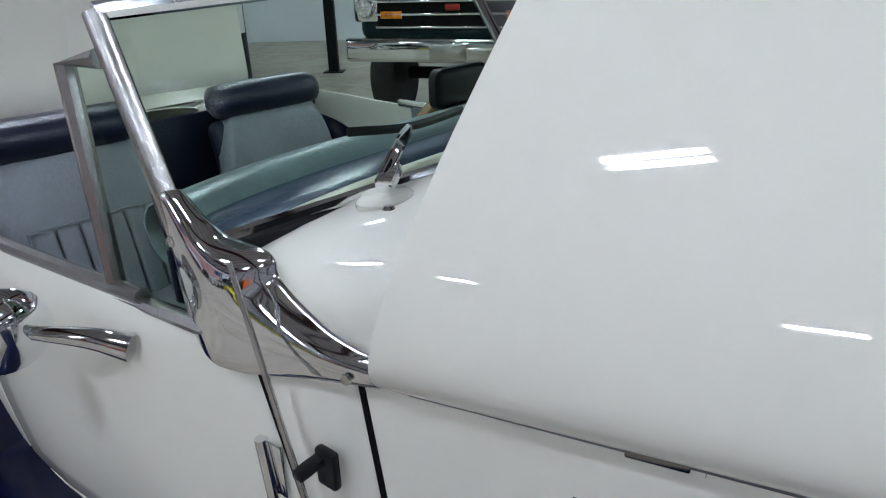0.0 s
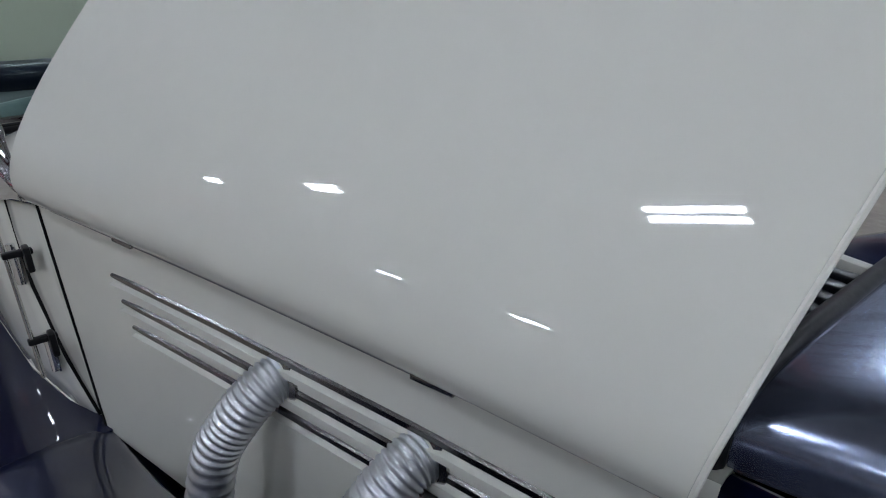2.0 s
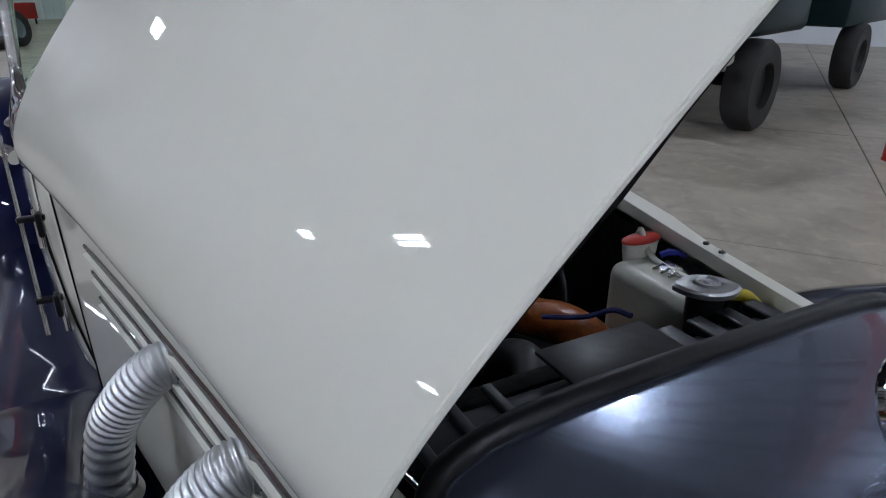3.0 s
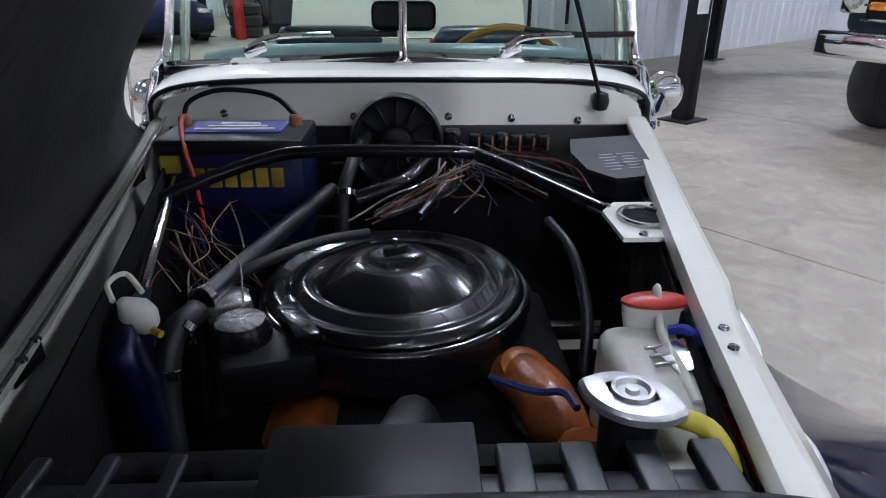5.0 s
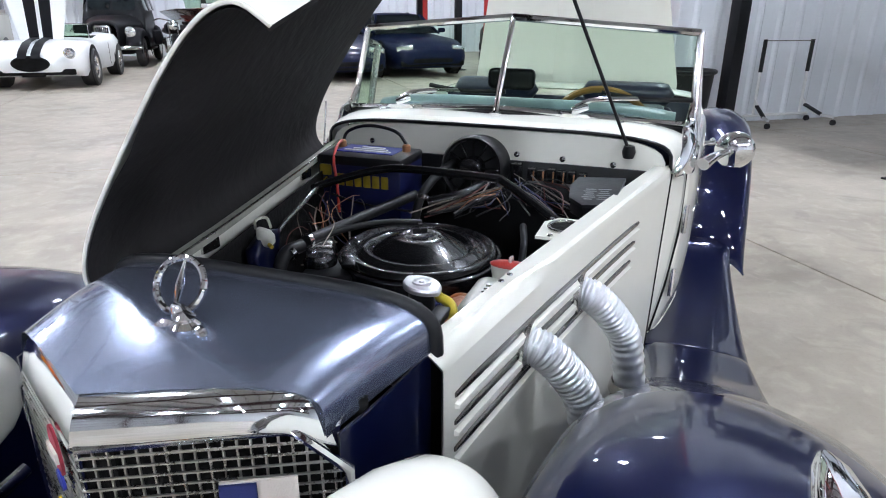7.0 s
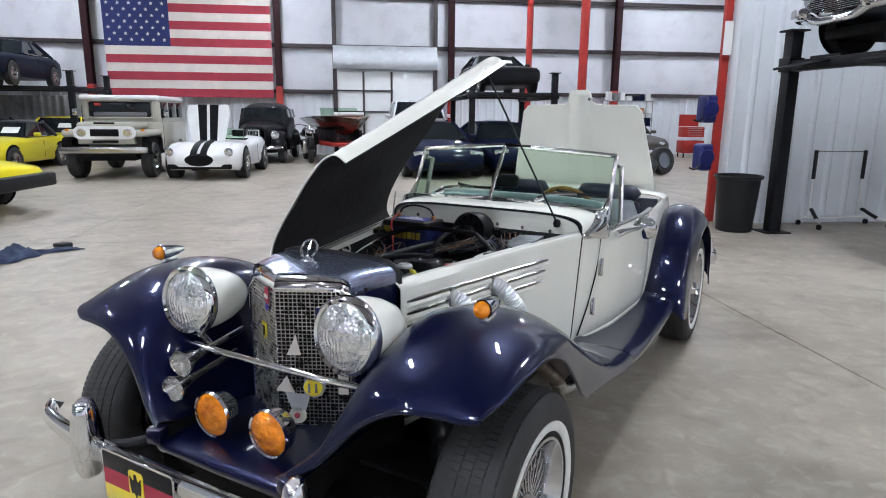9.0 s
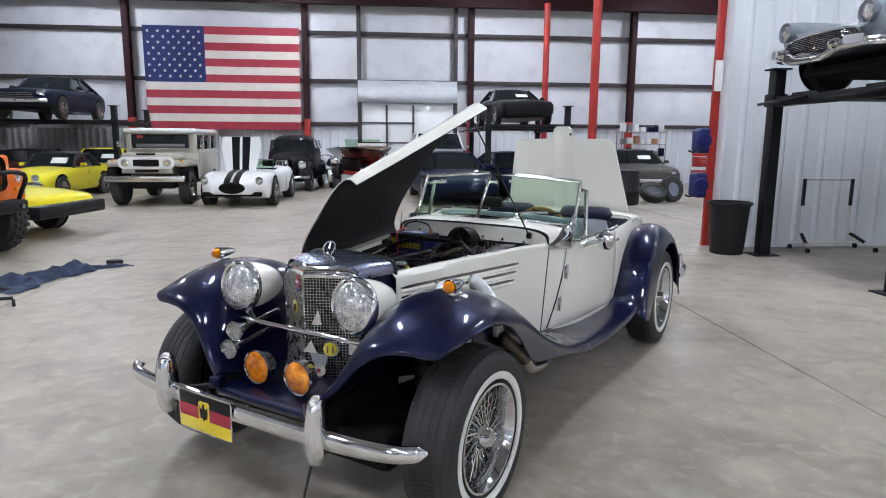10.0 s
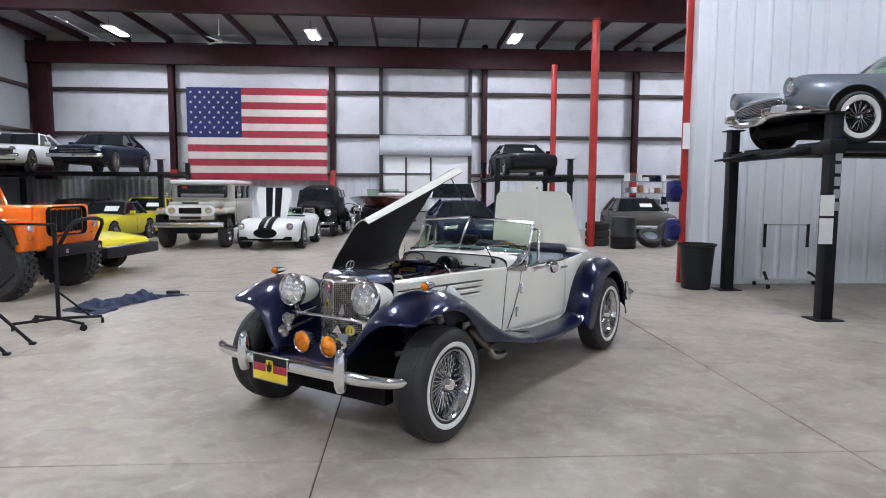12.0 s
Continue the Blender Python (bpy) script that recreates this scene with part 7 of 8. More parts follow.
def fifties_coupe(z):
    """Silver blue coupe with hooded headlights, its nose over the lift's end."""
    ob = thing("fifties_coupe", "silver blue fifties coupe on the raised lift", "car", hall(7.27, 4.13, z, -90), "parked cars")
    rings = []
    for y, w, zb, pk, hood in ((-2.16, 0.76, 0.47, 0.785, 0.55), (-2.10, 0.80, 0.42, 0.805, 0.59), (-1.9, 0.84, 0.36, 0.815, 0.65), (-1.5, 0.86, 0.34, 0.82, 0.745), (-1.0, 0.87, 0.20, 0.835, 0.79), (-0.5, 0.87, 0.18, 0.85, 0.845), (0.3, 0.87, 0.18, 0.86, 0.86), (1.2, 0.88, 0.18, 0.88, 0.87), (1.9, 0.86, 0.20, 0.92, 0.84), (2.2, 0.80, 0.34, 0.93, 0.74)):
        h = pk - zb
        half = [(0.93, zb), (0.99, zb + 0.25 * h), (1.0, zb + 0.55 * h), (0.985, zb + 0.85 * h), (0.93, pk), (0.82, pk - 0.005), (0.70, hood + 0.35 * max(0, pk - hood)), (0.56, hood), (0.25, hood + 0.022), (0.0, hood + 0.028)]
        rings.append([(-w * a, y, b) for a, b in half] + [(w * a, y, b) for a, b in half[-2::-1]])
    cols = [smooth_path([r[i] for r in rings], 4) for i in range(len(rings[0]))]
    bm = bmesh.new()
    ring_faces(bm, [[c[j] for c in cols] for j in range(len(cols[0]))], True, (True, True))
    part("body", bm, P_SILVER, ob, angle=60)
    part("hood_scoop", grid_surface(fine_rows([[(-0.2, -1.6, 0.735), (0, -1.6, 0.80), (0.2, -1.6, 0.735)], [(-0.22, -1.1, 0.79), (0, -1.1, 0.85), (0.22, -1.1, 0.79)], [(-0.2, -0.6, 0.84), (0, -0.6, 0.87), (0.2, -0.6, 0.84)]], 3, 4)), P_SILVER, ob, thick=-0.01, angle=70)
    # oval grille
    oval = [(0.60 * math.copysign(abs(math.cos(t)) ** 0.7, math.cos(t)), 0.105 * math.copysign(abs(math.sin(t)) ** 0.8, math.sin(t))) for t in (2 * math.pi * k / 36 for k in range(36))]
    gm = Matrix.Translation((0, -2.20, 0.475)) @ Matrix.Rotation(radians(82), 4, "X")
    g = part("grille", plate(oval, 0.02, gm), BLACK_MATTE, ob, "wide oval grille")
    part("grille_rim", tube([gm @ Vector((x, y, 0.02)) for x, y in oval + oval[:1]], 0.014, 8, steps=0), CHROME, g)
    for k in range(-4, 5):
        zz = 0.021 * k
        hw = 0.58 * (1 - (zz / 0.105) ** 2) ** 0.4
        part("grille_bar", box((2 * hw, 0.006, 0.006), gm @ Vector((0, zz, 0.026)), 0.001), CHROME, g)
    for s in (1, -1):
        m = aim((s * 0.655, -2.19, 0.675), (0, -1, 0.03))
        part("headlight_hood", lathe([(0.10, -0.15), (0.112, -0.05), (0.118, 0.03), (0.108, 0.035), (0.100, 0.0)], 28, m=m, cap=(False, False)), P_SILVER, ob, "hooded headlight rim")
        part("headlight_ring", lathe([(0.104, 0.0), (0.102, 0.012), (0.088, 0.012)], 28, m=m, cap=(False, False)), CHROME, ob)
        part("headlight", lathe([(0.09, 0.0), (0.07, 0.022), (0.03, 0.032), (0, 0.034)], 28, m=m, cap=(False, False)), LAMP_GLASS, ob, "clear round headlight")
        # bumper half: blade, pod and guard
        part("bumper", tube([(0, -2.33, 0.285), (s * 0.25, -2.335, 0.295), (s * 0.42, -2.33, 0.36), (s * 0.60, -2.28, 0.385), (s * 0.80, -2.12, 0.39), (s * 0.885, -1.86, 0.385)], 0.07, 14, radius=lambda i, c: 0.045 + 0.028 * min(1, 1.6 * i / c) - 0.02 * max(0, i / c - 0.8) * 5, flat=0.75), CHROME, ob, "heavy chrome bumper")
        part("bumper_pod", lathe([(0.0, -0.12), (0.055, -0.10), (0.065, 0.0), (0.05, 0.05), (0.0, 0.07)], 22, m=aim((s * 0.44, -2.36, 0.385), (0, -1, 0.05)), cap=(False, False)), CHROME, ob, "chrome bumper pod")
        part("park_lamp", plate(round_rect(0.20, 0.085, 0.02), 0.012, Matrix.Translation((s * 0.66, -2.325, 0.41)) @ Matrix.Rotation(radians(s * 24), 4, "Z") @ Matrix.Rotation(radians(90), 4, "X")), GREY_LIGHT, ob, "milky parking lamp")
        part("side_trim", box((0.012, 1.9, 0.014), (s * 0.878, 0.1, 0.66), 0.004), CHROME, ob, "thin chrome side strip")
        part("arch_lip", tube([(s * 0.868, -1.47 + 0.40 * math.cos(t), 0.33 + 0.36 * math.sin(t)) for t in (math.pi * k / 14 for k in range(15))], 0.013, 8, steps=2), P_SILVER, ob, "rolled wheel arch lip")
        for y in (-1.47, 1.1):
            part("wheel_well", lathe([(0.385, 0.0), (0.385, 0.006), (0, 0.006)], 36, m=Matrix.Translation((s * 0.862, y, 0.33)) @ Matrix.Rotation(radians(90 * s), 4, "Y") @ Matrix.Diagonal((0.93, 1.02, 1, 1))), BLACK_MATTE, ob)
            wire_wheel(ob, Matrix.Translation((s * 0.825, y, 0.30)) @ Matrix.Rotation(radians(90 * s), 4, "Y"), 0.30, s)
    part("underbody", box((1.3, 3.9, 0.12), (0, 0, 0.20), 0.03), BLACK_MATTE, ob)
    part("crossmember", box((1.5, 0.25, 0.10), (0, -1.47, 0.20), 0.03), BLACK_MATTE, ob)
    rows = [[(-0.70, -0.62, 0.86), (0, -0.80, 0.87), (0.70, -0.62, 0.86)], [(-0.60, -0.25, 1.20), (0, -0.42, 1.22), (0.60, -0.25, 1.20)]]
    part("windscreen", grid_surface(fine_rows(rows, 2, 6)), GLASS, ob, "wrapped windscreen", thick=0.006)
    part("windscreen_frame", tube([(-0.72, -0.60, 0.86), (-0.62, -0.24, 1.21), (0, -0.42, 1.235), (0.62, -0.24, 1.21), (0.72, -0.60, 0.86)], 0.018, 8, steps=4), CHROME, ob)
    part("hard_top", grid_surface(fine_rows([[(-0.62, y, z - 0.06), (-0.5, y, z), (0, y, z + 0.03), (0.5, y, z), (0.62, y, z - 0.06)] for y, z in ((-0.25, 1.22), (0.2, 1.30), (0.7, 1.24), (1.1, 0.9))], 3, 3)), P_SILVER, ob, thick=0.03, angle=70)


def orange_jeep():
    ob = thing("orange_off_roader", "bright orange open off-roader with black bumper", "car", hall(-6.15, 5.42, 0, 84) @ Matrix.Scale(1.05, 4), "parked cars")
    part("hood", box((1.10, 1.25, 0.36), (0, -0.85, 1.03), 0.13, seg=5), P_ORANGE, ob)
    part("tub", box((1.45, 1.7, 0.55), (0, 0.6, 0.85), 0.05), P_ORANGE, ob)
    part("grille_panel", box((1.12, 0.10, 0.60), (0, -1.48, 0.92), 0.05, seg=3), P_ORANGE, ob)
    part("radiator_hole", box((0.80, 0.06, 0.40), (0, -1.515, 1.0), 0.10, seg=4), BLACK_MATTE, ob, "dark open grille")
    for k in range(7):
        part("grille_slat", box((0.02, 0.02, 0.32), (-0.33 + 0.11 * k, -1.542, 1.0), 0.005), BLACK_SATIN, ob)
    for s in (1, -1):
        part("fender", box((0.32, 1.05, 0.10), (s * 0.70, -0.95, 1.00), 0.04), P_ORANGE, ob)
        part("fender_front", box((0.32, 0.10, 0.40), (s * 0.68, -1.45, 0.83), 0.04), P_ORANGE, ob)
        part("flare", tube([(s * 0.84, -1.42, 0.72), (s * 0.86, -1.30, 0.98), (s * 0.86, -0.9, 1.03), (s * 0.86, -0.5, 0.96), (s * 0.84, -0.4, 0.72)], 0.06, 10), BLACK_SATIN, ob, "black fender flare")
        part("turn_lamp", lathe([(0.055, 0), (0.05, 0.03), (0, 0.035)], 16, m=aim((s * 0.68, -1.50, 0.93), (0, -1, 0))), LAMP_GLASS, ob)
        part("marker", box((0.12, 0.02, 0.05), (s * 0.68, -1.51, 0.80), 0.008), AMBER, ob)
        part("bumper_eye", lathe([(0.03, 0), (0.03, 0.03), (0, 0.03)], 12, m=aim((s * 0.36, -1.75, 0.62), (0, -1, 0))), STEEL_BRIGHT, ob)
    part("bumper", box((1.0, 0.18, 0.15), (0, -1.66, 0.62), 0.03), BLACK_STEEL, ob, "black steel bumper")
    part("winch_hoop", tube([(-0.40, -1.70, 0.70), (-0.30, -1.86, 1.0), (0.30, -1.86, 1.0), (0.40, -1.70, 0.70)], 0.026, 10, steps=4), BLACK_STEEL, ob, "black bumper hoop")
    part("chassis", box((0.8, 3.0, 0.2), (0, 0, 0.62), 0.02), BLACK_MATTE, ob)
    part("windscreen_frame", tube([(-0.65, -0.2, 1.18), (-0.62, 0.0, 1.75), (0.62, 0.0, 1.75), (0.65, -0.2, 1.18)], 0.03, 8, steps=0), P_ORANGE, ob)
    prof = [(0.22, -0.15), (0.38, -0.15), (0.43, -0.10), (0.43, 0.10), (0.38, 0.15), (0.22, 0.15), (0.2, 0.05)]
    tm = finish(lathe(prof, 34), "tyre", RUBBER)
    lug = bmesh.new()
    for k in range(30):
        a = 2 * math.pi * k / 30
        for h in (-0.085, 0.0, 0.085):
            b = a + (h != 0) * math.pi / 30
            vs = bmesh.ops.create_cube(lug, size=1.0)["verts"]
            bmesh.ops.scale(lug, vec=(0.03, 0.05, 0.07), verts=vs)
            bmesh.ops.rotate(lug, matrix=Matrix.Rotation(b, 3, "Z"), verts=vs)
            bmesh.ops.translate(lug, vec=(0.432 * math.cos(b), 0.432 * math.sin(b), h), verts=vs)
    lm = finish(lug, "tread", RUBBER, False)
    for y in (-1.08, 1.0):
        for s in (1, -1):
            mm = Matrix.Translation((s * 0.70, y, 0.435)) @ Matrix.Rotation(radians(90 * s), 4, "Y")
            part("tyre", tm, RUBBER, ob, m=mm)
            part("tread", lm, RUBBER, ob, m=mm)


def four_post_lift(u0, u1, v0, v1, z, label, posts=None, name="car_lift"):
    lift = thing(name, label, "car lift", HALL, "car lifts")
    H = 2.42
    for u in (u0, u1):
        for v in (v0, v1):
            bm = box((0.14, 0.15, H), (u, v, H / 2), 0.006)
            part("post", bm, BLACK_STEEL, lift, "black steel lift post")
            part("base_plate", box((0.34, 0.30, 0.015), (u, v, 0.0075), 0.003), BLACK_STEEL, lift)
            part("post_cap", box((0.24, 0.24, 0.02), (u, v, H + 0.01), 0.003), BLACK_STEEL, lift)
    for u in (u0, u1):
        part("crossbeam", box((0.14, v1 - v0, 0.12), (u, (v0 + v1) / 2, z - 0.10), 0.01), BLACK_STEEL, lift)
        for v in (v0, v1):
            part("latch_box", box((0.20, 0.20, 0.16), (u, v, z - 0.08), 0.01), BLACK_STEEL, lift)
    for v in (v0 + 0.52, v1 - 0.52):
        part("runway", box((u1 - u0 - 0.05, 0.48, 0.10), ((u0 + u1) / 2, v, z - 0.05), 0.01), BLACK_STEEL, lift, "black steel runway")
        part("ramp", box((0.55, 0.46, 0.03), (u0 - 0.16, v, z - 0.10), 0.01, (0, -12, 0)), BLACK_STEEL, lift)
    return lift


def lifts():
    z = 2.12
    four_post_lift(5.33, 9.9, 3.0, 5.29, z, "black four-post car lift beside the partition")
    for k in range(5):
        single("letter_block", plate(round_rect(0.082, 0.105, 0.012), 0.003), GREY_LIGHT, "pale letter-sized block on the lift post", "lettering", hall(5.36, 2.921, 1.93 - 0.145 * k) @ pose(0, 0, 0, 90, 0, 0), "lift lettering", smooth=False)
    for v, zz, h in ((2.918, 1.36, 0.24), (2.916, 1.06, 0.30)):
        single("notice_sheet", box((0.17, 0.004, h), (0, 0, 0)), PAPER, "white paper notice on the lift post", "notice", hall(5.25, v, zz), "notices", smooth=False)
    single("maker_badge", lathe([(0.055, 0), (0.055, 0.004)], 20), P_BLUE, "round blue badge on the lift post", "badge", hall(5.36, 2.921, 2.10) @ pose(0, 0, 0, 90, 0, 0))
    fifties_coupe(z)
    # lift with a black coupe at the back
    four_post_lift(2.95, 5.05, 13.9, 17.2, 1.95, "black four-post lift carrying a coupe")
    auto("black_coupe", "black nineties coupe parked on a lift", P_BLACK, hall(3.97, 16.0, 1.95, 3) @ Matrix.Scale(0.84, 4), 4.5, 1.8, 0.2, SEDAN, (0.36, 0.50, 0.70, 0.86, 0.86, 1.22, 0.64), (-0.31, 0.3), 0.31, lamps=None, bumper=None, slim_lamps=True, paper=True)
    # long lift on the left
    four_post_lift(-13.0, -7.35, 16.3, 18.8, 2.05, "black four-post lift carrying two cars")
    auto("dark_blue_coupe", "dark blue sixties coupe on a raised lift", P_DBLUE, hall(-9.62, 17.6, 2.05, 3), 4.3, 1.7, 0.24, SEDAN, (0.38, 0.50, 0.68, 0.84, 0.86, 1.24, 0.66), (-0.31, 0.3), 0.31, grille=(0.9, 0.58, 0.2))
    auto("white_sedan", "white sedan on a raised lift", P_WHITE, hall(-12.25, 17.5, 2.05, 8), 4.2, 1.7, 0.24, SEDAN, (0.38, 0.50, 0.68, 0.84, 0.86, 1.24, 0.66), (-0.31, 0.3), 0.31, grille=(1.3, 0.58, 0.16))
    curtain = ribbed(5.4, 1.55, 0.22, 0.05, 0.03)
    single("metal_curtain", curtain, mat("grey_sheet", (0.30, 0.30, 0.30), 0.5, vary=0.2), "grey ribbed sheet behind the lift", "panel", hall(-12.9, 19.2, 0.3), smooth=False)


def more_cars():
    low = [(0.0, 0.80, 0.46), (0.04, 0.92, 0.60), (0.15, 0.98, 0.70), (0.38, 1.0, 0.78), (0.65, 1.0, 0.80), (0.9, 0.96, 0.80), (1.0, 0.85, 0.64)]
    auto("lime_roadster", "lime yellow roadster with black soft top", P_LIME, hall(-8.35, 14.9, 0, -4), 3.6, 1.45, 0.2, low, (0.40, 0.50, 0.66, 0.76, 0.78, 1.12, 0.72), (-0.29, 0.28), 0.29, 0.16, top=SOFT_TOP, lamps=(0.34, 0.56, 0.075), paper=True)
    auto("lime_hatchback", "pale yellow coupe with papers in its windscreen", P_LIME, hall(-8.45, 18.1, 0, 6), 3.9, 1.6, 0.2, low, (0.34, 0.48, 0.66, 0.92, 0.80, 1.20, 0.68), (-0.3, 0.3), 0.3, lamps=(0.36, 0.58, 0.08), paper=True)
    auto("maroon_convertible", "maroon convertible with dark soft top", P_MAROON, hall(-10.4, 17.3, 0, -6), 4.2, 1.7, 0.22, SEDAN, (0.38, 0.48, 0.66, 0.80, 0.84, 1.16, 0.7), (-0.3, 0.3), 0.3, top=SOFT_TOP)
    auto("dark_convertible", "dark grey convertible with black soft top", P_GREY, hall(-8.4, 8.6, 0, 62), 4.4, 1.7, 0.22, SEDAN, (0.36, 0.46, 0.66, 0.78, 0.88, 1.26, 0.7), (-0.3, 0.3), 0.3, top=SOFT_TOP)
    wedge = [(0.0, 0.84, 0.58), (0.03, 0.90, 0.64), (0.2, 0.96, 0.72), (0.36, 1.0, 0.74), (0.65, 1.0, 0.80), (0.9, 0.98, 0.82), (1.0, 0.9, 0.7)]
    w = auto("yellow_wedge", "bright yellow wedge sports car with black bumper", P_YELLOW, hall(-6.6, 7.9, 0, 80), 3.9, 1.6, 0.26, wedge, (0.36, 0.52, 0.66, 0.82, 0.76, 1.12, 0.66), (-0.28, 0.29), 0.29, lamps=None, bumper=None)
    part("bumper", box((1.56, 0.28, 0.20), (0, -1.95, 0.42), 0.04), BLACK_SATIN, w, "black plastic bumper")
    vette = [(0.0, 0.70, 0.50), (0.04, 0.90, 0.62), (0.16, 1.0, 0.74), (0.36, 0.98, 0.80), (0.6, 1.0, 0.86), (0.85, 1.02, 0.90), (1.0, 0.88, 0.75)]
    auto("blue_sports_car", "deep blue glossy sports car facing out", P_BLUE, hall(1.95, 13.9, 0, 4), 4.4, 1.8, 0.18, vette, (0.36, 0.50, 0.68, 0.92, 0.82, 1.20, 0.60), (-0.3, 0.3), 0.32, 0.22, lamps=None, bumper=None, slim_lamps=True)
    auto("blue_coupe", "deep blue coupe beside a lift", P_BLUE, hall(3.75, 14.4, 0, 6), 4.3, 1.75, 0.18, vette, (0.36, 0.50, 0.68, 0.92, 0.82, 1.20, 0.60), (-0.3, 0.3), 0.32, 0.22, lamps=None, bumper=None, slim_lamps=True)
    auto("white_wagon", "white wagon parked far back", P_WHITE, hall(1.95, 18.2, 0, 0), 4.2, 1.75, 0.3, [(f, w_, z + 0.40) for f, w_, z in SEDAN], (0.30, 0.40, 0.9, 0.97, 1.28, 1.75, 0.74), (-0.3, 0.3), 0.35)
    auto("brown_coupe", "brown-grey eighties coupe with loose wheels before it", P_GREY, hall(8.25, 17.3, 0, -6), 4.4, 1.75, 0.2, SEDAN, (0.36, 0.50, 0.70, 0.84, 0.86, 1.26, 0.66), (-0.3, 0.3), 0.3, lamps=(0.33, 0.62, 0.07), paper=True)
    # pickup near the partition
    t = thing("pickup_truck", "dark green pickup with chrome bumper and grille", "truck", hall(6.32, 0.91, 0, -108), "parked cars")
    part("hood", box((1.80, 1.9, 0.62), (0, 0.1, 1.10), 0.08, seg=3), P_GREEN, t)
    part("cab", box((1.75, 1.6, 0.7), (0, 1.7, 1.60), 0.12, seg=3), P_GREEN, t)
    part("bed", box((1.85, 2.4, 0.6), (0, 3.6, 1.05), 0.05), P_GREEN, t)
    part("grille", box((1.40, 0.05, 0.34), (0, -0.86, 1.06), 0.01), BLACK_MATTE, t)
    for k in range(4):
        part("grille_bar", box((1.42, 0.03, 0.022), (0, -0.90, 0.90 + 0.105 * k), 0.006), CHROME, t, "chrome grille bar")
    part("grille_emblem", box((0.13, 0.02, 0.05), (0, -0.915, 1.06), 0.01), RED_STEEL, t, "small red emblem")
    part("bumper", box((1.92, 0.16, 0.20), (0, -0.98, 0.72), 0.04, seg=3), CHROME, t, "chrome front bumper")
    part("bumper_plate", box((0.32, 0.02, 0.14), (0, -1.07, 0.71), 0.01), STEEL_BRIGHT, t)
    for s in (1, -1):
        part("lamp_bezel", box((0.24, 0.06, 0.24), (s * 0.80, -0.88, 1.06), 0.03), CHROME, t)
        part("headlight", lathe([(0.09, 0), (0.07, 0.03), (0, 0.035)], 20, m=aim((s * 0.80, -0.91, 1.06), (0, -1, 0))), LAMP_GLASS, t)
        part("marker_lamp", box((0.20, 0.02, 0.06), (s * 0.56, -0.905, 1.0), 0.008), AMBER, t)
    tm = finish(lathe([(0.2, -0.12), (0.36, -0.12), (0.39, -0.08), (0.39, 0.08), (0.36, 0.12), (0.2, 0.12), (0.19, 0.05)], 30), "tyre", RUBBER)
    for y in (-0.15, 3.2):
        for s in (1, -1):
            part("tyre", tm, RUBBER, t, m=Matrix.Translation((s * 0.86, y, 0.39)) @ Matrix.Rotation(radians(90 * s), 4, "Y"))
    part("axle", rod((-0.7, -0.15, 0.42), (0.7, -0.15, 0.42), 0.06), BLACK_MATTE, t)
    part("differential", lathe([(0.0, -0.14), (0.10, -0.12), (0.14, 0), (0.10, 0.12), (0.0, 0.14)], 18, m=pose(0.1, -0.15, 0.42, 90, 0, 0), cap=(False, False)), BLACK_MATTE, t)
    # motorcycle and boat by the big door
    mc = thing("motorcycle", "dark touring motorcycle with chrome fork", "motorcycle", hall(-1.35, 17.2, 0, 10), "")
    tm2 = finish(lathe([(0.2, -0.05), (0.30, -0.06), (0.32, 0), (0.30, 0.06), (0.2, 0.05)], 26), "tyre", RUBBER)
    for y in (-0.75, 0.75):
        part("tyre", tm2, RUBBER, mc, m=Matrix.Translation((0, y, 0.32)) @ Matrix.Rotation(radians(90), 4, "Y"))
    part("front_fender", tube([(0, -1.05, 0.42), (0, -0.85, 0.66), (0, -0.55, 0.62)], 0.09, 10), P_BLACK, mc)
    for s in (1, -1):
        part("fork", rod((s * 0.09, -0.78, 0.34), (s * 0.10, -0.45, 1.0), 0.025), CHROME, mc)
        part("handlebar", tube([(0, -0.42, 1.02), (s * 0.25, -0.38, 1.08), (s * 0.40, -0.25, 1.04)], 0.015, 8), CHROME, mc)
        part("case", box((0.2, 0.5, 0.35), (s * 0.28, 0.75, 0.62), 0.06), P_BLACK, mc)
    part("tank", box((0.3, 0.6, 0.24), (0, -0.1, 0.85), 0.09, seg=3), P_BLACK, mc)
    part("engine", box((0.35, 0.5, 0.4), (0, 0, 0.45), 0.05), STEEL_BRIGHT, mc)
    part("seat", box((0.3, 0.7, 0.14), (0, 0.5, 0.78), 0.06), BLACK_SATIN, mc)
    part("lamp", lathe([(0.0, -0.1), (0.09, -0.04), (0.10, 0), (0, 0.02)], 18, m=aim((0, -0.6, 0.92), (0, -1, 0))), CHROME, mc)
    bt = thing("runabout_boat", "varnished runabout boat on a trailer", "boat", hall(-0.45, 18.3, 0, 20))
    rows = [[(-0.02, -1.7, 1.25), (0, -1.7, 1.2), (0.02, -1.7, 1.25)], [(-0.6, -1.0, 1.32), (0, -1.1, 0.85), (0.6, -1.0, 1.32)], [(-0.85, 0.2, 1.30), (0, 0.2, 0.78), (0.85, 0.2, 1.30)], [(-0.8, 1.6, 1.25), (0, 1.6, 0.80), (0.8, 1.6, 1.25)]]
    part("hull", grid_surface(fine_rows(rows, 4, 3)), mat("dark_wood_hull", (0.05, 0.018, 0.012), 0.25, coat=0.8, vary=0.4), bt, thick=0.04)
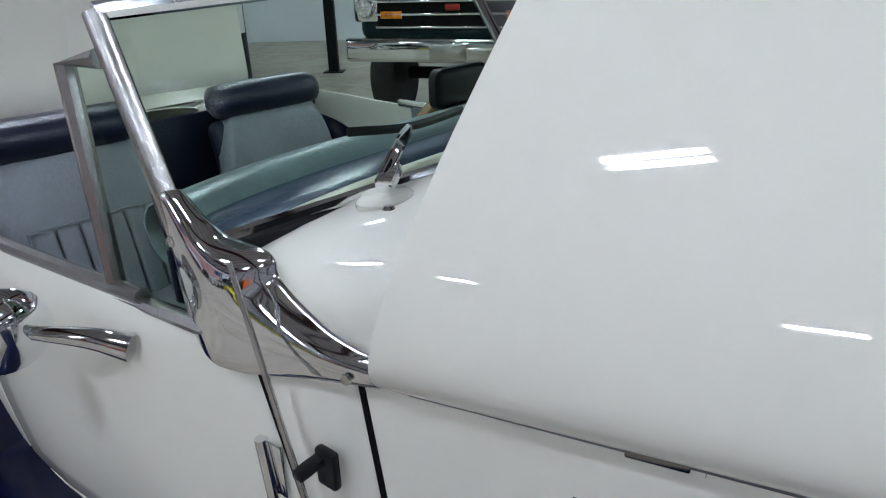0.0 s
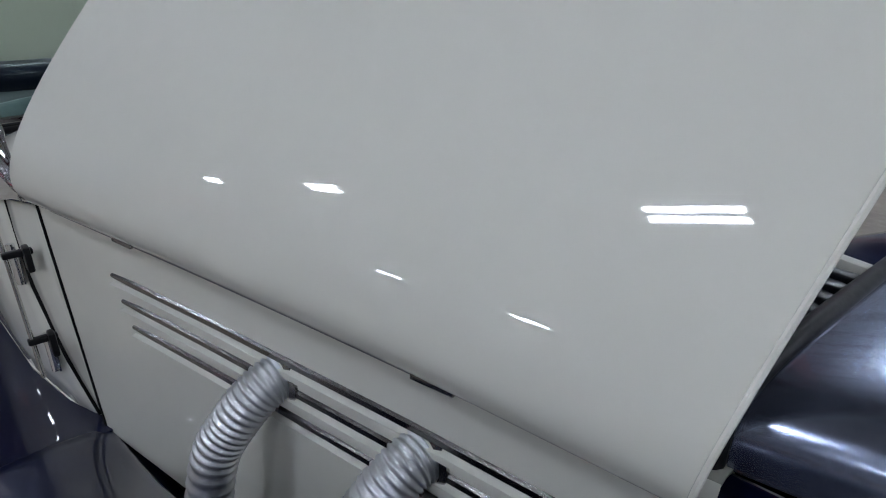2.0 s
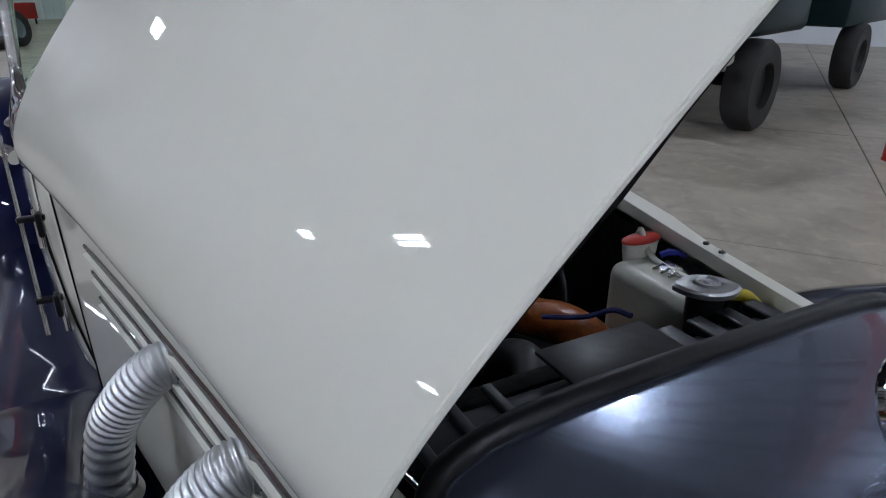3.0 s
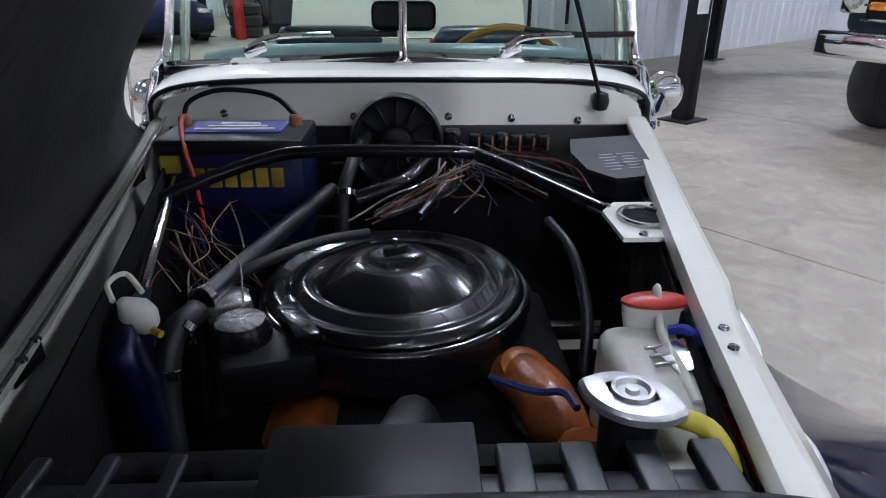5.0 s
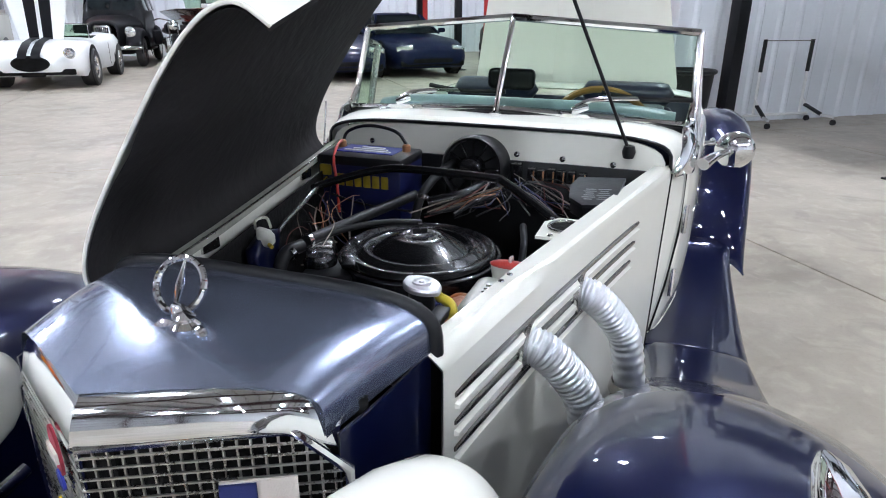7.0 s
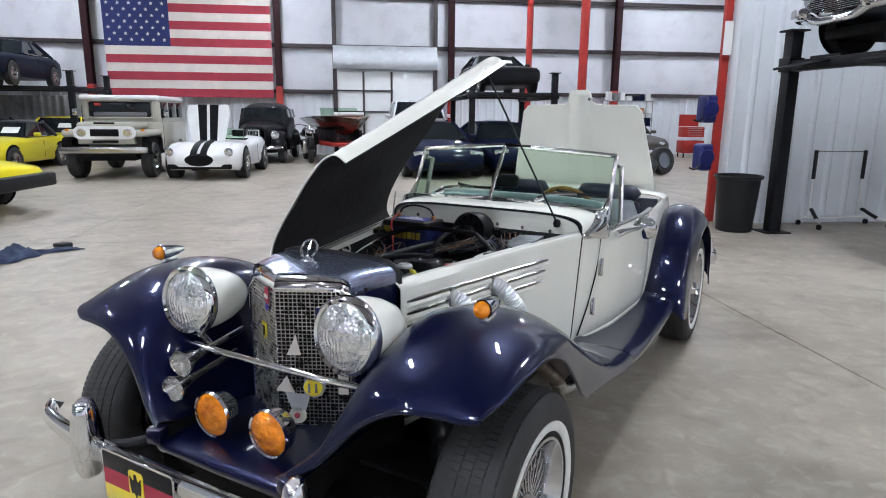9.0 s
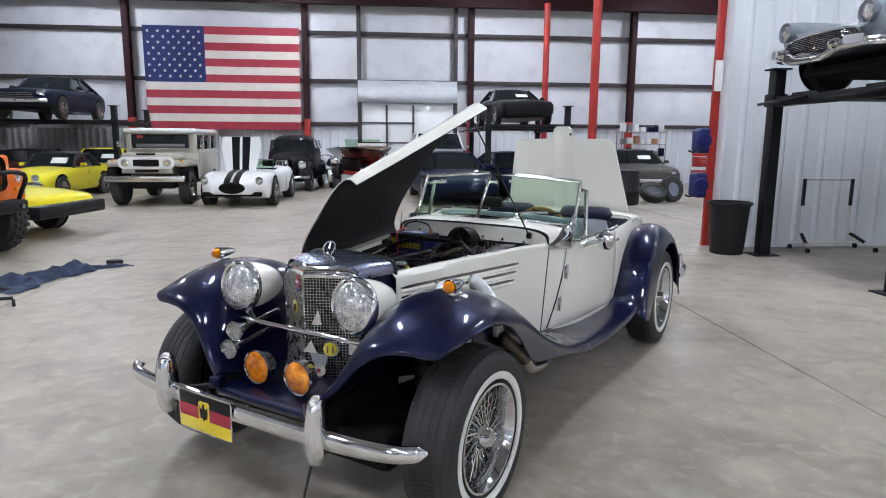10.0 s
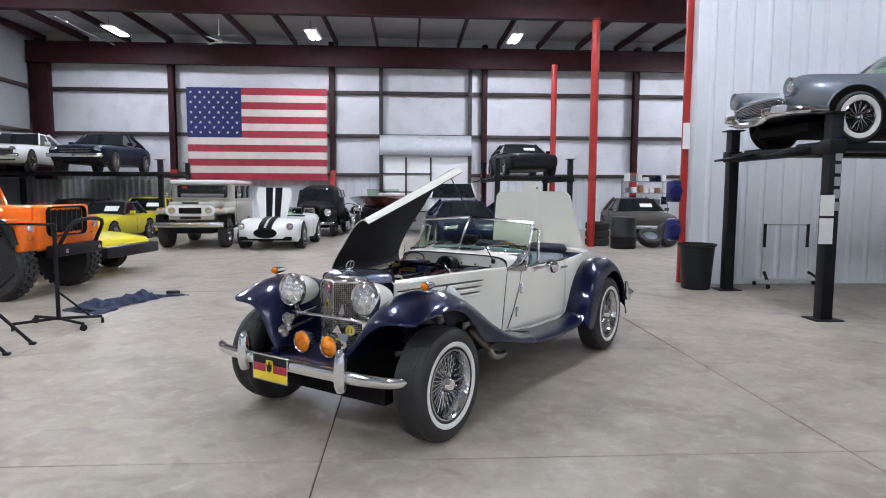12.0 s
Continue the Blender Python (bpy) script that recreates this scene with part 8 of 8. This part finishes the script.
    part("deck", grid_surface([[(-0.03, -1.65, 1.26), (0.03, -1.65, 1.26)], [(-0.58, -1.0, 1.33), (0.58, -1.0, 1.33)], [(-0.82, 0.2, 1.31), (0.82, 0.2, 1.31)]]), mat("wood_deck", (0.22, 0.09, 0.04), 0.3, coat=0.7, vary=0.4), bt, thick=0.02)
    part("screen", box((1.2, 0.03, 0.3), (0, 0.0, 1.42), 0.02, (-30, 0, 0)), GLASS, bt)
    part("cover", box((0.8, 0.5, 0.10), (0, -0.9, 1.38), 0.03), PAPER, bt, "white folded cover")
    part("trailer", box((1.4, 3.2, 0.10), (0, 0.2, 0.50), 0.02), RED_STEEL, bt, "red boat trailer")
    for s in (1, -1):
        part("trailer_wheel", tm2, RUBBER, bt, m=Matrix.Translation((s * 0.75, 0.5, 0.32)) @ Matrix.Rotation(radians(90), 4, "Y"))
        part("bunk", box((0.1, 2.0, 0.35), (s * 0.4, 0.2, 0.72), 0.02), BLACK_STEEL, bt)


def yard_things():
    b = thing("trash_bin", "large black plastic bin by the partition", "bin", hall(4.91, 5.45, 0))
    part("tub", lathe([(0.20, 0.0), (0.215, 0.01), (0.262, 0.66), (0.28, 0.665), (0.285, 0.70), (0.265, 0.705), (0.25, 0.66), (0.20, 0.05), (0.0, 0.05)], 36, cap=(True, False)), BLACK_SATIN, b)
    part("rim", lathe([(0.278, 0.67), (0.292, 0.675), (0.292, 0.70), (0.278, 0.708)], 36, cap=(False, False)), BLACK_SATIN, b)
    # frame cart against the wall
    c = thing("frame_cart", "white tubular cart with black grips on castors", "cart", hall(6.53, 5.55, 0), "")
    for s in (1, -1):
        part("upright", rod((s * 0.36, 0.2, 0.12), (s * 0.36, 0.2, 0.98), 0.017), P_WHITE, c)
        part("grip", rod((s * 0.36, 0.2, 0.62), (s * 0.36, 0.2, 1.0), 0.024), BLACK_SATIN, c)
        part("foot", tube([(s * 0.36, 0.2, 0.30), (s * 0.40, 0.05, 0.14), (s * 0.50, -0.2, 0.10)], 0.017, 8), P_WHITE, c)
        part("pad", rod((s * 0.37, 0.15, 0.22), (s * 0.44, -0.06, 0.12), 0.024), BLACK_SATIN, c)
        for y in (-0.2, 0.2):
            part("castor", lathe([(0.035, -0.015), (0.035, 0.015)], 16, m=pose(s * 0.5, y, 0.036, 0, 90, 0)), BLACK_SATIN, c)
    part("top_bar", rod((-0.36, 0.2, 0.985), (0.36, 0.2, 0.985), 0.006), STEEL_BRIGHT, c)
    part("base_bar", rod((-0.5, 0.2, 0.10), (0.5, 0.2, 0.10), 0.017), P_WHITE, c)
    # crumpled blue coverall on the floor
    cl = bmesh.new()
    random.seed(4)
    rows = []
    nx, ny = 90, 34
    for i in range(nx + 1):
        row = []
        for j in range(ny + 1):
            a, bq = i / nx, j / ny
            w = 0.20 + 0.10 * math.sin(a * 5 + 1) + 0.05 * math.sin(a * 13) + 0.025 * math.sin(a * 37)
            x = (a - 0.5) * 1.55
            y = (bq - 0.5) * 2 * w + 0.08 * math.sin(a * 4)
            e = min(1.0, 4 * min(a, 1 - a) + 0.15) * math.sin(math.pi * bq) ** 0.6
            z = 0.008 + e * (0.05 + 0.09 * noise.noise((x * 4.2, y * 5.5, 1.3)) + 0.07 * (0.4 - abs(noise.noise((x * 6, y * 13, 4.0))) * 1.6) + 0.05 * max(0, math.sin(a * 7 - 2.2)))
            row.append((x, y, max(0.006, z)))
        rows.append(row)
    ring_faces(cl, rows, closed=False)
    ob = thing("blue_coverall", "crumpled blue work coverall lying on the floor", "clothing", hall(-3.28, 4.35, 0, 64))
    part("cloth", cl, DENIM, ob, thick=0.006, angle=70)
    part("cuff", box((0.12, 0.16, 0.05), (0.76, 0.05, 0.03), 0.015), BLACK_SATIN, ob)
    part("strap", tube([(-0.7, -0.2, 0.02), (-0.75, 0, 0.05), (-0.68, 0.18, 0.02)], 0.02, 8), BLACK_SATIN, ob)
    # light stand on castors and a folding stool
    st = thing("light_stand", "black wheeled stand with upright pole", "stand", hall(-3.42, 2.85, 0, 10))
    part("pole", rod((0, 0, 0.08), (0, 0, 1.13), 0.022), BLACK_STEEL, st)
    part("arm", tube([(0, 0, 1.12), (-0.3, 0, 1.13), (-1.0, 0.0, 1.12)], 0.014, 8), BLACK_STEEL, st)
    for a in (20, 140, 200, 320):
        e = (0.42 * math.cos(radians(a)), 0.42 * math.sin(radians(a)), 0.08)
        part("leg", rod((0, 0, 0.10), e, 0.016), BLACK_STEEL, st)
        part("castor", lathe([(0.035, -0.014), (0.035, 0.014)], 16, m=pose(e[0], e[1], 0.036, 0, 90, a)), BLACK_SATIN, st)
    part("brace", rod((0.28, 0.12, 0.09), (0.02, 0, 0.38), 0.012), BLACK_STEEL, st)
    ch = thing("folding_stool", "dark metal folding stool with crossed legs", "stool", hall(-3.55, 1.85, 0, 0))
    for s in (1, -1):
        part("leg", tube([(-0.45, 0.2 * s, 0.74), (0.30, 0.2 * s, 0.015)], 0.016, 8, steps=0), BLACK_STEEL, ch)
        part("rear_leg", tube([(0.2, 0.16 * s, 0.70), (-0.5, 0.16 * s, 0.015)], 0.016, 8, steps=0), BLACK_STEEL, ch)
        part("foot", box((0.06, 0.05, 0.03), (0.305, 0.2 * s, 0.015), 0.01), BLACK_SATIN, ch)
    part("seat", box((0.5, 0.42, 0.03), (-0.2, 0, 0.73), 0.012), BLACK_SATIN, ch)
    # loose wheels, drum and rack at the back
    drum = thing("black_drum", "black plastic drum standing by tyres", "drum", hall(6.12, 12.35, 0))
    part("shell", lathe([(0.30, 0), (0.33, 0.03), (0.33, 0.30), (0.345, 0.33), (0.33, 0.36), (0.33, 0.80), (0.30, 0.84), (0.0, 0.84)], 30), BLACK_SATIN, drum)
    tyre = lathe([(0.19, -0.1), (0.30, -0.11), (0.335, -0.07), (0.335, 0.07), (0.30, 0.11), (0.19, 0.1), (0.19, -0.1)], 30, cap=(False, False))
    tw = thing("loose_wheel", "loose tyre with white steel rim leaning", "wheel", hall(7.0, 12.75, 0.17) @ pose(0, 0, 0.09, 34, 0, 0), "loose wheels")
    part("tyre", tyre, RUBBER, tw)
    part("rim", lathe([(0.2, 0.09), (0.17, 0.05), (0.06, 0.04), (0, 0.05)], 24, cap=(False, False)), P_SILVER, tw)
    copy_thing(tw, hall(7.55, 12.9, 0.335) @ pose(0, 0, 0, 80, 0, 20))
    for k in range(3):
        t = thing("stacked_tyre", "black tyre in a stack by the column", "tyre", hall(5.72, 13.35, 0.11 + 0.22 * k), "stacked tyres")
        part("tyre", lathe([(0.19, -0.1), (0.30, -0.11), (0.335, -0.07), (0.335, 0.07), (0.30, 0.11), (0.19, 0.1), (0.19, -0.1)], 26, cap=(False, False)), RUBBER, t)
    tb = thing("tool_chest", "red steel tool chest with open lid", "tool chest", hall(11.5, 18.9, 0, 0))
    part("lower", box((0.75, 0.5, 0.42), (0, 0, 0.36), 0.015), RED_STEEL, tb)
    part("upper", box((0.72, 0.45, 0.34), (0, 0, 0.86), 0.015), RED_STEEL, tb)
    for k in range(4):
        part("drawer", box((0.66, 0.02, 0.065), (0, -0.235, 0.74 + 0.075 * k), 0.008), RED_STEEL, tb)
        part("pull", box((0.5, 0.015, 0.012), (0, -0.25, 0.765 + 0.075 * k), 0.003), CHROME, tb)
    part("lid", box((0.72, 0.03, 0.40), (0, 0.23, 1.25), 0.01), RED_STEEL, tb)
    for s in (1, -1):
        for y in (-0.2, 0.2):
            part("leg", rod((s * 0.32, y, 0.0), (s * 0.32, y, 0.18), 0.025), BLACK_STEEL, tb)
    sh = thing("wire_shelf", "grey wire shelf holding bottles and boxes", "shelf", hall(9.3, 19.3, 0))
    for x in (-0.8, 0.8):
        for y in (-0.25, 0.25):
            part("post", rod((x, y, 0), (x, y, 1.9), 0.016), STEEL_BRIGHT, sh)
    random.seed(8)
    for k in range(5):
        part("board", box((1.62, 0.52, 0.025), (0, 0, 0.2 + 0.42 * k), 0.004), STEEL_BRIGHT, sh)
        for i in range(7):
            x = -0.7 + 0.23 * i + random.uniform(-0.03, 0.03)
            h = random.uniform(0.12, 0.3)
            single("shelf_box", box((0.16, 0.2, h), (0, 0, h / 2), 0.01), random.choice([P_WHITE, RED_STEEL, GREY_INK, PAPER, P_BLUE, COPPER]), "small box or bottle on the wire shelf", "box", hall(9.3 + x, 19.2, 0.215 + 0.42 * k), "shelf goods")
    # blue hose reels on the corner column
    reel_blue = mat("royal_blue_plastic", (0.006, 0.011, 0.095), 0.42, vary=0.3, vary_scale=9)
    for zz in (1.52, 0.88):
        rl = thing("hose_reel", "royal blue plastic hose reel on the column", "hose reel", hall(4.84, 6.22, zz), "hose reels")
        part("case", box((0.20, 0.26, 0.36), (0, 0, 0), 0.05, seg=4), reel_blue, rl)
        part("face", lathe([(0.11, 0), (0.10, 0.02), (0.05, 0.025), (0, 0.025)], 22, m=aim((-0.02, -0.13, 0), (0, -1, 0))), reel_blue, rl)
        part("bracket", box((0.10, 0.10, 0.05), (0.13, -0.02, 0.0), 0.01), BLACK_STEEL, rl)
        part("hose_end", tube([(-0.08, -0.08, -0.10), (-0.16, -0.10, -0.16), (-0.24, -0.10, -0.14)], 0.012, 8), BLACK_SATIN, rl)
    single("column_notice", box((0.12, 0.004, 0.42), (0, 0, 0)), PAPER, "white paper notice on the red column", "notice", hall(4.93, 6.035, 2.42), "notices", smooth=False)
    # big door in the far wall
    d = thing("door_1", "white overhead door with dark glazing bars", "door", hall(1.08, V1 - 0.10, 0), kind="structure")
    part("leaf", box((3.4, 0.06, 2.8), (0, 0, 1.4), 0.01), P_WHITE, d)
    for x in (-1.7, -0.75, 0.2, 1.7):
        part("bar", box((0.07, 0.05, 2.8), (x, -0.05, 1.4), 0.008), GIRT, d)
    for z in (0.7, 1.45, 2.15, 2.8):
        part("rail", box((1.95 if z < 2.7 else 3.4, 0.05, 0.05), (-0.72 if z < 2.7 else 0, -0.055, z), 0.008), GIRT if z < 2.7 else WHITE_SHEET, d)
    rows = [[(-1.75 + 3.5 * i / 20, -0.22 - 0.10 * math.sin(j * 0.9) - 0.05 * noise.noise((i * 0.5, j * 0.6, 2)), 2.85 + 0.75 * j / 6) for i in range(21)] for j in range(7)]
    part("plastic_curtain", grid_surface(rows), mat("clear_plastic_sheet", (0.50, 0.52, 0.54), 0.35, vary=0.1, bump=0.4, bump_scale=6), d, "rolled translucent plastic sheet", thick=0.004)
    for u in (-0.62, 2.78):
        single("door_post", box((0.14, 0.12, 6.2), (0, 0, 3.1), 0.008), GIRT, "dark steel door post", "post", hall(u, V1 - 0.14, 0), "door posts", kind="structure")
    single("fluorescent_bar", rod((-1.3, 0, 0), (1.3, 0, 0), 0.02), CHROME, "thin bright hanging pipe under the roof", "pipe", hall(-8.3, 13.8, 5.75) @ pose(0, 0, 0, 0, 4, 80))
    fan = thing("ceiling_fan", "small white ceiling fan at rest", "fan", hall(-5.7, 17.2, 6.28))
    part("motor", lathe([(0.0, -0.06), (0.10, -0.05), (0.12, 0), (0.08, 0.06), (0.0, 0.08)], 18, cap=(False, False)), P_WHITE, fan)
    part("rod", rod((0, 0, 0.05), (0, 0, 0.7), 0.015), P_WHITE, fan)
    for a in (15, 135, 255):
        part("blade", box((0.6, 0.12, 0.01), (0.38 * math.cos(radians(a)), 0.38 * math.sin(radians(a)), 0.0), 0.003, (0, 0, a)), P_WHITE, fan)


off_roader()
striped_roadster()
old_coupe()
orange_jeep()
lifts()
more_cars()
yard_things()


# ---- the floor's slabs ----
build_floor()
